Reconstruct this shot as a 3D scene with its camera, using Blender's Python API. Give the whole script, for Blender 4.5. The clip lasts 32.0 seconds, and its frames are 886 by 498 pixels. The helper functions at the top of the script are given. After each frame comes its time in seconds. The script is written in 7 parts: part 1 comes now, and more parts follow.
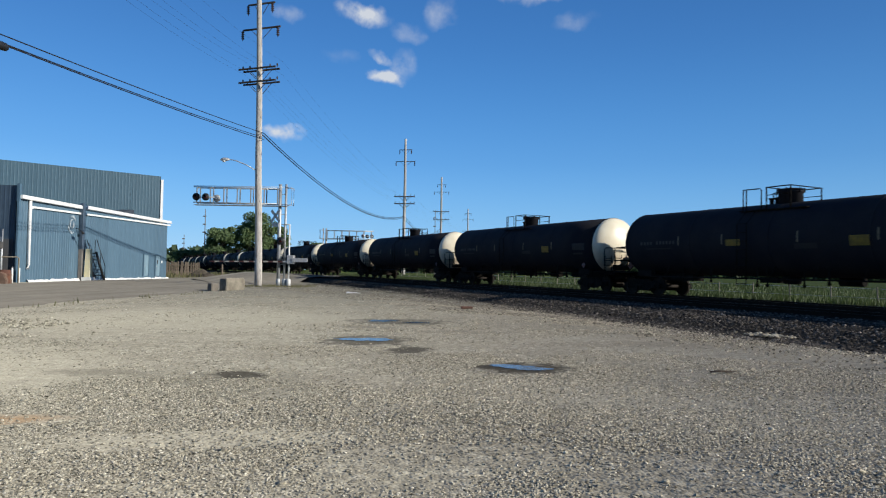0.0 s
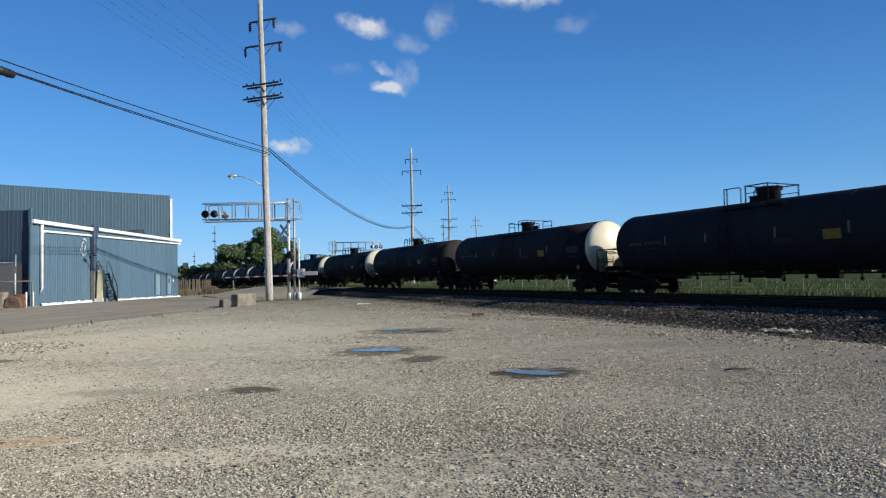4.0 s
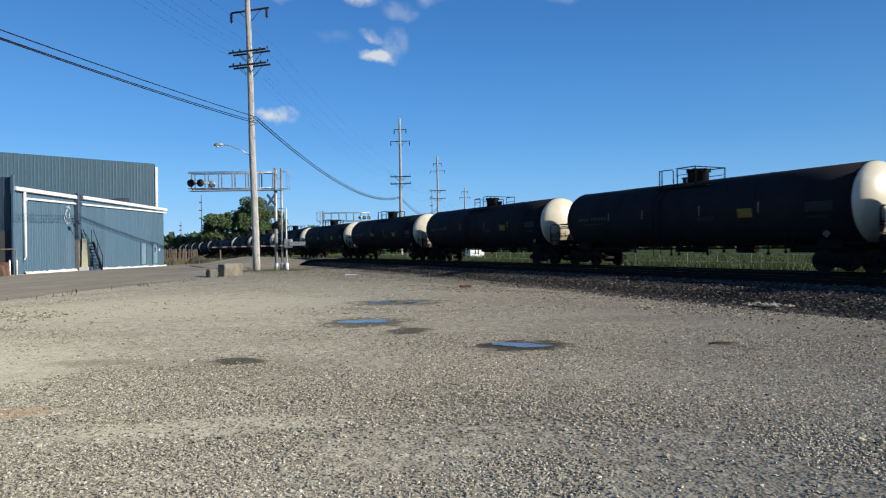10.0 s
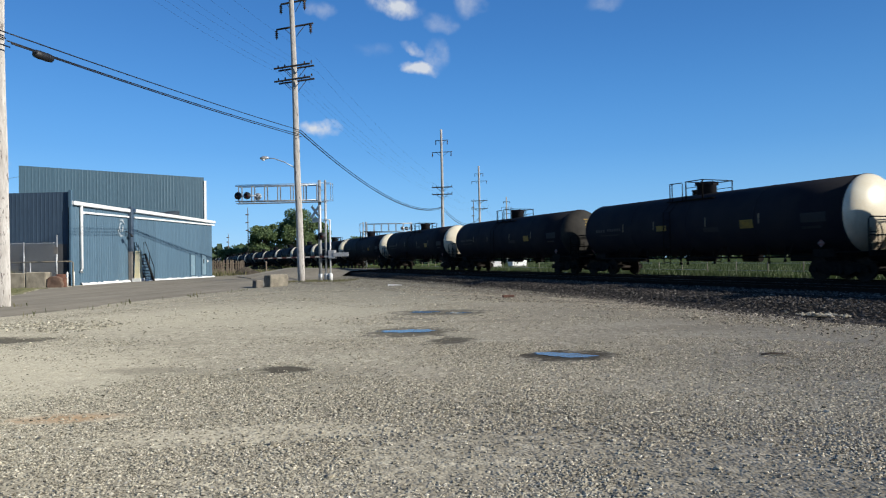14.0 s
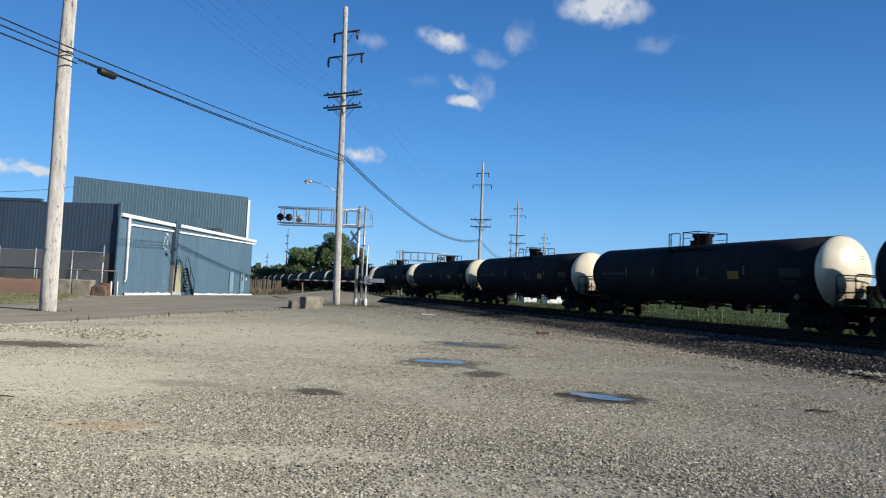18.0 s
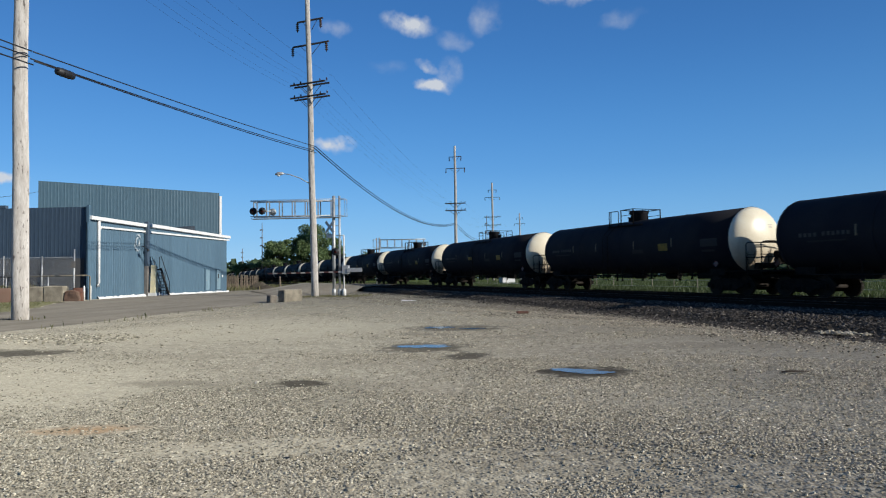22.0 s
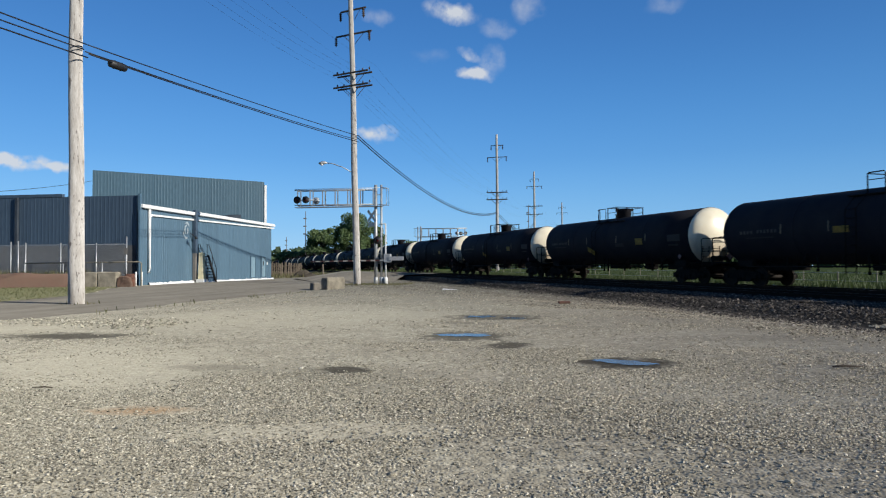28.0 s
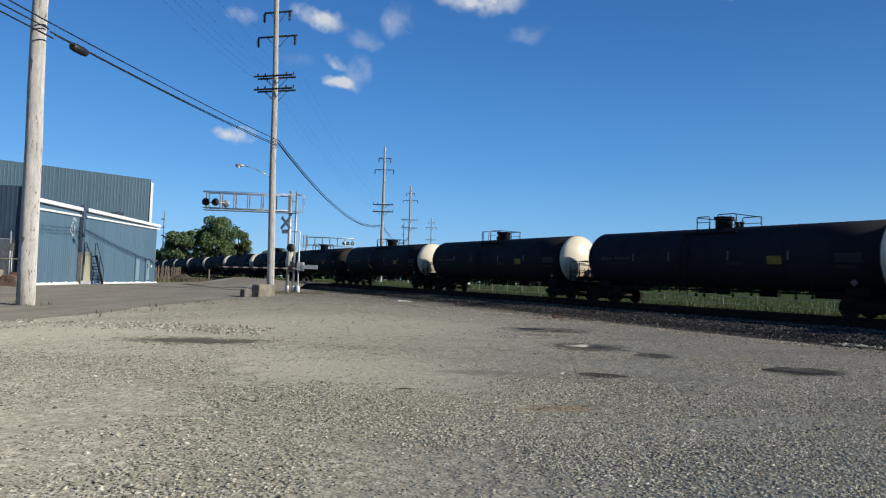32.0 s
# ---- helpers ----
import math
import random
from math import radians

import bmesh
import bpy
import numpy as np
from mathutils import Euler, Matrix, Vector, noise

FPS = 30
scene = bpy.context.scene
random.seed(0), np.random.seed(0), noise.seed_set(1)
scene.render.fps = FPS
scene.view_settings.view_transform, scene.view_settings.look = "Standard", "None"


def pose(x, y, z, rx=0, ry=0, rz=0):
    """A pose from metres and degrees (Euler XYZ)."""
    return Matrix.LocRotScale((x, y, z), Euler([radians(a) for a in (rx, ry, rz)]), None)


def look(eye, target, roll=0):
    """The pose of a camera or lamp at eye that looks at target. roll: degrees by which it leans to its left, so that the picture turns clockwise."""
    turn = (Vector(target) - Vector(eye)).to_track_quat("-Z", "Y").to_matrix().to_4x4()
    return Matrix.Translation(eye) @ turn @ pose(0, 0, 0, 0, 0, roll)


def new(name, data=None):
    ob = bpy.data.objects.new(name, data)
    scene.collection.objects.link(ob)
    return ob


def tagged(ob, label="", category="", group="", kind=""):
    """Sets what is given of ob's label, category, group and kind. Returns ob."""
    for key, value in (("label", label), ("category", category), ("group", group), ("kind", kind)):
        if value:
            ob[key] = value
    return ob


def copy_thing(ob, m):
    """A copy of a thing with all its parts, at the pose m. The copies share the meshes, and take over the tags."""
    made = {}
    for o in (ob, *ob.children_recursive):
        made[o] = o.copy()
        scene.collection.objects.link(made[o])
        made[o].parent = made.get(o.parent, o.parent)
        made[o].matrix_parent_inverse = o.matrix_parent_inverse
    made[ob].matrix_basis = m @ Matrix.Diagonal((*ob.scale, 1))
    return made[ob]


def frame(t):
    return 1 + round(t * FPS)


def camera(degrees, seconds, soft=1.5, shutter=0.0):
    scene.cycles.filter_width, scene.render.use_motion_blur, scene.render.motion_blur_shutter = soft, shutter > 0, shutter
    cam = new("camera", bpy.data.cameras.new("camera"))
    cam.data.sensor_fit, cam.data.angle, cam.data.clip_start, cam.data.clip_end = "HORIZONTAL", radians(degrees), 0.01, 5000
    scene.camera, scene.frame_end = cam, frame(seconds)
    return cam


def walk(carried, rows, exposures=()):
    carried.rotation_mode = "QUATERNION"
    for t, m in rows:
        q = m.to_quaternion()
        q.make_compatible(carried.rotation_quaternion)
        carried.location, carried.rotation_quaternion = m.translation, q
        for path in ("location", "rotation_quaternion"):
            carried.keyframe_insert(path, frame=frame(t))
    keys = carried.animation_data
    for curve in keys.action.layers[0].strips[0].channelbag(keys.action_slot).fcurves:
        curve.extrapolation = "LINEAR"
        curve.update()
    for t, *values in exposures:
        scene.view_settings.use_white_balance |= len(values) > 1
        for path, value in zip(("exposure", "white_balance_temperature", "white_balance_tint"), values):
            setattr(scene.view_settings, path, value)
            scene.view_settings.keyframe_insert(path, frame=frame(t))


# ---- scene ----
cam = camera(67.3, 32.0, soft=1.15, shutter=0.12)
# seconds, eye (x, y, z), yaw, pitch, roll
EYES = [
    (0.0, 0.007, -0.006, 1.020, 0.09, 1.96, -0.98),
    (0.5, 0.020, -0.006, 1.025, 0.32, 1.96, -1.06),
    (1.0, 0.018, -0.007, 1.021, -0.07, 2.46, -0.46),
    (1.5, 0.021, -0.009, 1.021, 0.04, 2.84, -0.24),
    (2.0, 0.017, -0.013, 1.019, 0.16, 3.08, 0.00),
    (2.5, 0.022, -0.008, 1.016, 0.27, 3.10, 0.18),
    (3.0, 0.023, -0.008, 1.020, 0.42, 2.91, 0.49),
    (3.5, 0.023, -0.008, 1.021, 0.64, 2.68, 1.03),
    (5.5, 0.012, -0.016, 1.023, 2.00, 2.57, 0.64),
    (6.0, 0.012, -0.005, 1.023, 2.38, 2.49, 0.27),
    (6.5, 0.011, -0.008, 1.024, 2.53, 2.28, 0.31),
    (7.0, 0.014, 0.001, 1.025, 2.56, 2.02, 0.14),
    (7.5, 0.015, -0.003, 1.021, 2.45, 1.78, 0.18),
    (8.0, 0.012, -0.005, 1.024, 2.32, 1.57, -0.06),
    (8.5, 0.011, -0.000, 1.022, 2.16, 1.48, 0.01),
    (9.0, 0.028, 0.014, 1.034, 1.39, 1.39, 0.52),
    (9.5, 0.028, 0.025, 1.028, 0.29, 0.87, 0.26),
    (10.0, 0.030, 0.029, 1.031, -0.05, 0.15, 0.77),
    (10.5, 0.026, 0.024, 1.031, 0.49, 0.01, 1.53),
    (11.0, 0.023, 0.017, 1.028, 1.67, 0.23, 1.89),
    (11.5, 0.021, 0.011, 1.024, 2.22, 0.66, 2.21),
    (12.0, 0.021, 0.016, 1.024, 2.63, 0.99, 2.13),
    (12.5, 0.019, 0.012, 1.024, 2.98, 1.17, 1.72),
    (13.0, 0.015, 0.014, 1.023, 3.25, 1.24, 1.41),
    (13.5, 0.013, 0.017, 1.022, 3.42, 1.20, 1.23),
    (14.0, 0.014, 0.012, 1.024, 3.56, 1.09, 1.04),
    (14.5, 0.013, 0.014, 1.023, 3.59, 1.01, 0.74),
    (16.5, -0.004, 0.006, 1.029, 3.53, 1.13, 0.45),
    (17.0, -0.027, 0.014, 1.025, 2.45, 3.40, -0.26),
    (17.5, -0.022, 0.010, 1.026, 5.99, 3.50, -1.40),
    (18.0, -0.026, 0.006, 1.021, 6.49, 3.75, -2.52),
    (18.5, -0.008, 0.009, 1.022, 6.72, 3.92, -2.59),
    (19.0, -0.008, 0.007, 1.024, 6.73, 3.84, -1.62),
    (19.5, -0.013, -0.002, 1.026, 6.98, 3.84, -1.22),
    (20.0, -0.019, -0.003, 1.026, 7.37, 3.78, -0.78),
    (20.5, -0.022, -0.003, 1.020, 7.49, 3.69, -0.60),
    (21.0, -0.019, 0.001, 1.021, 6.97, 3.39, -0.35),
    (21.5, -0.018, 0.005, 1.020, 5.28, 2.89, 0.56),
    (22.0, -0.024, -0.000, 1.012, 4.66, 2.49, 0.75),
    (22.5, -0.031, -0.007, 1.008, 6.34, 2.17, 0.54),
    (23.0, -0.026, -0.011, 1.013, 7.04, 1.57, 1.12),
    (23.5, -0.024, -0.010, 1.011, 7.63, 1.18, 2.49),
    (24.0, -0.032, -0.011, 1.009, 8.14, 0.96, 2.86),
    (24.5, -0.031, -0.016, 1.010, 8.58, 0.73, 2.91),
    (26.5, -0.025, -0.017, 1.010, 8.68, 0.68, 1.96),
    (27.0, -0.027, -0.018, 1.011, 8.43, 0.99, 1.78),
    (27.5, -0.029, -0.020, 1.011, 8.26, 1.34, 1.11),
    (28.0, -0.030, -0.020, 1.012, 8.18, 1.58, 0.29),
    (28.5, -0.026, -0.022, 1.011, 8.14, 1.73, 0.70),
    (29.0, -0.157, -0.062, 1.015, 7.63, 2.07, 0.51),
    (29.5, -0.479, -0.130, 1.007, 3.93, 2.82, -0.36),
    (30.0, -1.009, -0.231, 1.008, 0.67, 3.40, -1.44),
    (30.5, -1.680, -0.347, 0.983, -1.37, 3.77, -0.86),
    (31.0, -2.489, -0.453, 0.958, -2.50, 3.93, -0.99),
    (31.5, -3.343, -0.628, 0.966, -2.93, 4.06, -1.53),
    (32.0, -4.265, -0.925, 0.994, -4.06, 2.75, -1.86),
]
# the film's own brightening and darkening: seconds, stops
STOPS = [(0, 0.0), (1, 0.04), (7, 0.03), (12, 0.05), (18.0, 0.06), (18.8, -0.06), (22, -0.09), (24, -0.05), (28, -0.05), (30, 0.0), (32, -0.03)]
walk(cam, [(t, pose(x, y, z, 90 + pitch, roll, yaw)) for t, x, y, z, yaw, pitch, roll in EYES], STOPS)

# ---------------------------------------------------------------- light
SUN_AZ, SUN_EL = 111.0, 21.0          # degrees clockwise from +y, degrees up


def sun_way():
    a, e = radians(SUN_AZ), radians(SUN_EL)
    return Vector((math.sin(a) * math.cos(e), math.cos(a) * math.cos(e), math.sin(e)))


def make_world():
    w = bpy.data.worlds.new("sky")
    scene.world = w
    w.use_nodes = True
    nt = w.node_tree
    nt.nodes.clear()
    out = nt.nodes.new("ShaderNodeOutputWorld")
    sky = nt.nodes.new("ShaderNodeTexSky")
    sky.sky_type = "NISHITA"
    sky.sun_disc = False
    sky.sun_elevation, sky.sun_rotation = radians(SUN_EL), radians(SUN_AZ)
    sky.air_density, sky.dust_density, sky.ozone_density = 1.0, 0.35, 2.2
    bg = nt.nodes.new("ShaderNodeBackground")
    bg.inputs["Strength"].default_value = 0.122
    # a clear, deep sky: the air's own blue over the sun's scatter
    tc = nt.nodes.new("ShaderNodeTexCoord")
    sep = nt.nodes.new("ShaderNodeSeparateXYZ")
    nt.links.new(tc.outputs["Generated"], sep.inputs[0])
    ramp = nt.nodes.new("ShaderNodeValToRGB")
    ramp.color_ramp.interpolation = "B_SPLINE"
    el = ramp.color_ramp.elements
    el[0].position, el[0].color = 0.0, (0.36, 0.64, 0.93, 1)
    el[1].position, el[1].color = 1.0, (0.012, 0.055, 0.19, 1)
    for at, c in ((0.06, (0.225, 0.555, 0.95)), (0.16, (0.094, 0.37, 0.85)), (0.32, (0.041, 0.203, 0.585)), (0.5, (0.027, 0.138, 0.425)), (0.72, (0.016, 0.082, 0.27))):
        e = el.new(at)
        e.color = (*c, 1)
    nt.links.new(sep.outputs[2], ramp.inputs["Fac"])
    air = nt.nodes.new("ShaderNodeBackground")
    air.inputs["Strength"].default_value = 0.93
    nt.links.new(ramp.outputs["Color"], air.inputs["Color"])
    # brighter low in the west, and deepest at right angles to the sun
    tilt = nt.nodes.new("ShaderNodeMath")
    tilt.operation = "MULTIPLY_ADD"
    tilt.inputs[1].default_value, tilt.inputs[2].default_value = -0.17, 0.765
    nt.links.new(sep.outputs[0], tilt.inputs[0])
    deep = nt.nodes.new("ShaderNodeMath")
    deep.operation = "MULTIPLY_ADD"
    deep.inputs[1].default_value = 0.22
    nt.links.new(sep.outputs[1], deep.inputs[0])
    nt.links.new(tilt.outputs[0], deep.inputs[2])
    nt.links.new(deep.outputs[0], air.inputs["Strength"])
    nt.links.new(sky.outputs[0], bg.inputs["Color"])
    blue = nt.nodes.new("ShaderNodeMixShader")
    blue.inputs[0].default_value = 0.88
    nt.links.new(bg.outputs[0], blue.inputs[1])
    nt.links.new(air.outputs[0], blue.inputs[2])
    # small fair-weather clouds: yaw right of +y, pitch, half width, half height (degrees), tilt, strength
    clouds = [(-5.2, 16.3, 1.75, 0.85, 3, 1.35), (-7.3, 21.2, 2.5, 1.0, -12, 1.3), (-5.7, 17.9, 1.5, 0.45, -24, 0.62), (-3.9, 17.3, 1.3, 1.5, 15, 0.42), (-3.5, 19.8, 1.8, 0.9, -20, 0.32),
              (-0.7, 21.5, 1.3, 1.9, -28, 0.36), (-13.6, 11.4, 2.2, 0.72, 0, 1.45), (-41.0, 7.75, 3.0, 0.72, 0, 2.0), (-38.2, 7.6, 2.0, 0.42, 0, 1.2), (6.3, 23.6, 4.2, 1.6, -7, 1.3),
              (-13.7, 20.7, 1.5, 0.7, -12, 0.4), (10.8, 20.8, 2.0, 0.9, 5, 0.2), (27.5, 22.7, 1.5, 0.6, 0, 0.7), (-9.1, 17.8, 1.6, 0.7, 0, 0.12), (-52, 15, 6, 1.5, 0, 0.7),
              (60, 14, 9, 2, 0, 0.7), (150, 18, 10, 3, 0, 0.8), (-140, 20, 12, 3, 0, 0.8)]
    noise_a = nt.nodes.new("ShaderNodeTexNoise")
    noise_a.inputs["Scale"].default_value = 24
    noise_a.inputs["Detail"].default_value = 4
    noise_a.inputs["Roughness"].default_value = 0.55
    nt.links.new(tc.outputs["Generated"], noise_a.inputs["Vector"])
    total = None
    swirl = nt.nodes.new("ShaderNodeTexNoise")
    swirl.inputs["Scale"].default_value = 34
    swirl.inputs["Detail"].default_value = 4
    nt.links.new(tc.outputs["Generated"], swirl.inputs["Vector"])
    drift = nt.nodes.new("ShaderNodeVectorMath")
    drift.operation = "MULTIPLY_ADD"
    drift.inputs[1].default_value = (0.034, 0.034, 0.026)
    drift.inputs[2].default_value = (-0.017, -0.017, -0.013)
    nt.links.new(swirl.outputs["Color"], drift.inputs[0])
    warped = nt.nodes.new("ShaderNodeVectorMath")
    warped.operation = "ADD"
    nt.links.new(tc.outputs["Generated"], warped.inputs[0])
    nt.links.new(drift.outputs[0], warped.inputs[1])

    def math_node(op, a, b=None):
        n = nt.nodes.new("ShaderNodeMath")
        n.operation = op
        for i, v in enumerate((a, b)):
            if v is None:
                continue
            if isinstance(v, (int, float)):
                n.inputs[i].default_value = v
            else:
                nt.links.new(v, n.inputs[i])
        return n.outputs[0]

    def dot(vec):
        n = nt.nodes.new("ShaderNodeVectorMath")
        n.operation = "DOT_PRODUCT"
        nt.links.new(warped.outputs[0], n.inputs[0])
        n.inputs[1].default_value = vec
        return n.outputs["Value"]

    for az, el, wd, ht, tilt_, amount in clouds:
        a, e = radians(az), radians(el)
        c = Vector((math.sin(a) * math.cos(e), math.cos(a) * math.cos(e), math.sin(e)))
        right = Vector((math.cos(a), -math.sin(a), 0))
        up = right.cross(c)
        ct, st = math.cos(radians(tilt_)), math.sin(radians(tilt_))
        right, up = right * ct + up * st, up * ct - right * st
        u = dot(right / math.sin(radians(wd)))
        v = dot(up / math.sin(radians(ht)))
        r2 = math_node("ADD", math_node("MULTIPLY", u, u), math_node("MULTIPLY", v, v))
        front = math_node("GREATER_THAN", dot(c), 0.0)
        m = math_node("MULTIPLY", math_node("MAXIMUM", math_node("SUBTRACT", 1.0, r2), 0.0), front)
        m = math_node("MULTIPLY", math_node("POWER", m, 1.7), 1.3 * amount)
        total = m if total is None else math_node("MAXIMUM", total, m)
    wisp = math_node("MAXIMUM", math_node("SUBTRACT", math_node("MULTIPLY", noise_a.outputs["Fac"], 3.8), 1.15), 0.0)
    puff = math_node("MINIMUM", math_node("MULTIPLY", math_node("MULTIPLY", total, wisp), 0.85), 0.88)
    mix = nt.nodes.new("ShaderNodeMixShader")
    cl = nt.nodes.new("ShaderNodeBackground")
    cl.inputs["Color"].default_value = (0.86, 0.9, 0.95, 1)
    cl.inputs["Strength"].default_value = 0.8
    nt.links.new(puff, mix.inputs[0])
    nt.links.new(blue.outputs[0], mix.inputs[1])
    nt.links.new(cl.outputs[0], mix.inputs[2])
    nt.links.new(mix.outputs[0], out.inputs["Surface"])


make_world()
sun = new("sun", bpy.data.lights.new("sun", "SUN"))
sun.data.energy, sun.data.angle, sun.data.color = 5.3, radians(0.53), (1.0, 0.965, 0.885)
sun.matrix_world = look(sun_way() * 200, (0, 0, 0))


# ---------------------------------------------------------------- materials
def mat(name, color, rough=0.6, metal=0.0, spot=None, scale=3.0, amount=0.5, grain=60.0, bump=0.15, spec=0.5, detail=6.0, coords="Object", vary=0.0, bump_dist=0.02, stretch=1.0, along=1.0):
    """A surface in two tones: blotches of spot over color at a coarse scale, and a fine grain in tone and relief."""
    m = bpy.data.materials.new(name)
    m.use_nodes = True
    nt = m.node_tree
    b = nt.nodes["Principled BSDF"]
    b.inputs["Roughness"].default_value = rough
    b.inputs["Metallic"].default_value = metal
    b.inputs["Specular IOR Level"].default_value = spec
    if rough > 0.8:
        b.inputs["Diffuse Roughness"].default_value = 0.9
    tc = nt.nodes.new("ShaderNodeTexCoord")
    way = tc.outputs[coords]
    if stretch != 1.0 or along != 1.0:
        mp = nt.nodes.new("ShaderNodeMapping")
        mp.inputs["Scale"].default_value = (1, along, stretch)
        nt.links.new(way, mp.inputs["Vector"])
        way = mp.outputs[0]
    n1 = nt.nodes.new("ShaderNodeTexNoise")
    n1.inputs["Scale"].default_value = scale
    n1.inputs["Detail"].default_value = detail
    n2 = nt.nodes.new("ShaderNodeTexNoise")
    n2.inputs["Scale"].default_value = grain
    n2.inputs["Detail"].default_value = 3
    for n in (n1, n2):
        nt.links.new(way, n.inputs["Vector"])
    ramp = nt.nodes.new("ShaderNodeValToRGB")
    ramp.color_ramp.elements[0].position, ramp.color_ramp.elements[1].position = 0.5 - 0.22 * amount - 0.05, 0.5 + 0.3 * amount
    ramp.color_ramp.elements[0].color = (*color, 1)
    ramp.color_ramp.elements[1].color = (*(spot or [c * 0.72 for c in color]), 1)
    nt.links.new(n1.outputs["Fac"], ramp.inputs["Fac"])
    fine = nt.nodes.new("ShaderNodeMix")
    fine.data_type, fine.blend_type = "RGBA", "OVERLAY"
    fine.inputs[0].default_value = 0.35
    nt.links.new(ramp.outputs["Color"], fine.inputs[6])
    nt.links.new(n2.outputs["Fac"], fine.inputs[7])
    last = fine.outputs[2]
    if vary:
        oi = nt.nodes.new("ShaderNodeObjectInfo")
        hsv = nt.nodes.new("ShaderNodeHueSaturation")
        mr = nt.nodes.new("ShaderNodeMapRange")
        mr.inputs[3].default_value, mr.inputs[4].default_value = 1 - vary, 1 + vary
        nt.links.new(oi.outputs["Random"], mr.inputs[0])
        nt.links.new(mr.outputs[0], hsv.inputs["Value"])
        nt.links.new(last, hsv.inputs["Color"])
        last = hsv.outputs["Color"]
    nt.links.new(last, b.inputs["Base Color"])
    if bump:
        bp = nt.nodes.new("ShaderNodeBump")
        bp.inputs["Strength"].default_value = bump
        bp.inputs["Distance"].default_value = bump_dist
        nt.links.new(n2.outputs["Fac"], bp.inputs["Height"])
        nt.links.new(bp.outputs[0], b.inputs["Normal"])
    return m


M = {}
M["tank"] = mat("black_tank_paint", (0.0168, 0.0168, 0.0225), 0.72, spot=(0.025, 0.024, 0.0265), scale=0.9, grain=30, bump=0.03, spec=0.08)


def head_paint():
    """Cream paint, with brown road grime and runs on the lower part of the dished end, deepening the shade there."""
    m = mat("white_tank_head_paint", (0.84, 0.77, 0.6), 0.33, spot=(0.75, 0.66, 0.49), scale=1.6, amount=0.7, grain=24, bump=0.03, spec=0.35)
    nt = m.node_tree
    b = nt.nodes["Principled BSDF"]
    last = b.inputs["Base Color"].links[0].from_socket
    tc = nt.nodes.new("ShaderNodeTexCoord")
    sep = nt.nodes.new("ShaderNodeSeparateXYZ")
    nt.links.new(tc.outputs["Object"], sep.inputs[0])
    mp = nt.nodes.new("ShaderNodeMapping")
    mp.inputs["Scale"].default_value = (1, 1, 0.3)
    nt.links.new(tc.outputs["Object"], mp.inputs["Vector"])
    nz = nt.nodes.new("ShaderNodeTexNoise")
    nz.inputs["Scale"].default_value, nz.inputs["Detail"].default_value, nz.inputs["Roughness"].default_value = 3.2, 7, 0.65
    nt.links.new(mp.outputs[0], nz.inputs["Vector"])
    rim = nt.nodes.new("ShaderNodeMath")
    rim.operation = "MULTIPLY_ADD"
    rim.inputs[1].default_value = 1.6
    nt.links.new(nz.outputs["Fac"], rim.inputs[0])
    nt.links.new(sep.outputs[2], rim.inputs[2])
    mr = nt.nodes.new("ShaderNodeMapRange")
    mr.interpolation_type = "SMOOTHSTEP"
    for k, v in ((1, 3.6), (2, 2.0), (3, 0.0), (4, 0.72)):
        mr.inputs[k].default_value = v
    nt.links.new(rim.outputs[0], mr.inputs[0])
    # brown of the grime, which also stands in for shade low down
    mx = nt.nodes.new("ShaderNodeMix")
    mx.data_type = "RGBA"
    mx.inputs[7].default_value = (0.3, 0.215, 0.15, 1)
    nt.links.new(mr.outputs[0], mx.inputs[0])
    nt.links.new(last, mx.inputs[6])
    nt.links.new(mx.outputs[2], b.inputs["Base Color"])
    return m


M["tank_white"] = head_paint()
M["tank_mark"] = mat("worn_grey_stencil", (0.42, 0.39, 0.33), 0.6, spot=(0.6, 0.55, 0.45), scale=6)
M["tank_grey"] = mat("dusty_dark_tank_head", (0.04, 0.036, 0.03), 0.7, spot=(0.025, 0.023, 0.02), scale=2, grain=24, bump=0.05, spec=0.2)
M["truck"] = mat("grimy_cast_steel", (0.013, 0.011, 0.0095), 0.85, spot=(0.023, 0.019, 0.0155), scale=5, grain=50, bump=0.2, spec=0.08)
M["wheel"] = mat("worn_wheel_steel", (0.018, 0.015, 0.0125), 0.7, 0.0, spot=(0.03, 0.024, 0.019), scale=5, grain=50, spec=0.1)
M["decal_white"] = mat("faded_white_decal", (0.06, 0.056, 0.045), 0.7, spot=(0.025, 0.024, 0.02), scale=9)
M["decal_cream"] = mat("cream_reflective_tape", (0.16, 0.13, 0.07), 0.6, spot=(0.09, 0.075, 0.045), scale=6)
M["decal_yellow"] = mat("yellow_decal", (0.27, 0.165, 0.012), 0.7, spot=(0.17, 0.105, 0.012), scale=6)
M["decal_grey"] = mat("grey_stencil_panel", (0.0075, 0.0074, 0.0072), 0.7, spot=(0.005, 0.005, 0.005), scale=6)
M["placard"] = mat("white_red_placard", (0.16, 0.15, 0.14), 0.6, spot=(0.2, 0.05, 0.04), scale=8)


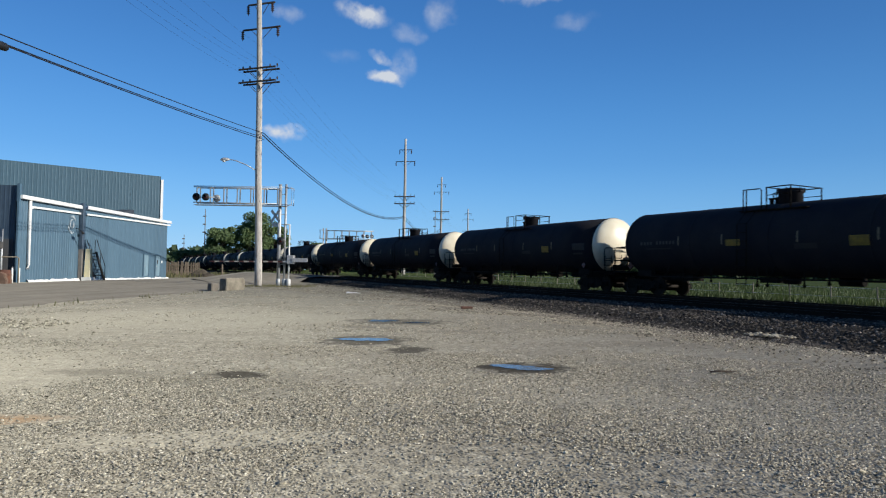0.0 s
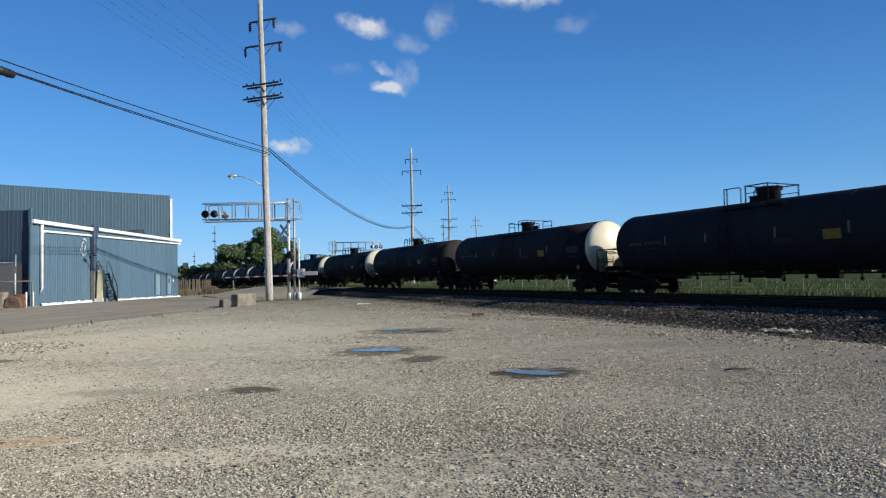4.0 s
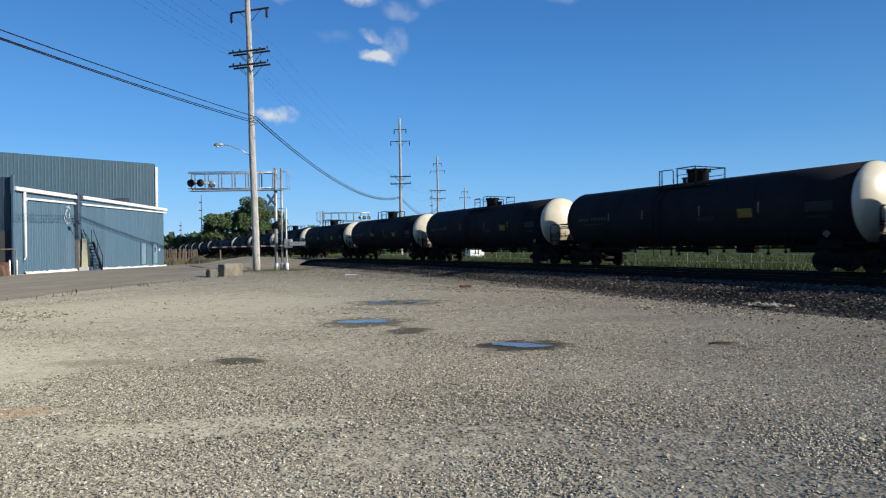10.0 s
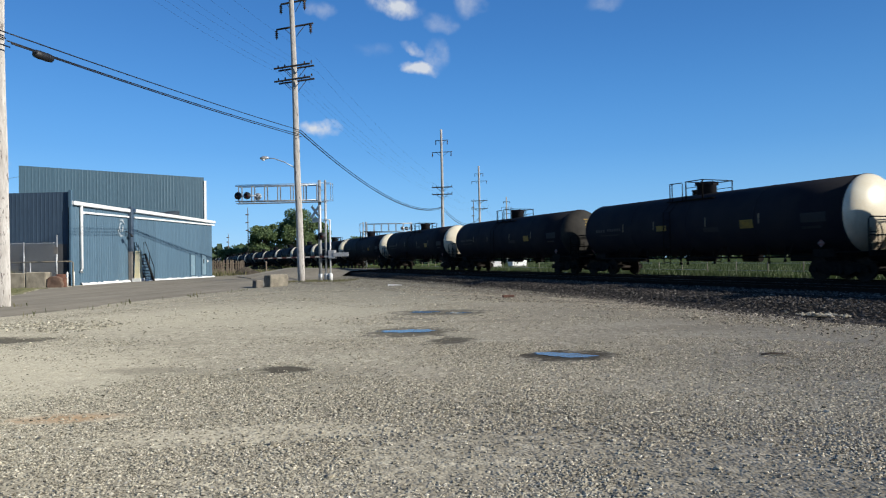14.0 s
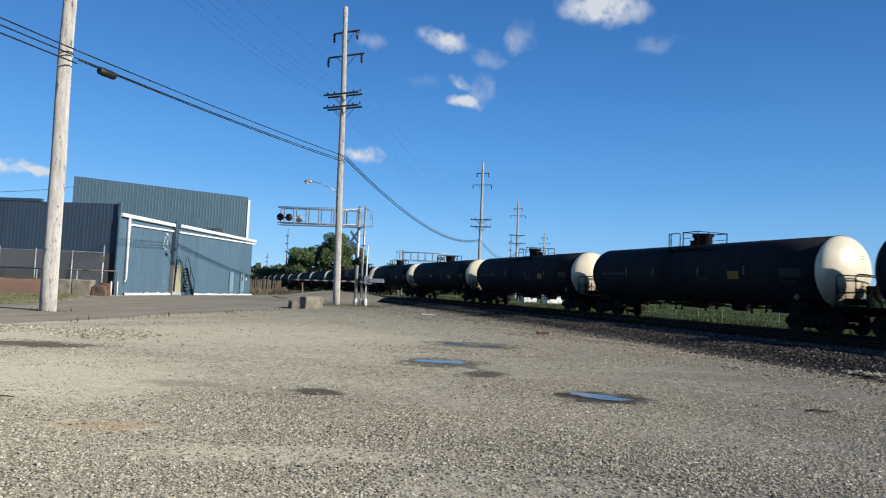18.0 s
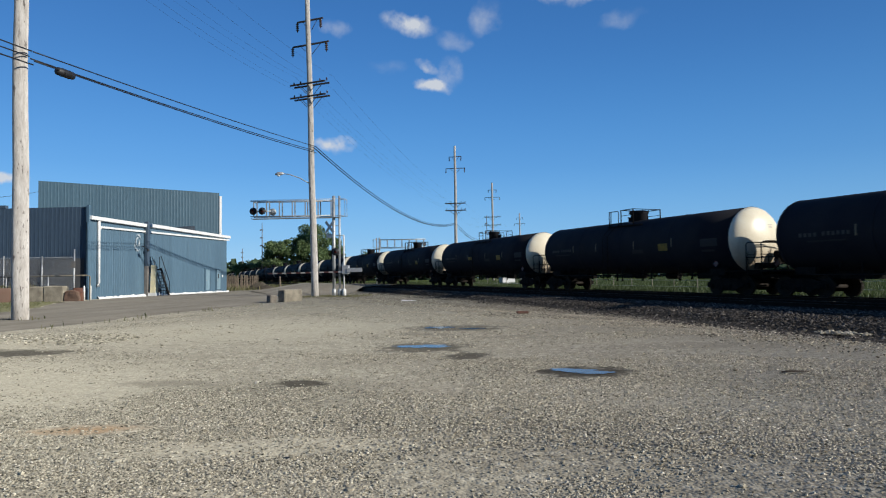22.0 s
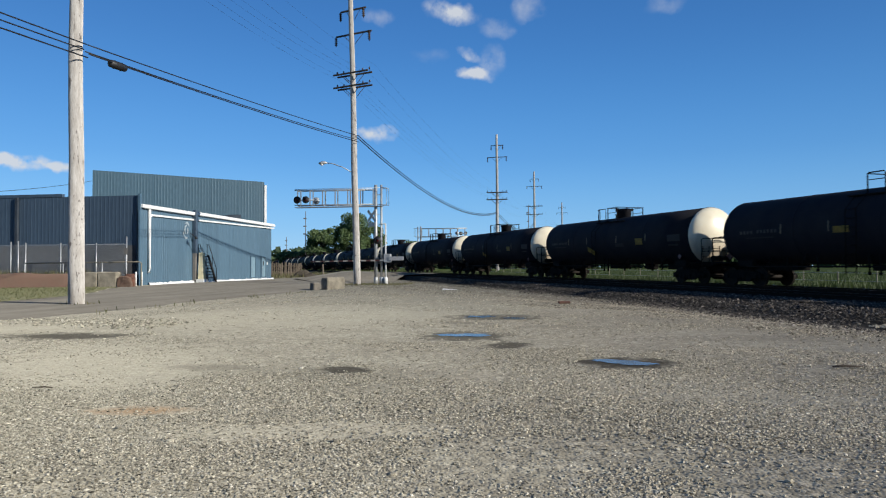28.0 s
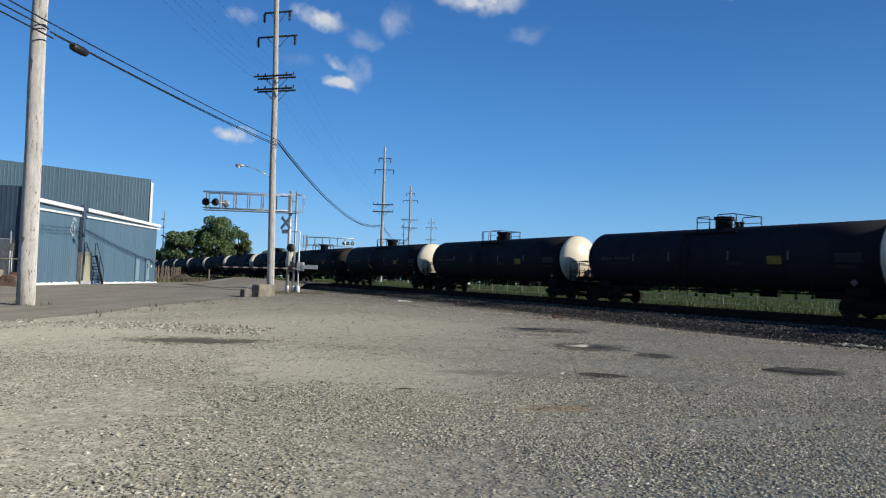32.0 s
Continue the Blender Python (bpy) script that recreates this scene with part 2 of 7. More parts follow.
def pole_wood():
    """Bleached pole wood: a broad grain, short dark splits and chipped flecks along it."""
    m = mat("weathered_pole_wood", (0.66, 0.63, 0.59), 0.85, spot=(0.43, 0.39, 0.35), scale=11.0, amount=0.75, grain=50, bump=0.4, stretch=0.16, detail=7)
    nt = m.node_tree
    b = nt.nodes["Principled BSDF"]
    link = b.inputs["Base Color"].links[0]
    last = link.from_socket
    tc = nt.nodes.new("ShaderNodeTexCoord")
    for scale, flat, edge, dark, amount in ((3.6, 0.14, 0.15, (0.13, 0.105, 0.095), 0.8), (9.0, 0.22, 0.135, (0.1, 0.08, 0.07), 0.85), (17.0, 0.3, 0.14, (0.2, 0.17, 0.15), 0.8), (2.6, 0.3, 0.2, (0.3, 0.27, 0.25), 0.5)):
        mp = nt.nodes.new("ShaderNodeMapping")
        mp.inputs["Scale"].default_value = (1, 1, flat)
        nt.links.new(tc.outputs["Object"], mp.inputs["Vector"])
        nz = nt.nodes.new("ShaderNodeTexNoise")
        nz.inputs["Scale"].default_value, nz.inputs["Detail"].default_value = scale, 5
        nt.links.new(mp.outputs[0], nz.inputs["Vector"])
        mr = nt.nodes.new("ShaderNodeMapRange")
        mr.inputs[1].default_value, mr.inputs[2].default_value = 0.5 + edge, 0.54 + edge
        mr.inputs[4].default_value = amount
        nt.links.new(nz.outputs["Fac"], mr.inputs[0])
        mx = nt.nodes.new("ShaderNodeMix")
        mx.data_type = "RGBA"
        mx.inputs[7].default_value = (*dark, 1)
        nt.links.new(mr.outputs[0], mx.inputs[0])
        nt.links.new(last, mx.inputs[6])
        last = mx.outputs[2]
    nt.links.new(last, b.inputs["Base Color"])
    return m


M["pole"] = pole_wood()
M["arm"] = mat("dark_crossarm_wood", (0.085, 0.07, 0.06), 0.85, spot=(0.05, 0.04, 0.035), scale=4, grain=40, bump=0.3)
M["insul"] = mat("brown_glazed_porcelain", (0.06, 0.035, 0.025), 0.25)
M["galv"] = mat("galvanised_steel", (0.52, 0.53, 0.53), 0.5, 0.55, spot=(0.4, 0.41, 0.41), scale=5, grain=30, bump=0.05)
M["alu"] = mat("dull_aluminium", (0.5, 0.5, 0.5), 0.5, 0.5, spot=(0.38, 0.38, 0.38), scale=6)
M["blackmetal"] = mat("matt_black_metal", (0.02, 0.02, 0.022), 0.55)
M["lens_red"] = mat("dark_red_lens", (0.12, 0.01, 0.01), 0.2)
M["wire"] = mat("black_cable", (0.012, 0.012, 0.014), 0.6)
M["sign_white"] = mat("white_sign_sheet", (0.72, 0.72, 0.7), 0.5, spot=(0.6, 0.6, 0.58))
M["ghost"] = mat("worn_white_wall_paint", (0.5, 0.54, 0.56), 0.6, spot=(0.17, 0.24, 0.29), scale=4, amount=0.6)
M["blue"] = mat("blue_grey_metal_cladding", (0.09, 0.158, 0.215), 0.5, spot=(0.072, 0.13, 0.182), scale=1.6, amount=0.8, grain=14, bump=0.04, stretch=0.12, vary=0.05)
M["blue_tall"] = mat("slate_blue_metal_cladding", (0.06, 0.116, 0.157), 0.5, spot=(0.05, 0.1, 0.138), scale=1.6, amount=0.8, grain=14, bump=0.04, stretch=0.12, vary=0.04)
# front wall's shade is put into this darker blue; the column shares it
M["navy_and_shade"] = mat("navy_cladding_and_wall_shade", (0.047, 0.077, 0.117), 0.6, spot=(0.06, 0.094, 0.137), scale=1.6, amount=0.8, grain=14, bump=0.04, stretch=0.12, vary=0.05)
M["greywall"] = mat("grey_rendered_wall", (0.088, 0.09, 0.093), 0.9, spot=(0.066, 0.068, 0.073), scale=0.8, amount=0.8, grain=20, bump=0.1)
M["trim"] = mat("white_painted_trim", (0.82, 0.82, 0.8), 0.5, spot=(0.74, 0.73, 0.7), scale=2)
M["darkpipe"] = mat("dark_pipe_paint", (0.025, 0.032, 0.045), 0.6, spot=(0.05, 0.06, 0.075), scale=2)
M["doorblue"] = mat("pale_blue_door_paint", (0.17, 0.25, 0.3), 0.5, spot=(0.22, 0.33, 0.4), scale=1.5)
M["roof"] = mat("grey_roof_metal", (0.2, 0.21, 0.22), 0.5, spot=(0.16, 0.17, 0.18), scale=1)
M["yellow"] = mat("faded_yellow_paint", (0.8, 0.7, 0.42), 0.6, spot=(0.7, 0.63, 0.44), scale=3)
M["dullpipe"] = mat("dull_tan_pipe_paint", (0.3, 0.26, 0.18), 0.7, spot=(0.18, 0.15, 0.11), scale=4)
M["mast"] = mat("grey_weathered_mast", (0.2, 0.185, 0.17), 0.85, spot=(0.14, 0.13, 0.12), scale=3)
M["stripe_red"] = mat("dull_red_gate_paint", (0.07, 0.02, 0.018), 0.6, spot=(0.05, 0.017, 0.015), scale=4)
M["stripe_white"] = mat("dirty_white_gate_paint", (0.4, 0.38, 0.35), 0.6, spot=(0.25, 0.24, 0.22), scale=4)
M["rust"] = mat("rusty_steel", (0.17, 0.07, 0.04), 0.85, spot=(0.11, 0.05, 0.035), scale=4, bump=0.3)
M["concrete"] = mat("weathered_concrete", (0.37, 0.33, 0.255), 0.9, spot=(0.19, 0.165, 0.125), scale=2.6, amount=0.7, grain=45, bump=0.35)
M["concrete_dark"] = mat("stained_dark_concrete", (0.16, 0.14, 0.12), 0.9, spot=(0.24, 0.21, 0.17), scale=2.4, grain=45, bump=0.35)
M["redwall"] = mat("red_brown_earth_bank", (0.165, 0.093, 0.066), 0.95, spot=(0.15, 0.1, 0.072), scale=1.4, amount=0.9, grain=18, bump=0.5)
M["fencewood"] = mat("grey_fence_wood", (0.3, 0.24, 0.18), 0.9, spot=(0.18, 0.14, 0.105), scale=3, grain=30, bump=0.3, vary=0.25)
M["asphalt"] = mat("worn_asphalt", (0.137, 0.123, 0.1), 0.95, spot=(0.232, 0.21, 0.17), scale=0.9, amount=0.9, grain=9, bump=0.45, coords="Object", detail=9, along=0.16, spec=0.1)
M["ballast"] = mat("dark_railway_ballast", (0.03, 0.0268, 0.0225), 0.95, spot=(0.066, 0.059, 0.05), scale=6.0, amount=0.7, grain=26, bump=0.6, bump_dist=0.05, spec=0.03)
M["tie"] = mat("creosoted_tie_wood", (0.016, 0.0115, 0.008), 0.9, spot=(0.026, 0.019, 0.013), scale=3, grain=30, bump=0.4, vary=0.3, spec=0.03)
M["rail"] = mat("rail_steel", (0.02, 0.015, 0.012), 0.8, 0.0, spot=(0.03, 0.021, 0.016), scale=4, spec=0.05)
M["railtop"] = mat("dull_rail_head", (0.05, 0.042, 0.034), 0.6, 0.3)
M["heap"] = mat("dark_earth_and_cinders", (0.07, 0.06, 0.048), 0.95, spot=(0.13, 0.11, 0.085), scale=2.5, amount=0.8, grain=20, bump=0.8, bump_dist=0.05, spec=0.05)
M["bark"] = mat("grey_brown_bark", (0.1, 0.075, 0.055), 0.95, spot=(0.06, 0.045, 0.035), scale=4, bump=0.6)
M["blackdoor"] = mat("black_car_trim", (0.003, 0.003, 0.0035), 0.9, spot=(0.004, 0.004, 0.0045), spec=0.05)
M["paper"] = mat("white_litter", (0.85, 0.85, 0.83), 0.6)
M["boxwhite"] = mat("white_equipment_paint", (0.8, 0.8, 0.78), 0.5, spot=(0.7, 0.7, 0.68))


def leaf_mat(name, a, b):
    m = bpy.data.materials.new(name)
    m.use_nodes = True
    nt = m.node_tree
    bs = nt.nodes["Principled BSDF"]
    geo = nt.nodes.new("ShaderNodeNewGeometry")
    ramp = nt.nodes.new("ShaderNodeValToRGB")
    ramp.color_ramp.elements[0].color = (*a, 1)
    ramp.color_ramp.elements[1].color = (*b, 1)
    nt.links.new(geo.outputs["Random Per Island"], ramp.inputs["Fac"])
    nt.links.new(ramp.outputs["Color"], bs.inputs["Base Color"])
    bs.inputs["Roughness"].default_value = 0.6
    tr = nt.nodes.new("ShaderNodeBsdfTranslucent")
    nt.links.new(ramp.outputs["Color"], tr.inputs["Color"])
    mx = nt.nodes.new("ShaderNodeMixShader")
    mx.inputs[0].default_value = 0.42
    nt.links.new(bs.outputs[0], mx.inputs[1])
    nt.links.new(tr.outputs[0], mx.inputs[2])
    nt.links.new(mx.outputs[0], nt.nodes["Material Output"].inputs["Surface"])
    return m


M["leaf"] = leaf_mat("summer_tree_leaves", (0.095, 0.152, 0.055), (0.205, 0.275, 0.12))
M["leaf_far"] = leaf_mat("distant_tree_leaves", (0.05, 0.085, 0.04), (0.09, 0.135, 0.06))
M["grass"] = leaf_mat("green_field_grass", (0.052, 0.08, 0.022), (0.086, 0.115, 0.036))
M["verge"] = leaf_mat("olive_verge_grass", (0.1, 0.115, 0.04), (0.2, 0.2, 0.09))
M["drygrass"] = leaf_mat("dry_verge_grass", (0.09, 0.1, 0.035), (0.24, 0.21, 0.1))


# ---------------------------------------------------------------- mesh helpers
def box(bm, x0, x1, y0, y1, z0, z1, m=None, bevel=0.0):
    vs = [bm.verts.new((x, y, z)) for z in (z0, z1) for x, y in ((x0, y0), (x1, y0), (x1, y1), (x0, y1))]
    fs = [bm.faces.new([vs[i] for i in f]) for f in ((3, 2, 1, 0), (4, 5, 6, 7), (0, 1, 5, 4), (1, 2, 6, 5), (2, 3, 7, 6), (3, 0, 4, 7))]
    if bevel:
        es = list({e for f in fs for e in f.edges})
        r = bmesh.ops.bevel(bm, geom=es, offset=bevel, segments=1, affect="EDGES")
        vs = [v for v in bm.verts if v.is_valid and v in set(r["verts"])] or vs
    if m is not None:
        for v in vs:
            v.co = m @ v.co
    return vs


def tube(bm, p0, p1, r0, r1=None, seg=10, caps=True):
    p0, p1 = Vector(p0), Vector(p1)
    r1 = r0 if r1 is None else r1
    ax = (p1 - p0).normalized()
    side = ax.cross(Vector((0, 0, 1)) if abs(ax.z) < 0.9 else Vector((1, 0, 0))).normalized()
    up = ax.cross(side)
    rings = []
    for p, r in ((p0, r0), (p1, r1)):
        rings.append([bm.verts.new(p + (side * math.cos(a) + up * math.sin(a)) * r) for a in (2 * math.pi * i / seg for i in range(seg))])
    for i in range(seg):
        f = bm.faces.new((rings[0][i], rings[0][(i + 1) % seg], rings[1][(i + 1) % seg], rings[1][i]))
        f.smooth = True
    if caps:
        bm.faces.new(rings[0][::-1])
        bm.faces.new(rings[1])


def sweep(bm, pts, r, seg=6, caps=True):
    """A round bar through the points, of one radius or one for each point."""
    pts = [Vector(p) for p in pts]
    rings = []
    for i, p in enumerate(pts):
        ax = (pts[min(i + 1, len(pts) - 1)] - pts[max(i - 1, 0)]).normalized()
        side = ax.cross(Vector((0, 0, 1)) if abs(ax.z) < 0.95 else Vector((0, 1, 0))).normalized()
        up = ax.cross(side)
        rr = r[i] if isinstance(r, (list, tuple)) else r
        rings.append([bm.verts.new(p + (side * math.cos(a) + up * math.sin(a)) * rr) for a in (2 * math.pi * k / seg for k in range(seg))])
    for a, b in zip(rings, rings[1:]):
        for i in range(seg):
            f = bm.faces.new((a[i], a[(i + 1) % seg], b[(i + 1) % seg], b[i]))
            f.smooth = True
    if caps:
        bm.faces.new(rings[0][::-1])
        bm.faces.new(rings[-1])


def lathe(bm, prof, seg=32, axis="z", centre=(0, 0, 0), smooth=True):
    """Turns (radius, height) pairs about an axis."""
    rings = []
    for r, h in prof:
        ring = []
        for i in range(seg):
            a = 2 * math.pi * i / seg
            c, s = max(r, 1e-4) * math.cos(a), max(r, 1e-4) * math.sin(a)
            p = {"z": (c, s, h), "y": (c, h, s), "x": (h, c, s)}[axis]
            ring.append(bm.verts.new(Vector(p) + Vector(centre)))
        rings.append(ring)
    for a, b in zip(rings, rings[1:]):
        for i in range(seg):
            f = bm.faces.new((a[i], a[(i + 1) % seg], b[(i + 1) % seg], b[i]))
            f.smooth = smooth
    bm.faces.new(rings[0][::-1])
    bm.faces.new(rings[-1])


def mesh_of(name, bm, material):
    bmesh.ops.recalc_face_normals(bm, faces=bm.faces)
    me = bpy.data.meshes.new(name)
    bm.to_mesh(me)
    bm.free()
    me.materials.append(material)
    return me


def part(name, bm, material, parent=None, label="", m=None):
    ob = new(name, mesh_of(name, bm, material))
    if parent:
        ob.parent = parent
    if m is not None:
        ob.matrix_basis = m
    if label:
        ob["label"] = label
    return ob


def thing(name, m, label, category, group="", kind=""):
    ob = new(name)
    ob.empty_display_size = 0.3
    ob.matrix_basis = m
    return tagged(ob, label, category, group, kind)


def arrays(name, verts, faces, material, smooth=False):
    me = bpy.data.meshes.new(name)
    n, k = faces.shape
    me.vertices.add(len(verts))
    me.vertices.foreach_set("co", np.asarray(verts, dtype=np.float32).ravel())
    me.loops.add(n * k)
    me.loops.foreach_set("vertex_index", faces.astype(np.int32).ravel())
    me.polygons.add(n)
    me.polygons.foreach_set("loop_start", np.arange(0, n * k, k, dtype=np.int32))
    me.polygons.foreach_set("use_smooth", np.full(n, smooth))
    me.update(calc_edges=True)
    me.validate()
    me.materials.append(material)
    return new(name, me)


# ---------------------------------------------------------------- the railway's line
RAIL0, ALONG, ASIDE = Vector((11.9, 30.0)), Vector((-0.4493, 0.8934)), Vector((-0.8934, -0.4493))
RAIL_YAW = math.degrees(math.atan2(0.4493, 0.8934))


def rail_z(s):
    """The line climbs gently to the crossing and runs level beyond it."""
    return 0.07 + 0.0054 * (s if s < 45 else 45 + 15 * (1 - math.exp(-(s - 45) / 15)))


def rail_tilt(s):
    return math.degrees(math.atan(rail_z(s + 1) - rail_z(s)))


def line_pose(s, off=0.0, up=0.0):
    """At s metres along the main track from its datum, off metres to the lot's side."""
    p = RAIL0 + ALONG * s + ASIDE * off
    return Matrix.Translation((p.x, p.y, rail_z(s) + up)) @ pose(0, 0, 0, rail_tilt(s), 0, RAIL_YAW)


def smooth01(x):
    x = np.clip(x, 0, 1)
    return x * x * (3 - 2 * x)


def ground_z(x, y):
    """The lot is level; the land falls a little towards the tracks and lies low behind them."""
    x, y = np.asarray(x, dtype=float), np.asarray(y, dtype=float)
    s = (x - RAIL0.x) * ALONG.x + (y - RAIL0.y) * ALONG.y
    off = (x - RAIL0.x) * ASIDE.x + (y - RAIL0.y) * ASIDE.y
    low = 0.07 + 0.0054 * np.clip(s, -60, 70) - 0.42
    fall = low * smooth01((16.5 - off) / 7.0) * smooth01((90 - s) / 30)
    dip = -0.25 * smooth01((-x - 6.0) / 8.0) * smooth01((y - 6.0) / 10.0) * (1 - 0.35 * smooth01((y - 30.0) / 25.0)) * smooth01((off - 6.0) / 8.0)
    return fall + dip


# ---------------------------------------------------------------- ground
def ground_material():
    m = bpy.data.materials.new("gravel_lot_and_fields")
    m.use_nodes = True
    nt = m.node_tree
    b = nt.nodes["Principled BSDF"]
    b.inputs["Specular IOR Level"].default_value = 0.03
    b.inputs["Diffuse Roughness"].default_value = 0.85
    tc = nt.nodes.new("ShaderNodeTexCoord")
    P = tc.outputs["Object"]

    def noise_node(scale, detail=5, rough=0.55, vec=P):
        n = nt.nodes.new("ShaderNodeTexNoise")
        n.inputs["Scale"].default_value, n.inputs["Detail"].default_value, n.inputs["Roughness"].default_value = scale, detail, rough
        nt.links.new(vec, n.inputs["Vector"])
        return n.outputs["Fac"]

    def mth(op, a, b2=None, clamp=False):
        n = nt.nodes.new("ShaderNodeMath")
        n.operation, n.use_clamp = op, clamp
        for i, v in enumerate((a, b2)):
            if v is None:
                continue
            if isinstance(v, (int, float)):
                n.inputs[i].default_value = v
            else:
                nt.links.new(v, n.inputs[i])
        return n.outputs[0]

    def mixc(f, a, c):
        n = nt.nodes.new("ShaderNodeMix")
        n.data_type = "RGBA"
        for i, v in ((0, f), (6, a), (7, c)):
            if isinstance(v, tuple):
                n.inputs[i].default_value = (*v, 1)
            else:
                nt.links.new(v, n.inputs[i])
        return n.outputs[2]

    def step(v, lo, hi):
        n = nt.nodes.new("ShaderNodeMapRange")
        n.interpolation_type = "SMOOTHSTEP"
        n.inputs[1].default_value, n.inputs[2].default_value = lo, hi
        nt.links.new(v, n.inputs[0])
        return n.outputs[0]

    vor = nt.nodes.new("ShaderNodeTexVoronoi")
    vor.inputs["Scale"].default_value = 48
    nt.links.new(P, vor.inputs["Vector"])
    vor2 = nt.nodes.new("ShaderNodeTexVoronoi")
    vor2.inputs["Scale"].default_value = 21
    nt.links.new(P, vor2.inputs["Vector"])
    big = noise_node(0.32, 6, 0.6)
    mid = noise_node(1.7, 5, 0.6)
    dusty, stony = (0.472, 0.43, 0.328), (0.355, 0.321, 0.247)
    base = mixc(step(big, 0.38, 0.58), dusty, stony)
    base = mixc(mth("MULTIPLY", step(mid, 0.5, 0.72), 0.5), base, (0.23, 0.212, 0.16))
    stone = nt.nodes.new("ShaderNodeSeparateColor")
    nt.links.new(vor.outputs["Color"], stone.inputs[0])
    tone = mixc(stone.outputs[0], (0.17, 0.155, 0.121), (0.68, 0.616, 0.484))
    amount = mth("MULTIPLY", mth("ADD", step(noise_node(0.9, 4), 0.35, 0.7), 0.9), 0.42)
    base = mixc(amount, base, tone)
    lumps = nt.nodes.new("ShaderNodeSeparateColor")
    nt.links.new(vor2.outputs["Color"], lumps.inputs[0])
    base = mixc(mth("MULTIPLY", step(lumps.outputs[0], 0.62, 0.7), 0.1), base, (0.14, 0.126, 0.095))
    base = mixc(mth("MULTIPLY", step(lumps.outputs[1], 0.74, 0.8), 0.16), base, (0.76, 0.7, 0.53))
    # coarse clumps, darker towards the gaps between them
    clump = nt.nodes.new("ShaderNodeTexVoronoi")
    clump.inputs["Scale"].default_value = 8.5
    nt.links.new(P, clump.inputs["Vector"])
    base = mixc(mth("MULTIPLY", step(mth("ADD", clump.outputs["Distance"], mth("MULTIPLY", mid, 0.5)), 0.5, 0.85), 0.35), base, (0.2, 0.18, 0.137))
    # damp hollows and a rust stain
    sx = nt.nodes.new("ShaderNodeSeparateXYZ")
    nt.links.new(P, sx.inputs[0])
    edge = mth("MULTIPLY", mth("SUBTRACT", noise_node(3.4, 7, 0.75), 0.5), 3.4)

    def blot(cx, cy, rx, ry, turn=0.0, soft=0.5):
        c, s = math.cos(radians(turn)), math.sin(radians(turn))
        dx, dy = mth("SUBTRACT", sx.outputs[0], cx), mth("SUBTRACT", sx.outputs[1], cy)
        u = mth("DIVIDE", mth("ADD", mth("MULTIPLY", dx, c), mth("MULTIPLY", dy, s)), rx)
        v = mth("DIVIDE", mth("SUBTRACT", mth("MULTIPLY", dy, c), mth("MULTIPLY", dx, s)), ry)
        r = mth("SQRT", mth("ADD", mth("MULTIPLY", u, u), mth("MULTIPLY", v, v)))
        return mth("SUBTRACT", 1.0, step(mth("ADD", r, edge), 1.0 - soft, 1.0 + soft))

    def zones(rows):
        out = None
        for q in rows:
            bl = mth("MULTIPLY", blot(*q[:5], 0.6), q[5])
            out = bl if out is None else mth("MAXIMUM", out, bl)
        return out

    dust = zones(DUST)
    base = mixc(mth("MULTIPLY", zones(GRIT), 0.7), base, mixc(stone.outputs[1], (0.11, 0.1, 0.078), (0.36, 0.33, 0.25)))
    base = mixc(mth("MULTIPLY", dust, 0.75), base, mixc(stone.outputs[2], (0.395, 0.358, 0.27), (0.555, 0.505, 0.388)))
    wet = None
    for q in DAMP:
        bl = mth("MULTIPLY", blot(*q[:5], 0.35), q[5])
        wet = bl if wet is None else mth("MAXIMUM", wet, bl)
    base = mixc(mth("MULTIPLY", wet, 0.93), base, (0.04, 0.034, 0.026))
    base = mixc(mth("MULTIPLY", blot(*RUST, 0.95), 0.62), base, (0.35, 0.2, 0.09))
    # dark cinders by the tracks, and fields past them and far off
    off = mth("ADD", mth("MULTIPLY", mth("SUBTRACT", sx.outputs[0], RAIL0.x), ASIDE.x), mth("MULTIPLY", mth("SUBTRACT", sx.outputs[1], RAIL0.y), ASIDE.y))
    s_al = mth("ADD", mth("MULTIPLY", mth("SUBTRACT", sx.outputs[0], RAIL0.x), ALONG.x), mth("MULTIPLY", mth("SUBTRACT", sx.outputs[1], RAIL0.y), ALONG.y))
    wob = mth("MULTIPLY", mth("SUBTRACT", big, 0.5), 5.0)
    rim = mth("ADD", mth("ADD", off, wob), mth("MULTIPLY", s_al, -0.2))
    cinder = mth("MAXIMUM", mth("SUBTRACT", 1.0, step(rim, 10.8, 14.5)), mth("MULTIPLY", mth("SUBTRACT", 1.0, step(rim, 12.5, 21.0)), 0.55))
    crossing = blot(-5.0, 37.0, 10.5, 16.0, 12, 0.7)
    cinder = mth("MAXIMUM", cinder, mth("MULTIPLY", crossing, 0.8))
    base = mixc(mth("MULTIPLY", cinder, 0.85), base, mixc(stone.outputs[1], (0.085, 0.077, 0.062), (0.225, 0.207, 0.168)))
    field = mth("SUBTRACT", 1.0, step(mth("ADD", off, mth("MULTIPLY", wob, 0.3)), -6.5, -4.6))
    farx = mth("SUBTRACT", 1.0, step(mth("ADD", sx.outputs[0], wob), -44.0, -36.0))
    fary = step(mth("ADD", sx.outputs[1], wob), 88.0, 100.0)
    green = mth("MAXIMUM", field, mth("MAXIMUM", farx, fary))
    turf = mixc(mid, (0.05, 0.076, 0.019), (0.112, 0.132, 0.042))
    # lot darkened left and brightened towards the tracks, evening out the light in colour
    tint = nt.nodes.new("ShaderNodeMix")
    tint.data_type, tint.blend_type = "RGBA", "MULTIPLY"
    tint.inputs[0].default_value = 1.0
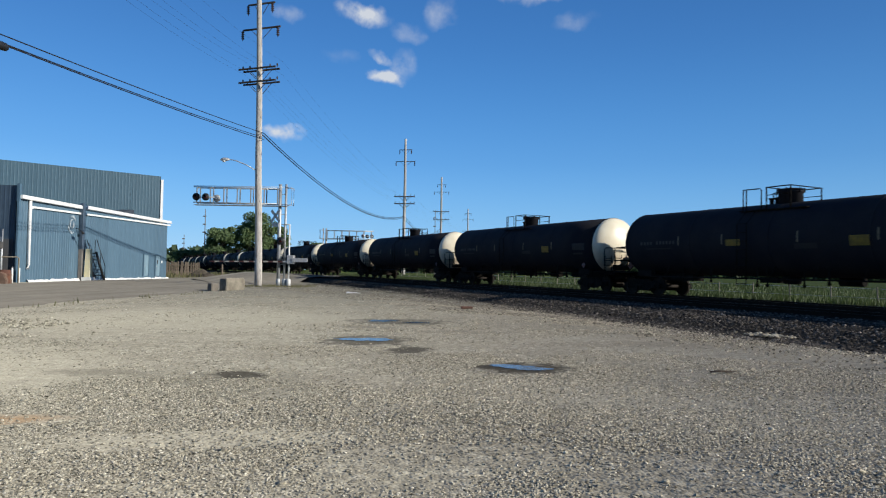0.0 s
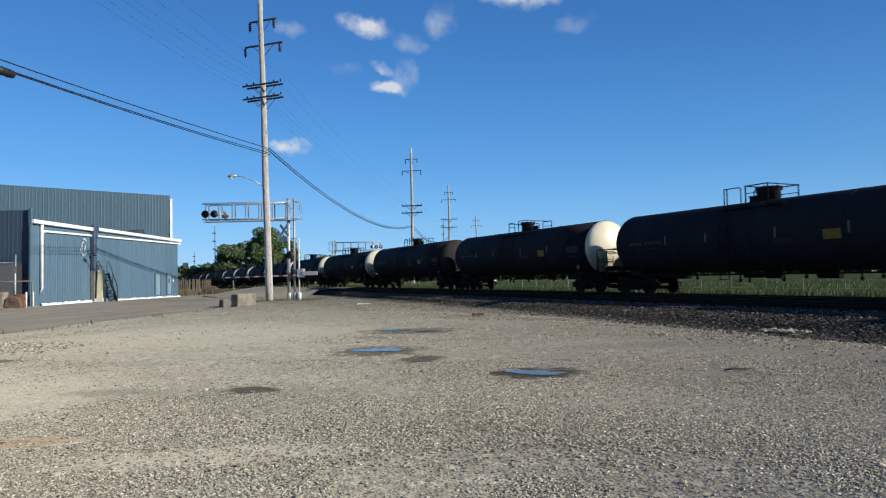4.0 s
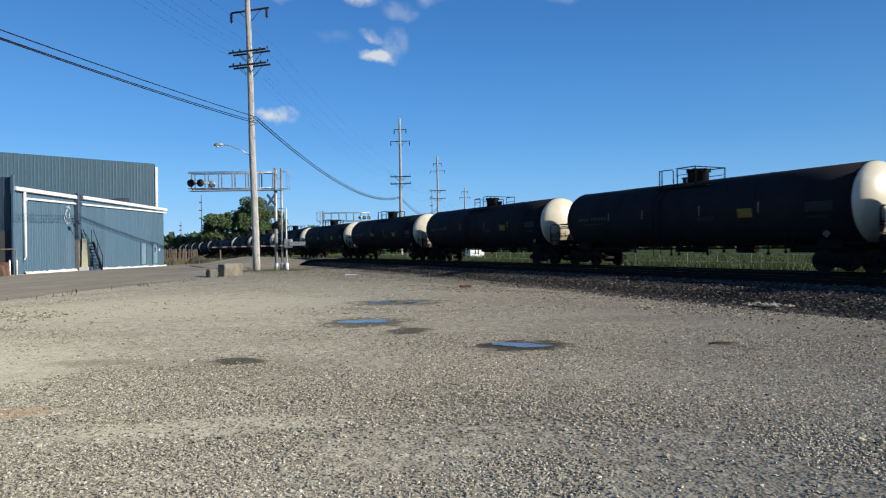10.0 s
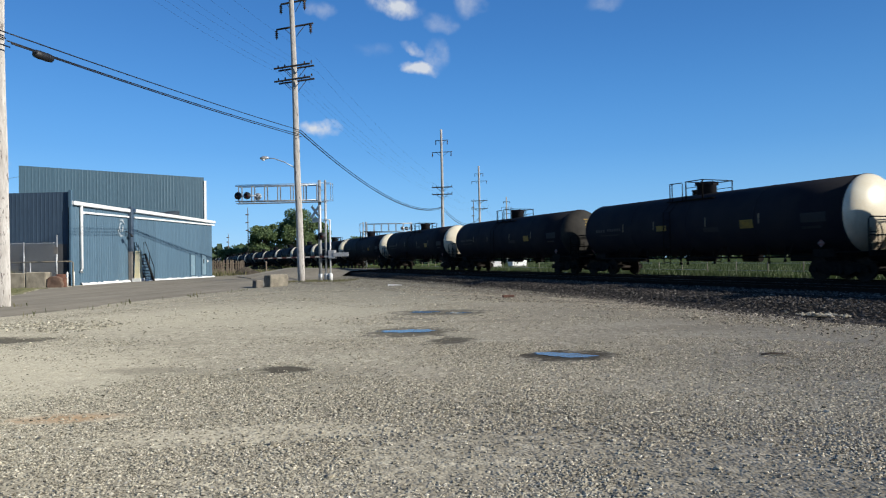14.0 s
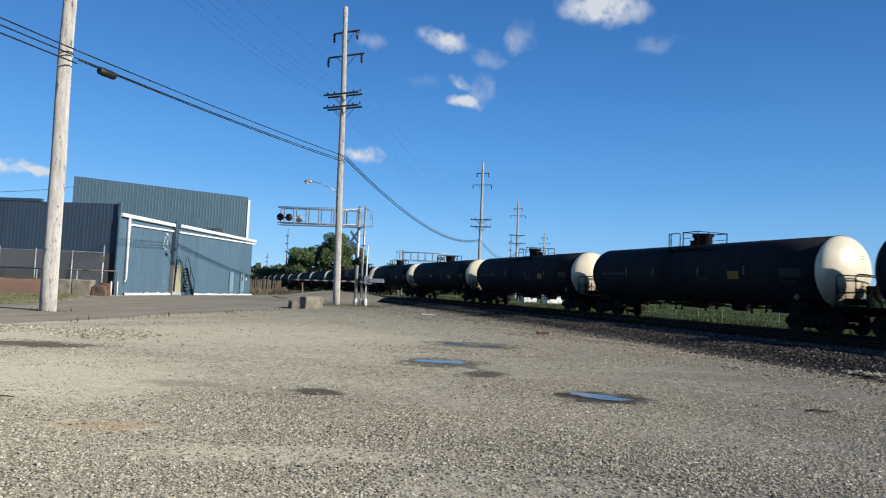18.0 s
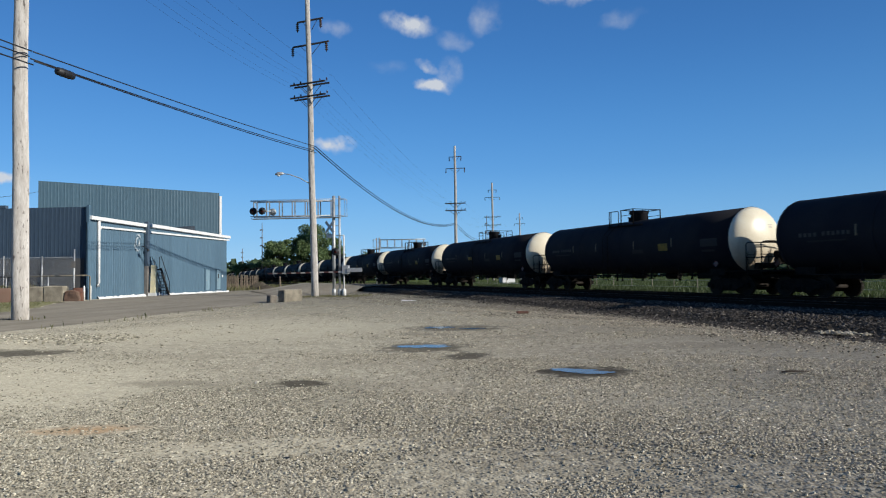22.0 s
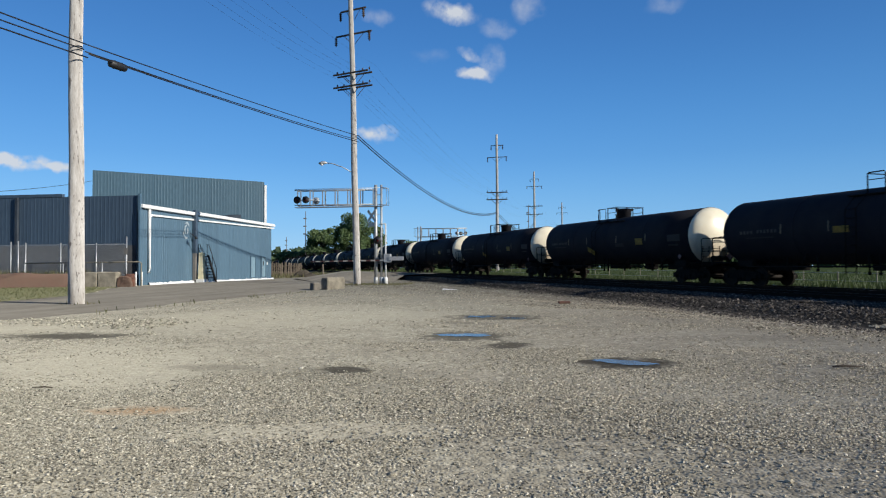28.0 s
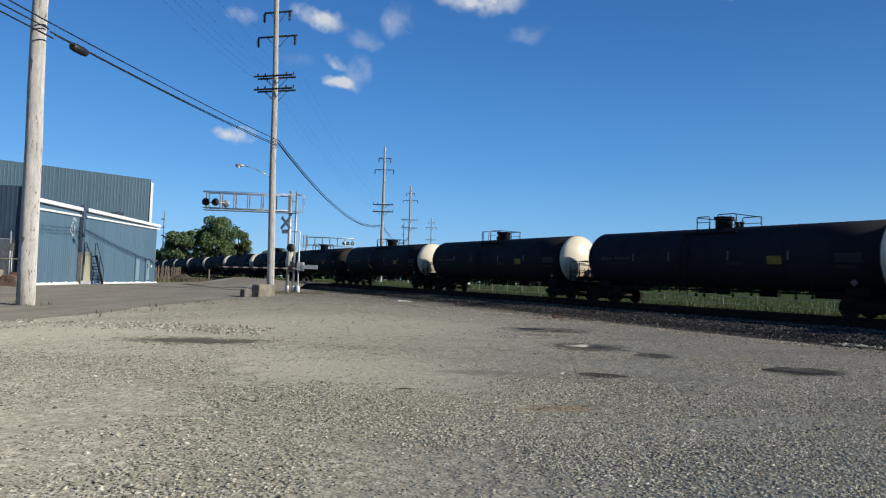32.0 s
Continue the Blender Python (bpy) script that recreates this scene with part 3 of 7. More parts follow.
    nt.links.new(base, tint.inputs[6])
    nt.links.new(mixc(step(mth("ADD", sx.outputs[0], wob), -4.0, 4.0), (0.955, 0.97, 0.98), (1.075, 1.033, 1.018)), tint.inputs[7])
    base = mixc(green, tint.outputs[2], turf)
    nt.links.new(base, b.inputs["Base Color"])
    rg = mth("SUBTRACT", 0.95, mth("MULTIPLY", wet, 0.12))
    nt.links.new(rg, b.inputs["Roughness"])
    h = mth("ADD", mth("MULTIPLY", vor.outputs["Distance"], -0.022), mth("ADD", mth("ADD", mth("MULTIPLY", vor2.outputs["Distance"], -0.025), mth("MULTIPLY", clump.outputs["Distance"], -0.03)), mth("MULTIPLY", mid, 0.06)))
    bp = nt.nodes.new("ShaderNodeBump")
    bp.inputs["Strength"].default_value, bp.inputs["Distance"].default_value = 0.36, 1.0
    nt.links.new(h, bp.inputs["Height"])
    nt.links.new(bp.outputs[0], b.inputs["Normal"])
    return m


# swept dusty patches and coarse gritty ones: centre, half sizes, turn, strength
DUST = [(-4.7, 6.6, 2.2, 1.15, -50, 0.9), (-1.4, 3.95, 0.95, 0.24, 8, 0.85), (-5.2, 13.8, 3.6, 3.4, 0, 0.8), (1.5, 5.6, 1.3, 0.55, 0, 0.45), (4.2, 9.6, 2.2, 1.2, -20, 0.4), (-9.5, 10.5, 2.0, 1.6, 0, 0.7)]
GRIT = [(-2.2, 5.8, 1.0, 0.7, 8, 1.0), (-3.6, 4.9, 0.9, 0.3, 0, 0.5), (0.9, 4.4, 1.6, 0.4, 0, 0.4), (2.6, 12.6, 2.6, 1.6, -25, 0.5), (-3.0, 3.3, 1.5, 0.35, 0, 0.4)]
RUST = (-2.9, 4.45, 0.34, 0.13, 6)
# damp patches: centre, half sizes, turn, strength
DAMP = [(0.86, 7.15, 0.5, 0.38, 10, 0.95), (-1.1, 9.75, 0.6, 0.62, 0, 0.75), (-0.45, 8.65, 0.32, 0.4, 0, 0.85), (-0.9, 13.6, 0.95, 0.7, 8, 0.7),
        (-1.3, 12.0, 0.5, 0.3, 0, 0.4), (-1.95, 6.38, 0.27, 0.22, 0, 0.85), (-7.2, 9.3, 1.0, 0.45, -4, 0.85),
        (-3.3, 6.4, 0.5, 0.2, 0, 0.35), (0.35, 11.4, 0.8, 0.3, 0, 0.25), (3.0, 9.8, 1.4, 0.4, 10, 0.2)]


def spread(limit, fine, growth):
    out, d, p = [0.0], fine, 0.0
    while p < limit:
        p += d
        d *= growth
        out.append(p)
    return np.array([-v for v in out[:0:-1]] + out)


xs, ys = spread(4500, 0.45, 1.045) - 1.0, spread(4500, 0.45, 1.045) + 12.0
gx, gy = np.meshgrid(xs, ys)
gz = ground_z(gx, gy)
near = np.exp(-((gx + 2) ** 2 + (gy - 10) ** 2) / 500.0)
gz = gz + near * np.array([[0.035 * noise.noise(Vector((x * 0.35, y * 0.35, 0))) for x in xs] for y in ys])
gv = np.stack([gx.ravel(), gy.ravel(), gz.ravel()], 1)
nx = len(xs)
idx = np.arange(len(gv)).reshape(len(ys), nx)
gf = np.stack([idx[:-1, :-1].ravel(), idx[:-1, 1:].ravel(), idx[1:, 1:].ravel(), idx[1:, :-1].ravel()], 1)
ground = arrays("ground", gv, gf, ground_material(), True)
tagged(ground, "dusty grey gravel lot with damp hollows and green fields beyond", "ground", kind="structure")


# road past the building to the crossing
bm = bmesh.new()
rows = []
for y in np.arange(-60, 150, 0.7):
    wob = 0.4 * noise.noise(Vector((0, y * 0.21, 3))) + 0.35 * noise.noise(Vector((4, y * 0.7, 0))) + 0.16 * noise.noise(Vector((7, y * 2.3, 0)))
    x1 = np.interp(y, [-60, 14, 20, 35, 45, 60, 80, 150], [-12.6, -12.6, -12.6, -12.2, -13.6, -13.2, -13.5, -16]) + wob
    x0 = np.interp(y, [-60, 24, 30, 39, 45, 60, 75, 90, 150], [-21, -21, -22.5, -27.5, -28.6, -28.7, -27, -24, -26]) - wob
    rows.append([bm.verts.new((x, y, float(ground_z(x, y)) + (-0.03 if u in (0, 1) else 0.03 + 0.03 * (1 - abs(2 * u - 1))))) for u, x in ((u, x0 + (x1 - x0) * u) for u in (0, 0.06, 0.25, 0.5, 0.75, 0.94, 1))])
for a, b in zip(rows, rows[1:]):
    for i in range(6):
        bm.faces.new((a[i], a[i + 1], b[i + 1], b[i])).smooth = True
tagged(part("road", bm, M["asphalt"]), "worn grey asphalt road leading to the rail crossing", "road", kind="structure")


def water_material():
    m = bpy.data.materials.new("still_puddle_water")
    m.use_nodes = True
    b = m.node_tree.nodes["Principled BSDF"]
    b.inputs["Base Color"].default_value = (0.19, 0.165, 0.13, 1)
    b.inputs["Roughness"].default_value = 0.12
    b.inputs["IOR"].default_value = 1.33
    n = m.node_tree.nodes.new("ShaderNodeTexNoise")
    n.inputs["Scale"].default_value = 5
    bp = m.node_tree.nodes.new("ShaderNodeBump")
    bp.inputs["Strength"].default_value, bp.inputs["Distance"].default_value = 0.02, 0.01
    m.node_tree.links.new(n.outputs["Fac"], bp.inputs["Height"])
    m.node_tree.links.new(bp.outputs[0], b.inputs["Normal"])
    return m


M["water"] = water_material()


def puddle(cx, cy, rx, ry, turn, seed):
    pts = []
    for i in range(120):
        a = 2 * math.pi * i / 120
        r = 1 + 0.5 * noise.noise(Vector((math.cos(a) * 1.7 + seed, math.sin(a) * 1.7, seed))) + 0.26 * noise.noise(Vector((math.cos(a) * 5 + seed, math.sin(a) * 5, 2)))
        x, y = rx * r * math.cos(a), ry * r * math.sin(a)
        t = radians(turn)
        pts.append((cx + x * math.cos(t) - y * math.sin(t), cy + x * math.sin(t) + y * math.cos(t)))
    z = max(float(ground_z(x, y)) + 0.035 * float(noise.noise(Vector((x * 0.35, y * 0.35, 0)))) for x, y in pts) + 0.004
    bm = bmesh.new()
    bm.faces.new([bm.verts.new((x, y, z)) for x, y in pts])
    tagged(part("puddle", bm, M["water"]), "shallow rain puddle reflecting blue sky on gravel", "puddle", "puddles on the lot", "structure")


puddle(0.76, 7.25, 0.24, 0.14, -16, 3.1)
puddle(0.98, 7.08, 0.17, 0.12, -10, 5.6)
puddle(-1.13, 9.85, 0.42, 0.2, 5, 4.2)
puddle(-1.25, 13.75, 0.3, 0.28, 5, 7.9)
puddle(-0.55, 13.45, 0.28, 0.18, 5, 2.1)


# ---------------------------------------------------------------- track bed
def bed():
    bm = bmesh.new()
    rows = []
    for s in np.concatenate([np.arange(-75, 60, 0.6), np.arange(60, 420, 5.0)]):
        foot = np.interp(s, [-75, -14, 0, 14, 48, 420], [12.4, 11.2, 9.4, 8.3, 7.6, 7.4])
        prof = [(-4.6, -0.62), (-3.2, -0.3), (-1.9, -0.17), (0, -0.16), (2.2, -0.17), (4.3, -0.17), (6.2, -0.16), (6.9, -0.12), (7.4, -0.16), (7.4 + (foot - 7.4) * 0.25, -0.22), (7.4 + (foot - 7.4) * 0.5, -0.3), (7.4 + (foot - 7.4) * 0.75, -0.4), (foot, -0.5)]
        row = []
        for off, up in prof:
            m = line_pose(s, off)
            p = m.translation.copy()
            j = 0.07 if -60 < s < 60 else 0.0
            p.z += up + (j if abs(off) > 2.4 else 0.02) * noise.noise(Vector((s * 1.9, off * 1.9, 0)))
            if off > 7.5:
                p.z = max(p.z, float(ground_z(p.x, p.y)) + 0.1 * (1 - (off - 7.4) / (foot - 7.4)) + 0.012)
            p.x += j * noise.noise(Vector((s * 1.3, off * 3, 5)))
            row.append(bm.verts.new(p))
        rows.append(row)
    for a, b in zip(rows, rows[1:]):
        for i in range(len(a) - 1):
            bm.faces.new((a[i], a[i + 1], b[i + 1], b[i])).smooth = True
    return tagged(part("track_bed", bm, M["ballast"]), "dark crushed-stone ballast bed under two tracks", "track bed", kind="structure")


track_bed = bed()


def railway_track(off, label):
    track = thing("railway_track", Matrix.Identity(4), label, "railway track", kind="structure")
    prof = [(-0.07, 0), (-0.07, 0.015), (-0.012, 0.035), (-0.012, 0.125), (-0.036, 0.135), (-0.036, 0.168), (0.036, 0.168), (0.036, 0.135), (0.012, 0.125), (0.012, 0.035), (0.07, 0.015), (0.07, 0)]
    for side in (-0.7525, 0.7525):
        bm = bmesh.new()
        ends = []
        for s in (-75, 45, 55, 65, 75, 85, 100, 120, 420):
            m = line_pose(s, off - side, -0.168)
            ends.append([bm.verts.new(m @ Vector((u, 0, h))) for u, h in prof])
        tops = []
        for e0, e1 in zip(ends, ends[1:]):
            for i in range(len(prof)):
                j = (i + 1) % len(prof)
                tops += [len(bm.faces)] if i == 5 else []
                bm.faces.new((e0[i], e0[j], e1[j], e1[i]))
        for e in (ends[0], ends[-1]):
            bm.faces.new(e)
        rail = part("rail", bm, M["rail"], track)
        rail.data.materials.append(M["railtop"])
        for i in tops:
            rail.data.polygons[i].material_index = 1
    bm = bmesh.new()
    box(bm, -1.3, 1.3, -0.115, 0.115, -0.36, -0.172)
    tie = mesh_of("tie", bm, M["tie"])
    for i in range(150):
        s = -40 + i * 0.56
        o = new("tie", tie)
        o.parent = track
        o.matrix_basis = line_pose(s + random.uniform(-0.03, 0.03), off, random.uniform(-0.005, 0.01)) @ pose(0, 0, 0, 0, 0, random.uniform(-1, 1))
    return track


def crossing_surface():
    """Asphalt laid flush with the rails where the road goes over."""
    bm = bmesh.new()
    edges = [(-3.4, 0.55), (-1.0, 0.05), (-0.85, 0.012), (0.85, 0.012), (1.0, 0.05), (3.2, 0.05), (3.45, 0.012), (5.15, 0.012), (5.4, 0.0), (7.5, -0.18), (9.2, -0.3), (10.8, -0.3), (13.0, -0.1), (17.0, 0.35)]
    rows = []
    for s in np.arange(40, 68, 1.0):
        row = []
        for off, down in edges:
            p = line_pose(s + 1.7 * (5.0 - off) + 4.0).translation + Vector((ASIDE.x * off, ASIDE.y * off, 0))
            z = p.z - down * (1 if down > 0 else float(smooth01(min((s - 39) / 8, (68 - s) / 8))))
            low = float(ground_z(p.x, p.y)) + 0.02
            lift = float(smooth01(min((s - 40) / 7, (67 - s) / 7)))
            row.append(bm.verts.new((p.x, p.y, low + (max(z, low) - low) * lift if off > 8 else z)))
        rows.append(row)
    for a, b in zip(rows, rows[1:]):
        for i in range(len(a) - 1):
            bm.faces.new((a[i], a[i + 1], b[i + 1], b[i])).smooth = True
    tagged(part("crossing_road", bm, M["asphalt"]), "worn asphalt road surface laid over the two tracks", "road", kind="structure")


crossing_surface()


# ---------------------------------------------------------------- tank cars
R, CYL, AXIS_UP = 1.475, 15.55, 2.475      # radius, straight length, height of the axis over the rail


def tank_car(m, dark_end=False, low_panel=False, hoops=False, skew_panel=False):
    """y runs away from the camera along the train; the origin lies at rail level under the tank's middle."""
    said = "black tank wagon with a dusty dark grey end, rolling past" if dark_end else "black tank wagon with a cream-white dished end, rolling past"
    car = thing("tank_car", m, said, "tank wagon", "tank wagons of the train")
    h = CYL / 2
    bm = bmesh.new()
    n = 40
    dome = [(R * math.sin(a), 0.62 * math.cos(a)) for a in (math.pi / 2 * i / 8 for i in range(9))]
    prof = [(r, h + z) for r, z in dome] + [(R, h * f) for f in (0.6, 0.2, -0.2, -0.6, -1)]
    lathe(bm, prof, n, "y", (0, 0, AXIS_UP))
    part("barrel", bm, M["tank"], car)
    bm = bmesh.new()
    lathe(bm, [(R, -h - 0.002)] + [(r, -h - 0.004 - z) for r, z in dome[::-1]], n, "y", (0, 0, AXIS_UP))
    part("tank_head", bm, M["tank_grey" if dark_end else "tank_white"], car, "dusty dark grey dished tank end" if dark_end else "cream-white painted dished tank end")
    for y in (-h + 0.02, h - 0.02, -h * 0.5, 0.0, h * 0.5):
        bm = bmesh.new()
        lathe(bm, [(R - 0.01, -0.035), (R + 0.012, -0.03), (R + 0.012, 0.03), (R - 0.01, 0.035)], n, "y", (0, y, AXIS_UP))
        part("weld_band", bm, M["tank"], car)
    top = AXIS_UP + R
    # manway, its lid and the platform with its rails
    mr, my = (0.4, 0.05) if hoops else (0.45, 0.08)
    bm = bmesh.new()
    lathe(bm, [(mr, -0.12), (mr, 0.38), (mr + 0.04, 0.4), (mr + 0.04, 0.45), (mr + 0.02, 0.46)], 24, "z", (0, my, top))
    man = part("manway", bm, M["tank"], car)
    bm = bmesh.new()
    lathe(bm, [(mr + 0.02, 0.46), (mr + 0.05, 0.475), (mr + 0.05, 0.52), (mr - 0.02, 0.545), (0.05, 0.56)], 24, "z", (0, my, top))
    part("lid", bm, M["tank"], man)
    for k in range(6):
        bm = bmesh.new()
        x, y = (mr + 0.05) * math.cos(math.pi * k / 3 + 0.3), my + (mr + 0.05) * math.sin(math.pi * k / 3 + 0.3)
        tube(bm, (x, y, top + 0.38), (x, y, top + 0.57), 0.03, seg=6)
        part("lid_bolt", bm, M["tank"], man)
    for y in ((-0.62, -0.85) if hoops else (0.75, 1.0)):
        bm = bmesh.new()
        lathe(bm, [(0.09, -0.05), (0.09, 0.2), (0.13, 0.21), (0.13, 0.26), (0.04, 0.26)], 12, "z", (0.1, y, top))
        part("valve", bm, M["tank"], car)
    for x in (-1.05, 0.62):
        bm = bmesh.new()
        box(bm, x, x + 0.43, -1.35, 1.65, top - 0.33, top - 0.29)
        part("walkway", bm, M["truck"], car)
    if hoops:
        for x in (-0.95, 0.95):
            for y0, y1, up in ((0.14, 0.86, 0.5), (-1.3, -0.3, 0.56)):
                bm = bmesh.new()
                sweep(bm, [(x, y0, top - 0.32), (x, y0, top + up - 0.06), (x, y0 + 0.06, top + up), (x, y1 - 0.06, top + up), (x, y1, top + up - 0.06), (x, y1, top - 0.32)], 0.026, 6)
                tube(bm, (x, y0, top + up * 0.45), (x, y1, top + up * 0.45), 0.018, seg=5)
                part("guard_rail", bm, M["truck"], car)
        cross = ((0.86, 0.47), (-1.3, 0.53))
    else:
        for x in (-0.92, 0.92):
            bm = bmesh.new()
            for y in (-0.58, 0.47):
                tube(bm, (x, y, top - 0.32), (x, y, top + 0.58), 0.03, seg=6)
            tube(bm, (x, -0.58, top + 0.58), (x, 0.47, top + 0.58), 0.024, seg=6)
            tube(bm, (x, -0.58, top + 0.27), (x, 0.47, top + 0.27), 0.016, seg=5)
            part("guard_rail", bm, M["truck"], car)
            bm = bmesh.new()
            sweep(bm, [(x, 0.7, top - 0.3), (x, 0.7, top + 0.5), (x, 0.76, top + 0.56), (x, 1.55, top + 0.57)], 0.024, 6)
            for y in (1.4, 1.55):
                tube(bm, (x, y, top - 0.3), (x, y, top + 0.57), 0.026, seg=6)
            part("ladder_hoop", bm, M["truck"], car)
        cross = ((-0.58, 0.58), (0.47, 0.58))
    for y, up in cross:
        bm = bmesh.new()
        tube(bm, (-0.97, y, top + up), (0.97, y, top + up), 0.022, seg=6)
        part("cross_rail", bm, M["truck"], car)
    # side ladder under the platform
    for sgn in (-1, 1):
        bm = bmesh.new()
        x = sgn * (R + 0.12)
        for y in (0.85, 1.3):
            sweep(bm, [(sgn * 1.03, y, top - 0.3), (x, y, AXIS_UP + 0.6), (x, y, 0.62)], 0.02, 5)
        for k in range(8):
            tube(bm, (x, 0.85, 0.7 + 0.34 * k), (x, 1.3, 0.7 + 0.34 * k), 0.014, seg=5)
        part("ladder", bm, M["truck"], car)
        bm = bmesh.new()
        sweep(bm, [(sgn * 1.36, -h + 1.2, 0.9), (sgn * 1.36, h - 1.2, 0.9)], 0.026, 6)
        for y in (-5.4, -3.6, -1.8, 0.0, 1.8, 3.6, 5.4):
            tube(bm, (sgn * 1.36, y, 0.9), (sgn * 1.0, y, 1.42), 0.02, seg=5)
        part("running_rail", bm, M["truck"], car)
    # bottom fittings
    bm = bmesh.new()
    lathe(bm, [(0.3, 0.72), (0.34, 0.8), (0.34, 1.02), (0.2, 1.1)], 14, "z", (0, 0, 0))
    box(bm, -0.5, 0.5, -0.12, 0.12, 0.84, 0.94)
    box(bm, -0.22, 0.22, 0.5, 1.3, 0.74, 0.98)
    tube(bm, (0.4, -2.6, 0.86), (0.4, -1.7, 0.86), 0.17, seg=12)
    tube(bm, (0, -h + 2.4, 0.9), (0, h - 2.4, 0.9), 0.03, seg=6)
    part("bottom_outlet", bm, M["truck"], car)
    for y, x, low in ((-4.9, -0.9, 0.7), (-4.3, -1.1, 0.64), (-2.3, -1.2, 0.72), (-1.0, -0.7, 0.6), (0.35, -1.0, 0.58), (0.8, -1.0, 0.58), (2.9, -1.2, 0.7), (4.7, -0.9, 0.66)):
        bm = bmesh.new()
        tube(bm, (x, y, 1.36), (x, y, low), 0.035, seg=6)
        tube(bm, (x, y, low), (x, y, low + 0.12), 0.06, seg=8)
        part("pipe_hanger", bm, M["truck"], car)
    # ends: stub sill, shear deck, end rails, couplers
    for e in (-1, 1):
        bm = bmesh.new()
        y0, y1 = sorted((e * (h - 3.1), e * (h + 0.95)))
        box(bm, -0.35, 0.35, y0, y1, 0.72, 1.06)
        part("stub_sill", bm, M["truck"], car)
        bm = bmesh.new()
        y0, y1 = sorted((e * (h - 0.3), e * (h + 0.98)))
        box(bm, -1.45, 1.45, y0, y1, 1.04, 1.09)
        box(bm, -1.45, 1.45, *sorted((e * (h + 0.93), e * (h + 0.99))), 0.92, 1.12)
        for x in (-1.1, 1.1):
            box(bm, x - 0.12, x + 0.12, *sorted((e * (h - 1.4), e * (h - 0.5))), 0.9, 1.2)
        part("end_deck", bm, M["truck"], car)
        bm = bmesh.new()
        tube(bm, (0, e * (h + 0.95), 0.88), (0, e * (h + 1.34), 0.88), 0.09, seg=8)
        box(bm, -0.16, 0.14, *sorted((e * (h + 1.2), e * (h + 1.38))), 0.76, 1.02)
        part("coupler", bm, M["truck"], car)
        bm = bmesh.new()
        y = e * (h + 0.93)
        sweep(bm, [(-1.42, y, 1.08), (-1.42, y, 2.22), (-1.3, y, 2.3), (1.3, y, 2.3), (1.42, y, 2.22), (1.42, y, 1.08)], 0.024, 6)
        if low_panel:
            for x in (-0.9, 0.9):
                tube(bm, (0, y, 2.28), (x, y, 1.1), 0.02, seg=5)
            tube(bm, (-1.42, y, 1.65), (1.42, y, 1.65), 0.02, seg=5)
        else:
            tube(bm, (-1.42, y, 1.65), (-0.95, y, 1.65), 0.02, seg=5)
            tube(bm, (0.95, y, 1.65), (1.42, y, 1.65), 0.02, seg=5)
        sweep(bm, [(-0.4, y, 2.3), (-0.25, y, 2.38), (0.25, y, 2.38), (0.4, y, 2.3)], 0.022, 6)
        part("end_rail", bm, M["truck"], car)
        bm = bmesh.new()
        lathe(bm, [(0.03, 0), (0.29, 0.0), (0.31, 0.03), (0.29, 0.06), (0.03, 0.06)], 18, "y", (0.85, y + e * 0.03, 1.75))
        part("brake_wheel", bm, M["truck"], car)
        if not low_panel:
            bm = bmesh.new()
            box(bm, 0.42, 1.0, *sorted((y - e * 0.02, y - e * 0.26)), 1.36, 1.96, bevel=0.05)
            tube(bm, (0.6, y, 1.45), (0.25, y - e * 0.1, 1.08), 0.045, seg=6)
            tube(bm, (0.9, y, 1.45), (1.2, y - e * 0.1, 1.08), 0.045, seg=6)
            tube(bm, (0.75, y, 1.98), (0.75, y, 2.3), 0.035, seg=6)
            part("brake_housing", bm, M["truck"], car)
            bm = bmesh.new()
            tube(bm, (-0.6, y - e * 0.2, 1.3), (0.35, y - e * 0.2, 1.3), 0.13, seg=12)
            part("brake_cylinder", bm, M["truck"], car)
        bm = bmesh.new()
        for x in (-1.36, -0.98):
            tube(bm, (x, y + e * 0.03, 0.62), (x, y + e * 0.03, 1.9), 0.018, seg=5)
        for q in range(4):
            tube(bm, (-1.36, y + e * 0.03, 0.68 + 0.36 * q), (-0.98, y + e * 0.03, 0.68 + 0.36 * q), 0.015, seg=5)
        part("end_ladder", bm, M["truck"], car)
        # truck with side frames, bolster, springs, wheelsets
        yt = e * (h - 0.55)
        for sgn in (-1, 1):
            bm = bmesh.new()
            x0, x1 = sorted((sgn * 0.93, sgn * 1.07))
            prof = [(-1.16, 0.33), (-1.16, 0.55), (-0.9, 0.62), (-0.45, 0.74), (0.45, 0.74), (0.9, 0.62), (1.16, 0.55), (1.16, 0.33), (0.72, 0.36), (0.42, 0.2), (-0.42, 0.2), (-0.72, 0.36)]
            a = [bm.verts.new((x0, yt + u, v)) for u, v in prof]
            b = [bm.verts.new((x1, yt + u, v)) for u, v in prof]
            bm.faces.new(a)
            bm.faces.new(b[::-1])
            for i in range(len(prof)):
                j = (i + 1) % len(prof)
                bm.faces.new((a[i], a[j], b[j], b[i]))
            for u in (-0.89, 0.89):
                tube(bm, (sgn * 1.0, yt + u, 0.43), (sgn * 1.15, yt + u, 0.43), 0.11, seg=10)
            for u in (-0.2, 0, 0.2):
                tube(bm, (sgn * 1.08, yt + u, 0.24), (sgn * 1.08, yt + u, 0.5), 0.07, seg=8)
            part("side_frame", bm, M["truck"], car)
        bm = bmesh.new()
        box(bm, -1.1, 1.1, yt - 0.2, yt + 0.2, 0.42, 0.72)
        part("bolster", bm, M["truck"], car)
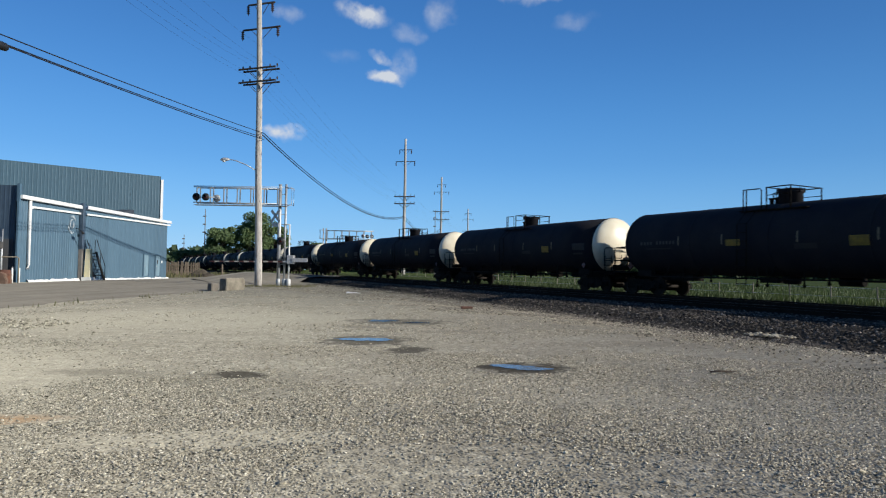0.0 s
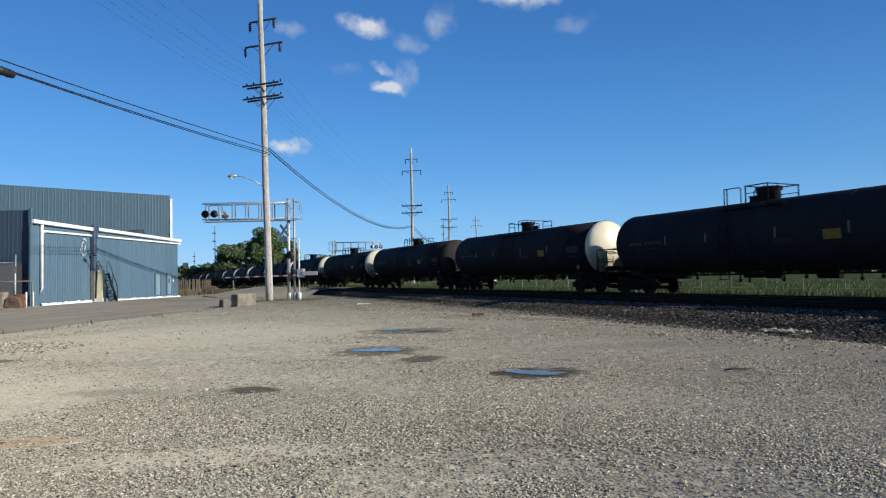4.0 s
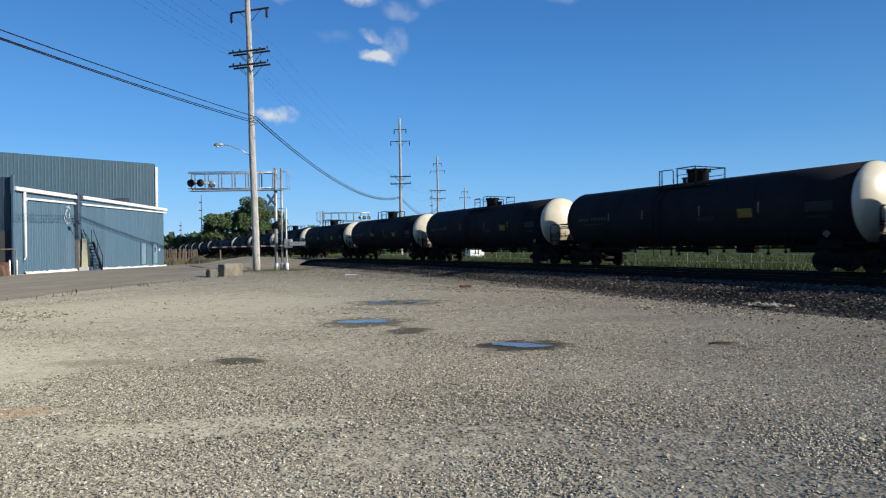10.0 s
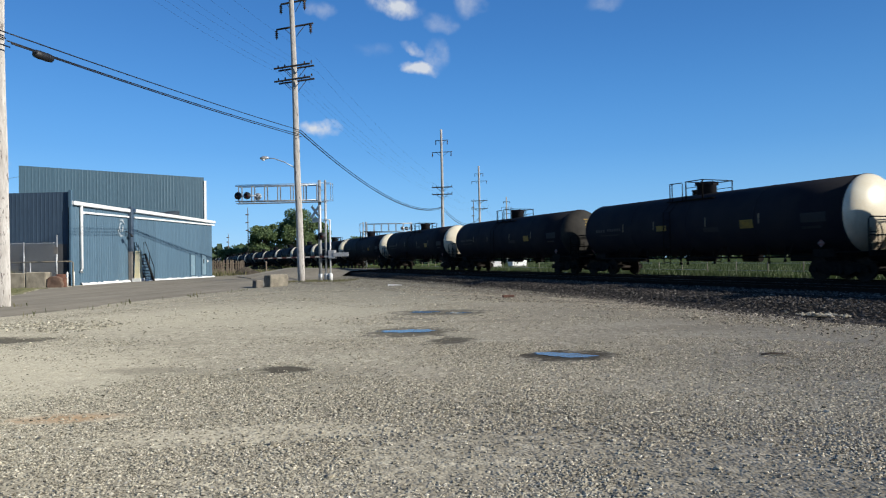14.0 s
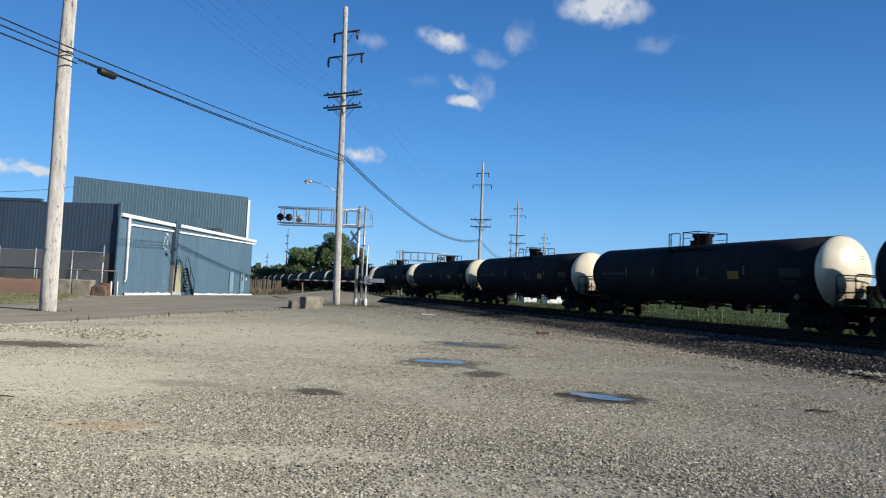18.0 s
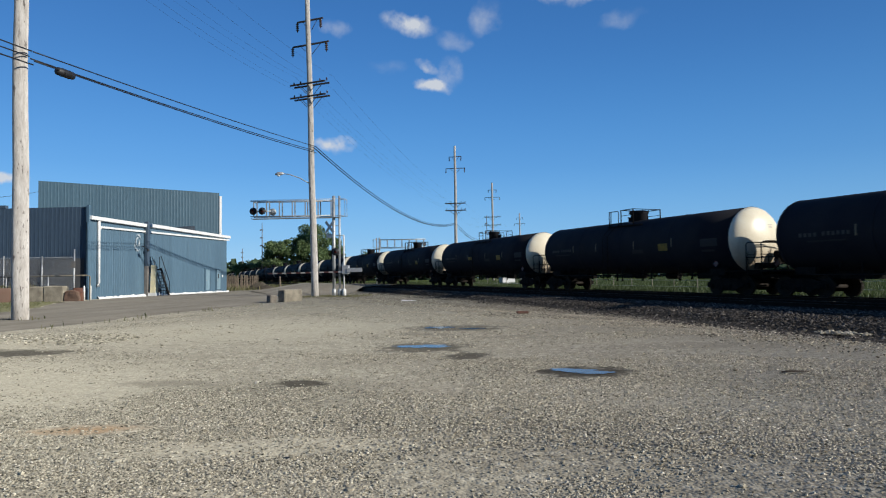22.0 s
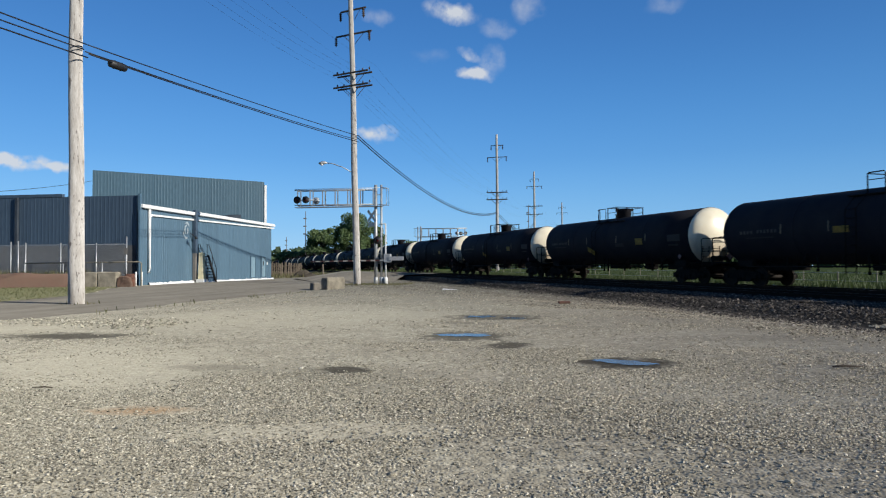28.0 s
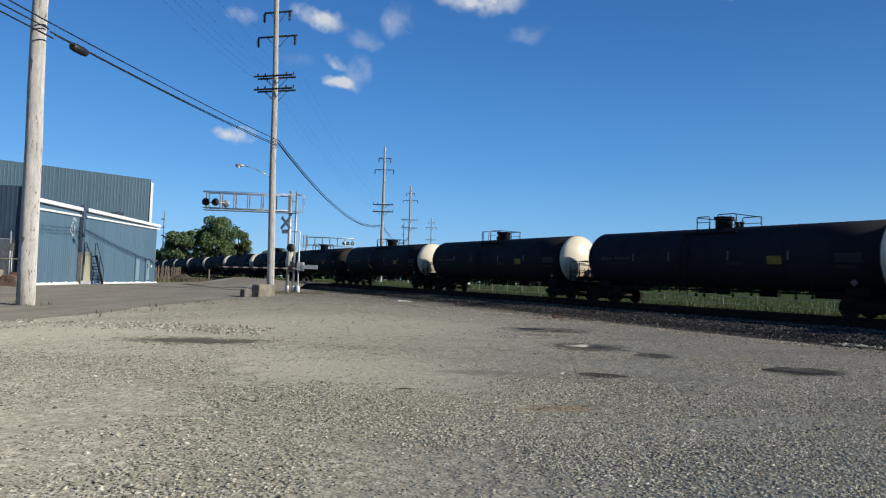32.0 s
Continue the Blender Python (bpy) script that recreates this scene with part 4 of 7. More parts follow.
        for u in (-0.89, 0.89):
            bm = bmesh.new()
            tube(bm, (-0.95, yt + u, 0.43), (0.95, yt + u, 0.43), 0.08, seg=8)
            for sgn in (-1, 1):
                x = sgn * 0.7525
                lathe(bm, [(0.1, x - 0.07), (0.36, x - 0.05), (0.36, x - 0.065), (0.43, x - 0.065), (0.43, x + 0.05), (0.36, x + 0.065), (0.36, x + 0.03), (0.1, x + 0.07)], 24, "x", (0, yt + u, 0.43), smooth=False)
            part("wheelset", bm, M["wheel"], car)
    # markings on both sides, a hair proud of the shell
    def decal(y, z, w, hh, material, name, label=""):
        for sgn in (-1, 1):
            bm = bmesh.new()
            rows = []
            for k in range(5):
                zz = z - hh / 2 + hh * k / 4
                x = sgn * (math.sqrt(max(R * R - (zz - AXIS_UP) ** 2, 0)) + 0.006)
                rows.append([bm.verts.new((x, y - sgn * w / 2, zz)), bm.verts.new((x, y + sgn * w / 2, zz))])
            for a, b in zip(rows, rows[1:]):
                bm.faces.new((a[0], a[1], b[1], b[0]))
            part(name, bm, material, car, label)

    for i in range(4):
        decal(6.78 - 0.21 * i, AXIS_UP - 0.05, 0.13, 0.15, M["decal_white"], "lettering_bar")
    for i in range(6):
        decal(5.78 - 0.2 * i, AXIS_UP - 0.03, 0.12, 0.15, M["decal_white"], "lettering_bar")
    decal(5.7, AXIS_UP - 0.3, 1.6, 0.06, M["decal_grey"], "stencil_line")
    for y in (4.5, 2.15, -1.25, -4.15):
        decal(y, AXIS_UP + 0.03, 0.075, 0.42, M["decal_cream"], "reflective_strip", "cream reflective strip")
    decal(-3.55, AXIS_UP - 0.17, 0.74, 0.36, M["decal_yellow"], "yellow_panel", "yellow warning panel")
    if low_panel:
        decal(1.6, AXIS_UP - 0.12, 0.7, 0.26, M["decal_yellow"], "yellow_panel", "yellow warning panel")

    if skew_panel:
        for sgn in (-1, 1):
            bm = bmesh.new()
            box(bm, -0.012, 0.012, -0.36, 0.36, -0.17, 0.17, bevel=0.006)
            part("yellow_panel", bm, M["decal_yellow"], car, "tilted yellow sign plate hung low", m=pose(sgn * (R + 0.02), 1.55, AXIS_UP - 0.62, 0, 0, 0) @ pose(0, 0, 0, 26, sgn * 22, 0))

    def head_mark(x0, x1, z0, z1, material, name, label=""):
        bm = bmesh.new()
        rows = []
        for k in range(5):
            row = []
            for i in range(5):
                x, z = x0 + (x1 - x0) * i / 4, z0 + (z1 - z0) * k / 4
                d = 0.62 * math.sqrt(max(0.0, 1 - (x * x + z * z) / (R * R))) + 0.012
                row.append(bm.verts.new((x, -h - d, AXIS_UP + z)))
            rows.append(row)
        for a, b in zip(rows, rows[1:]):
            for i in range(4):
                bm.faces.new((a[i], a[i + 1], b[i + 1], b[i]))
        part(name, bm, material, car, label)

    if dark_end:
        for i, w in enumerate((0.5, 0.3, 0.42, 0.36)):
            head_mark(0.1 - w / 2, 0.1 + w / 2, 0.8 - 0.17 * i, 0.88 - 0.17 * i, M["decal_yellow"], "lettering_bar", "faded yellow lettering bar")
    else:
        head_mark(0.28, 0.6, 0.62, 0.66, M["tank_mark"], "worn_mark", "small worn grey mark")
        head_mark(0.34, 0.54, 0.5, 0.58, M["tank_mark"], "worn_mark", "small worn grey mark")
    decal(-1.55, AXIS_UP - 0.32, 0.9, 0.2, M["decal_grey"], "stencil_panel")
    decal(-6.6, AXIS_UP - 0.08, 1.05, 0.36, M["decal_grey"], "stencil_panel")
    decal(-6.5, AXIS_UP - 0.45, 0.8, 0.1, M["decal_grey"], "stencil_line")
    for sgn in (-1, 1):
        bm = bmesh.new()
        box(bm, -0.01, 0.01, -0.11, 0.11, -0.11, 0.11)
        part("placard", bm, M["placard"], car, "white diamond placard", m=pose(sgn * 1.13, -6.67, 1.41, 45, 0, 0))
    bm = bmesh.new()
    box(bm, -0.14, 0.14, -0.01, 0.01, -0.14, 0.14)
    part("placard", bm, M["placard"], car, "white diamond placard", m=pose(0.25, -h - 1.0, 1.42, 0, 45, 0))
    return car


# travel of the train away from the lot: seconds and how far it runs ahead of a steady 18.2 m/s
DRIFT = [(0, 6.3), (1, 6.5), (3, 7.3), (6, 8.45), (9, 10.15), (13, 12.44), (14, 13.1), (17, 15.48), (18, 16.28), (19, 17.03), (20, 17.85), (21, 18.5), (22, 19.2), (23, 20.0), (24, 20.95), (27, 23.96), (28, 25.0), (29, 26.05), (30, 26.95), (31, 28.08), (32, 29.15)]
PITCH = 18.2
DARK_ENDS = (-3, -14, -31, 5, 8)
LOW_PANEL = (-1, -6, -8, -9, -15, -17, -20, -22, -24, -30, 2)
SKEW_PANEL = (-28, -29, -32)
HOOPS = (-3, -4, -7, -10, -18, -22, -25, -30, -34, 3)
cars, masters = [], {}
for k in range(-36, 14):
    kind = (k in DARK_ENDS, k in LOW_PANEL, k in HOOPS, k in SKEW_PANEL)
    if kind in masters:
        car = copy_thing(masters[kind], Matrix.Identity(4))
    else:
        car = masters[kind] = tank_car(Matrix.Identity(4), *kind)
    cars.append((k, car))


def motions():
    for k, car in cars:
        rows = []
        for t, d in DRIFT:
            s = d + PITCH * t + PITCH * k + CYL / 2
            rows.append((t, line_pose(s)))
        walk(car, rows)
    eyes = [(t, Vector((x, y, z))) for t, x, y, z, *_ in EYES]
    home = next(p for t, p in eyes if t == 28.5)
    # the door stands ajar and swings a little
    slide = {29.0: 0.08, 29.5: 0.06, 30.0: 0.02, 30.5: 0.03, 31.0: 0.14, 31.5: 0.32, 32.0: 0.42}
    rows = [(t, Matrix.Translation((u, 0, 0))) for t, u in ((0.0, 0.05), (0.5, 0.0), (1.5, 0.002), (3.0, 0.02), (3.5, 0.03), (5.5, 0.08), (28.5, 0.08))]
    rows += [(t, Matrix.Translation((p.x - home.x + slide.get(t, 0), p.y - home.y, 0))) for t, p in eyes if t > 28.6]
    walk(door, rows)


# ---------------------------------------------------------------- building
def ribbed(bm, x0, x1, z0, z1, zr=None, pitch=0.3, depth=0.024):
    """A ribbed sheet in the x-z plane that faces -y; zr: the top's height at x1 where it slopes."""
    zr = z1 if zr is None else zr
    u, pts = x0, []
    while u < x1 - 0.01:
        for f, d in ((0, 0), (0.5, 0), (0.6, depth), (0.8, depth), (0.9, 0)):
            if u + f * pitch <= x1:
                pts.append((u + f * pitch, -d))
        u += pitch
    pts.append((x1, 0))
    top = lambda x: z1 + (zr - z1) * (x - x0) / (x1 - x0)
    for (a, da), (b, db) in zip(pts, pts[1:]):
        bm.faces.new([bm.verts.new(p) for p in ((a, da, z0), (b, db, z0), (b, db, top(b)), (a, da, top(a)))])


def wall_run(name, m, length, z0, z1, material, parent, zr=None, sheet=3.0, label="", depth=0.017):
    """Cladding sheets side by side, each one a piece, on a thick backing."""
    n = max(1, round(length / sheet))
    w = length / n
    zr = z1 if zr is None else zr
    for i in range(n):
        bm = bmesh.new()
        a, b = i * w, (i + 1) * w
        ha, hb = z1 + (zr - z1) * a / length, z1 + (zr - z1) * b / length
        ribbed(bm, a, b - 0.01, z0, ha, hb, depth=depth)
        q = [(a, 0.005, z0), (b, 0.005, z0), (b, 0.005, hb), (a, 0.005, ha), (a, 0.25, z0), (b, 0.25, z0), (b, 0.25, hb), (a, 0.25, ha)]
        vs = [bm.verts.new(p) for p in q]
        for f in ((4, 5, 6, 7)[::-1], (0, 1, 5, 4), (3, 7, 6, 2), (0, 4, 7, 3), (1, 2, 6, 5)):
            bm.faces.new([vs[k] for k in f])
        part(name, bm, material, parent, label, m)


BX, BY0, BY1 = -28.8, 44.9, 68.95       # plane of the road wall, its near and far ends


def building():
    hall = thing("metal_building", Matrix.Identity(4), "blue ribbed metal industrial building with white gutters and doors", "building")
    face = lambda y: pose(BX, y, 0, 0, 0, 90)       # x of the run goes along +y, outside to +x
    wall_run("cladding_sheet", face(BY0), BY1 - BY0, -0.3, 5.5, M["blue"], hall)
    # this wall stands in shade, put into its darker cladding colour
    wall_run("cladding_sheet", pose(-62, BY0, 0), 62 + BX - 0.02, -0.3, 6.4, M["navy_and_shade"], hall, label="ribbed wall sheet with its shade painted in dark blue", depth=0.008)
    bm = bmesh.new()
    box(bm, -61.9, BX - 0.35, BY0 - 0.03, BY0 - 0.012, -0.3, 2.75)
    part("lower_wall", bm, M["greywall"], hall, "grey rendered lower wall")
    # the tall bay stands askew, square to the railway
    tall = pose(-29.97, 69.76, 0, 0, 0, 27) @ pose(-16.1, 0, 0)
    wall_run("cladding_sheet", tall @ pose(-0.9, 0, 0), 17.0, -0.3, 11.15, M["blue_tall"], hall, zr=10.55, label="slate blue ribbed wall sheet", depth=0.007)
    wall_run("cladding_sheet", tall @ pose(16.1, 0.02, 0, 0, 0, 90), 20, -0.3, 10.5, M["blue_tall"], hall)
    bm = bmesh.new()
    box(bm, -61.6, BX - 0.3, BY0 + 0.3, BY1, 5.2, 5.3)
    part("low_roof", bm, M["roof"], hall, "flat grey metal roof")
    for nm, q in (("high_roof", ((0.05, 11.05), (16.05, 10.45), 0.28, 20)), ):
        bm = bmesh.new()
        (xa, za), (xb, zb), ya, yb = q
        vs = [bm.verts.new(p) for p in ((xa, ya, za), (xb, ya, zb), (xb, yb, zb), (xa, yb, za), (xa, ya, za - 0.08), (xb, ya, zb - 0.08), (xb, yb, zb - 0.08), (xa, yb, za - 0.08))]
        for f in ((0, 1, 2, 3), (7, 6, 5, 4), (0, 4, 5, 1), (1, 5, 6, 2), (2, 6, 7, 3), (3, 7, 4, 0)):
            bm.faces.new([vs[i] for i in f])
        part(nm, bm, M["roof"], hall, m=tall)
    bm = bmesh.new()
    box(bm, 0.0, 0.25, 0.3, 20, 0, 10.9)
    part("side_wall", bm, M["blue_tall"], hall, m=tall)
    bm = bmesh.new()
    box(bm, 0.3, 15.8, 19.75, 20.0, 0, 10.3)
    part("back_wall", bm, M["blue_tall"], hall, m=tall)
    bm = bmesh.new()
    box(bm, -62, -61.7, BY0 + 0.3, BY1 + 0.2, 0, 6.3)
    part("back_wall", bm, M["navy_and_shade"], hall)
    # white gutter, fascia, downpipe, corner trim
    mid = 52.4
    for a, b in ((BY0 - 0.1, mid - 0.18), (mid + 0.18, BY1 + 0.4)):
        bm = bmesh.new()
        box(bm, BX - 0.1, BX + 0.28, a, b, 5.47 + 0.008 * (a - BY0), 5.75 + 0.008 * (a - BY0), bevel=0.03)
        part("gutter", bm, M["trim"], hall, "white box gutter")
        bm = bmesh.new()
        for v in box(bm, BX + 0.03, BX + 0.16, a + (1.2 if a < 50 else 0), b, 4.94, 5.08):
            v.co.z += 0.35 * (v.co.y - BY0) / 24.0
        part("fascia_strip", bm, M["trim"], hall, "white horizontal trim strip")
    bm = bmesh.new()
    sweep(bm, [(BX + 0.12, BY0 + 0.95, 5.5), (BX + 0.12, BY0 + 0.95, 1.0), (BX + 0.2, BY0 + 0.8, 0.75)], 0.11, 8)
    sweep(bm, [(BX + 0.1, BY0 + 0.97, 4.6), (BX + 0.1, BY0 + 1.05, 4.92), (BX + 0.1, BY0 + 1.3, 5.0)], 0.09, 8)
    part("downpipe", bm, M["trim"], hall, "white downpipe")
    bm = bmesh.new()
    box(bm, 16.12, 16.36, -0.1, 0.2, 5.6, 10.2)
    part("corner_trim", bm, M["trim"], hall, "white corner trim", tall)
    bm = bmesh.new()
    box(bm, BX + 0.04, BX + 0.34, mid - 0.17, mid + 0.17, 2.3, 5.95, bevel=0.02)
    part("dark_column", bm, M["navy_and_shade"], hall, "dark blue square column")
    bm = bmesh.new()
    box(bm, BX + 0.04, BX + 0.3, mid - 0.15, mid + 0.15, -0.3, 2.3)
    part("column_foot", bm, M["mast"], hall, "bare grey lower part of the column")
    bm = bmesh.new()
    box(bm, BX - 0.02, BX + 0.1, BY0 - 0.26, BY0 - 0.0, -0.3, 5.3)
    box(bm, BX - 0.1, BX + 0.1, BY0 - 0.2, BY0 - 0.02, 5.3, 6.5)
    part("corner_post", bm, M["blue"], hall)
    bm = bmesh.new()
    for v in box(bm, -32.6, -31.4, 61.5, 67.0, 5.3, 6.75):
        if v.co.y < 62 and v.co.z > 6:
            v.co.z = 5.95
    part("roof_housing", bm, M["darkpipe"], hall, "dark low housing on the roof")
    bm = bmesh.new()
    box(bm, -38.85, -38.65, BY0 - 0.22, BY0 - 0.04, 0.2, 6.4)
    part("wall_pilaster", bm, M["darkpipe"], hall, "dark vertical pipe casing")
    bm = bmesh.new()
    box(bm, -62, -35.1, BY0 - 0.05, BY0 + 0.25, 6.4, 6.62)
    part("parapet_cap", bm, M["navy_and_shade"], hall)
    # doors
    for y in (63.6, 66.2):
        bm = bmesh.new()
        box(bm, BX + 0.02, BX + 0.09, y, y + 1.0, 0.14, 2.15, bevel=0.01)
        d = part("door", bm, M["doorblue"], hall, "pale blue steel door")
        bm = bmesh.new()
        for a, b, c, e in ((y - 0.1, y - 0.005, 0.1, 2.27), (y + 1.005, y + 1.1, 0.1, 2.27), (y - 0.005, y + 1.005, 2.16, 2.27)):
            box(bm, BX + 0.01, BX + 0.13, a, b, c, e)
        part("door_frame", bm, M["blue"], d)
        bm = bmesh.new()
        tube(bm, (BX + 0.09, y + 0.12, 1.08), (BX + 0.16, y + 0.12, 1.08), 0.04, seg=8)
        part("door_handle", bm, M["alu"], d)
    bm = bmesh.new()
    box(bm, BX + 0.092, BX + 0.1, 66.5, 66.75, 1.3, 1.75)
    part("door_window", bm, M["blackmetal"], d, "small dark wired window")
    bm = bmesh.new()
    box(bm, BX + 0.04, BX + 0.06, 67.6, 67.85, 1.4, 1.65)
    part("notice", bm, M["sign_white"], hall, "small white notice")
    # white splashed plinth
    bm = bmesh.new()
    rows = []
    for y in np.arange(BY0 + 0.9, BY1 + 0.3, 0.14):
        hgt = 0.03 + 0.13 * noise.noise(Vector((y * 0.8, 1, 0))) + 0.1 * noise.noise(Vector((y * 2.9, 3, 0))) + (0.04 if y < 53 else 0)
        out = 0.1 + 0.08 * noise.noise(Vector((y * 1.3, 5, 0)))
        if 52.4 < y < 54.6:
            hgt *= 0.4
        if y < 47.5:
            hgt = hgt * 0.8
        hgt += float(ground_z(BX, y)) + 0.1
        rows.append([bm.verts.new(p) for p in ((BX + 0.05, y, hgt), (BX + 0.12, y, hgt), (BX + 0.12 + out, y, hgt - 0.16), (BX + 0.12 + out, y, -0.4))])
    for a, b in zip(rows, rows[1:]):
        for i in range(3):
            bm.faces.new((a[i], a[i + 1], b[i + 1], b[i]))
    part("plinth", bm, M["trim"], hall, "white splashed concrete plinth")
    # white round emblem, ghosted on the wall
    bm = bmesh.new()
    for ry, rz, a0, a1 in ((0.5, 0.6, 25, 120), (0.52, 0.66, 190, 300), (0.26, 0.36, 70, 250), (0.2, 0.32, 280, 400), (0.08, 0.56, 80, 100)):
        prev = None
        for i in range(13):
            a = radians(a0 + (a1 - a0) * i / 12)
            c, sn = math.cos(a), math.sin(a)
            w = 0.075 * math.sin(math.pi * (i + 0.7) / 13.4) + 0.02
            now = [bm.verts.new((BX + 0.05, 51.25 + (ry + k * w) * c, 4.2 + (rz + k * w) * sn)) for k in (-1, 1)]
            if prev:
                bm.faces.new((prev[0], prev[1], now[1], now[0]))
            prev = now
    part("painted_emblem", bm, M["ghost"], hall, "worn white painted round emblem")
    bm = bmesh.new()
    sweep(bm, [(BX + 0.05, 51.75, 3.95), (BX + 0.25, 51.85, 3.85), (BX + 0.42, 52.0, 3.66)], 0.03, 6)
    tube(bm, (BX + 0.42, 52.0, 3.68), (BX + 0.5, 52.0, 3.5), 0.07, 0.11, 10)
    part("wall_lamp", bm, M["blackmetal"], hall, "black wall lamp")
    return hall


building()


def steps_and_post():
    st = thing("steel_steps", pose(BX, 52.6, 0), "black steel stair with handrail against the metal wall", "stairs")
    for x in (0.3, 1.1):
        bm = bmesh.new()
        sweep(bm, [(x, 0.3, 2.1), (x, 1.75, -0.25)], 0.1, 6)
        part("stringer", bm, M["blackmetal"], st)
        bm = bmesh.new()
        sweep(bm, [(x, 0.1, 2.05), (x, 0.1, 3.05), (x, 0.35, 3.1), (x, 1.75, 1.0), (x, 1.75, -0.25)], 0.03, 6)
        tube(bm, (x, 1.0, 1.1), (x, 1.0, 2.1), 0.025, seg=6)
        part("handrail", bm, M["blackmetal"], st)
    for k in range(8):
        bm = bmesh.new()
        box(bm, 0.3, 1.1, 0.3 + k * 0.18, 0.52 + k * 0.18, 1.98 - k * 0.25, 2.02 - k * 0.25)
        part("tread", bm, M["blackmetal"], st)
    bm = bmesh.new()
    box(bm, 0.25, 1.15, 0.2, 0.42, 2.0, 2.06)
    part("landing", bm, M["blackmetal"], st)
    yb = thing("yellow_cabinet", pose(BX + 0.7, 52.55, 0), "faded yellow sheet-metal cabinet below a steel landing", "cabinet")
    bm = bmesh.new()
    vs = box(bm, -0.24, 0.24, -0.24, 0.24, 0.1, 2.35, bevel=0.03)
    for v in bm.verts:
        if v.co.z > 1.5:
            v.co.y *= 0.62
            v.co.x *= 0.8
    part("body", bm, M["yellow"], yb)
    bm = bmesh.new()
    box(bm, -0.34, 0.34, -0.34, 0.34, -0.4, 0.12)
    part("base", bm, M["trim"], yb)


steps_and_post()


# ---------------------------------------------------------------- poles and lines
def utility_pole(x, y, height, r0, r1, lean, arms, label, base_z=None, turn=-8):
    """arms: height, half width, doubled, hung insulators."""
    z = float(ground_z(x, y)) if base_z is None else base_z
    pole = thing("utility_pole", pose(x, y, z, 0, lean, 0), label, "utility pole", "poles of the power line")
    bm = bmesh.new()
    n = 12
    sweep(bm, [(0.02 * math.sin(i), 0.02 * math.cos(2 * i), -0.25 + (height + 0.25) * i / n) for i in range(n + 1)], [r0 + (r1 - r0) * i / n for i in range(n + 1)], 14)
    part("shaft", bm, M["pole"], pole)
    for k, (za, half, double, hung) in enumerate(arms):
        for sgn in ((-1, 1) if double else (1,)):
            bm = bmesh.new()
            yy = sgn * (r1 + 0.12)
            box(bm, -half, half, yy - 0.05, yy + 0.05, za - 0.058, za + 0.058, bevel=0.012)
            arm = part("crossarm", bm, M["arm"], pole, m=pose(0, 0, 0, 0, 0, turn))
            bm = bmesh.new()
            for s2 in (-1, 1):
                tube(bm, (s2 * half * 0.55, yy, za - 0.05), (s2 * r1 * 0.6, yy, za - 0.75), 0.022, seg=5)
            part("brace", bm, M["arm"], arm)
        xs_ = (-half + 0.1, half - 0.1) if hung else (-half + 0.1, -half * 0.55, half * 0.55, half - 0.1)
        for xx in xs_:
            bm = bmesh.new()
            if hung:
                lathe(bm, [(0.015, 0)] + [(r, -0.12 - 0.15 * i - d) for i in range(4) for r, d in ((0.05, 0), (0.12, 0.03), (0.12, 0.06), (0.05, 0.09))] + [(0.02, -0.78)], 10, "z", (xx, 0.1, za - 0.05))
            else:
                lathe(bm, [(0.02, 0), (0.02, 0.1), (0.06, 0.12), (0.05, 0.18), (0.06, 0.2), (0.03, 0.28)], 8, "z", (xx, 0.1, za + 0.07))
            part("insulator", bm, M["insul"], pole, m=pose(0, 0, 0, 0, 0, turn))
    return pole


ARMS_B = [(20.3, 1.08, False, True), (18.5, 1.52, False, True), (15.45, 1.48, True, False), (14.5, 1.48, True, False)]
PB, PA, PZ = (-13.1, 47.0), (-15.92, 21.05), (-18.7, -5.0)
utility_pole(*PB, 22.1, 0.265, 0.17, -1.2, ARMS_B, "tall weathered wooden power pole with four crossarms beside the crossing", turn=-16)
utility_pole(*PA, 21.5, 0.27, 0.17, -0.55, ARMS_B, "weathered wooden power pole standing at the road edge")
utility_pole(*PZ, 21.5, 0.3, 0.17, 0, ARMS_B, "weathered wooden power pole standing at the road edge")
PC, PD, PE_ = (-6.87, 112.1), (-1.05, 181.0), (9.0, 259.8)
ARMS_C = [(21.6, 1.1, False, True), (19.6, 1.7, False, True), (13.6, 1.75, True, False), (12.4, 1.75, True, False)]
utility_pole(*PC, 23.4, 0.3, 0.18, 0, ARMS_C, "tall wooden power pole beyond the rail crossing")
utility_pole(*PD, 26.8, 0.34, 0.22, 0, [(24.8, 1.2, False, True), (22.8, 2.1, False, True), (17.4, 2.2, True, False), (15.2, 2.2, True, False)], "distant wooden power pole with crossarms")
utility_pole(*PE_, 25.8, 0.34, 0.22, 0, [(24.0, 1.3, False, True), (21.8, 2.1, False, True), (17.0, 2.1, True, False)], "distant wooden power pole with crossarms")


def cable(name, a, b, sag, r, label, group="", n=28):
    bm = bmesh.new()
    a, b = Vector(a), Vector(b)
    sweep(bm, [a.lerp(b, i / n) - Vector((0, 0, sag * 4 * (i / n) * (1 - i / n))) for i in range(n + 1)], r, 5)
    return tagged(part(name, bm, M["wire"]), label, "cable", group)


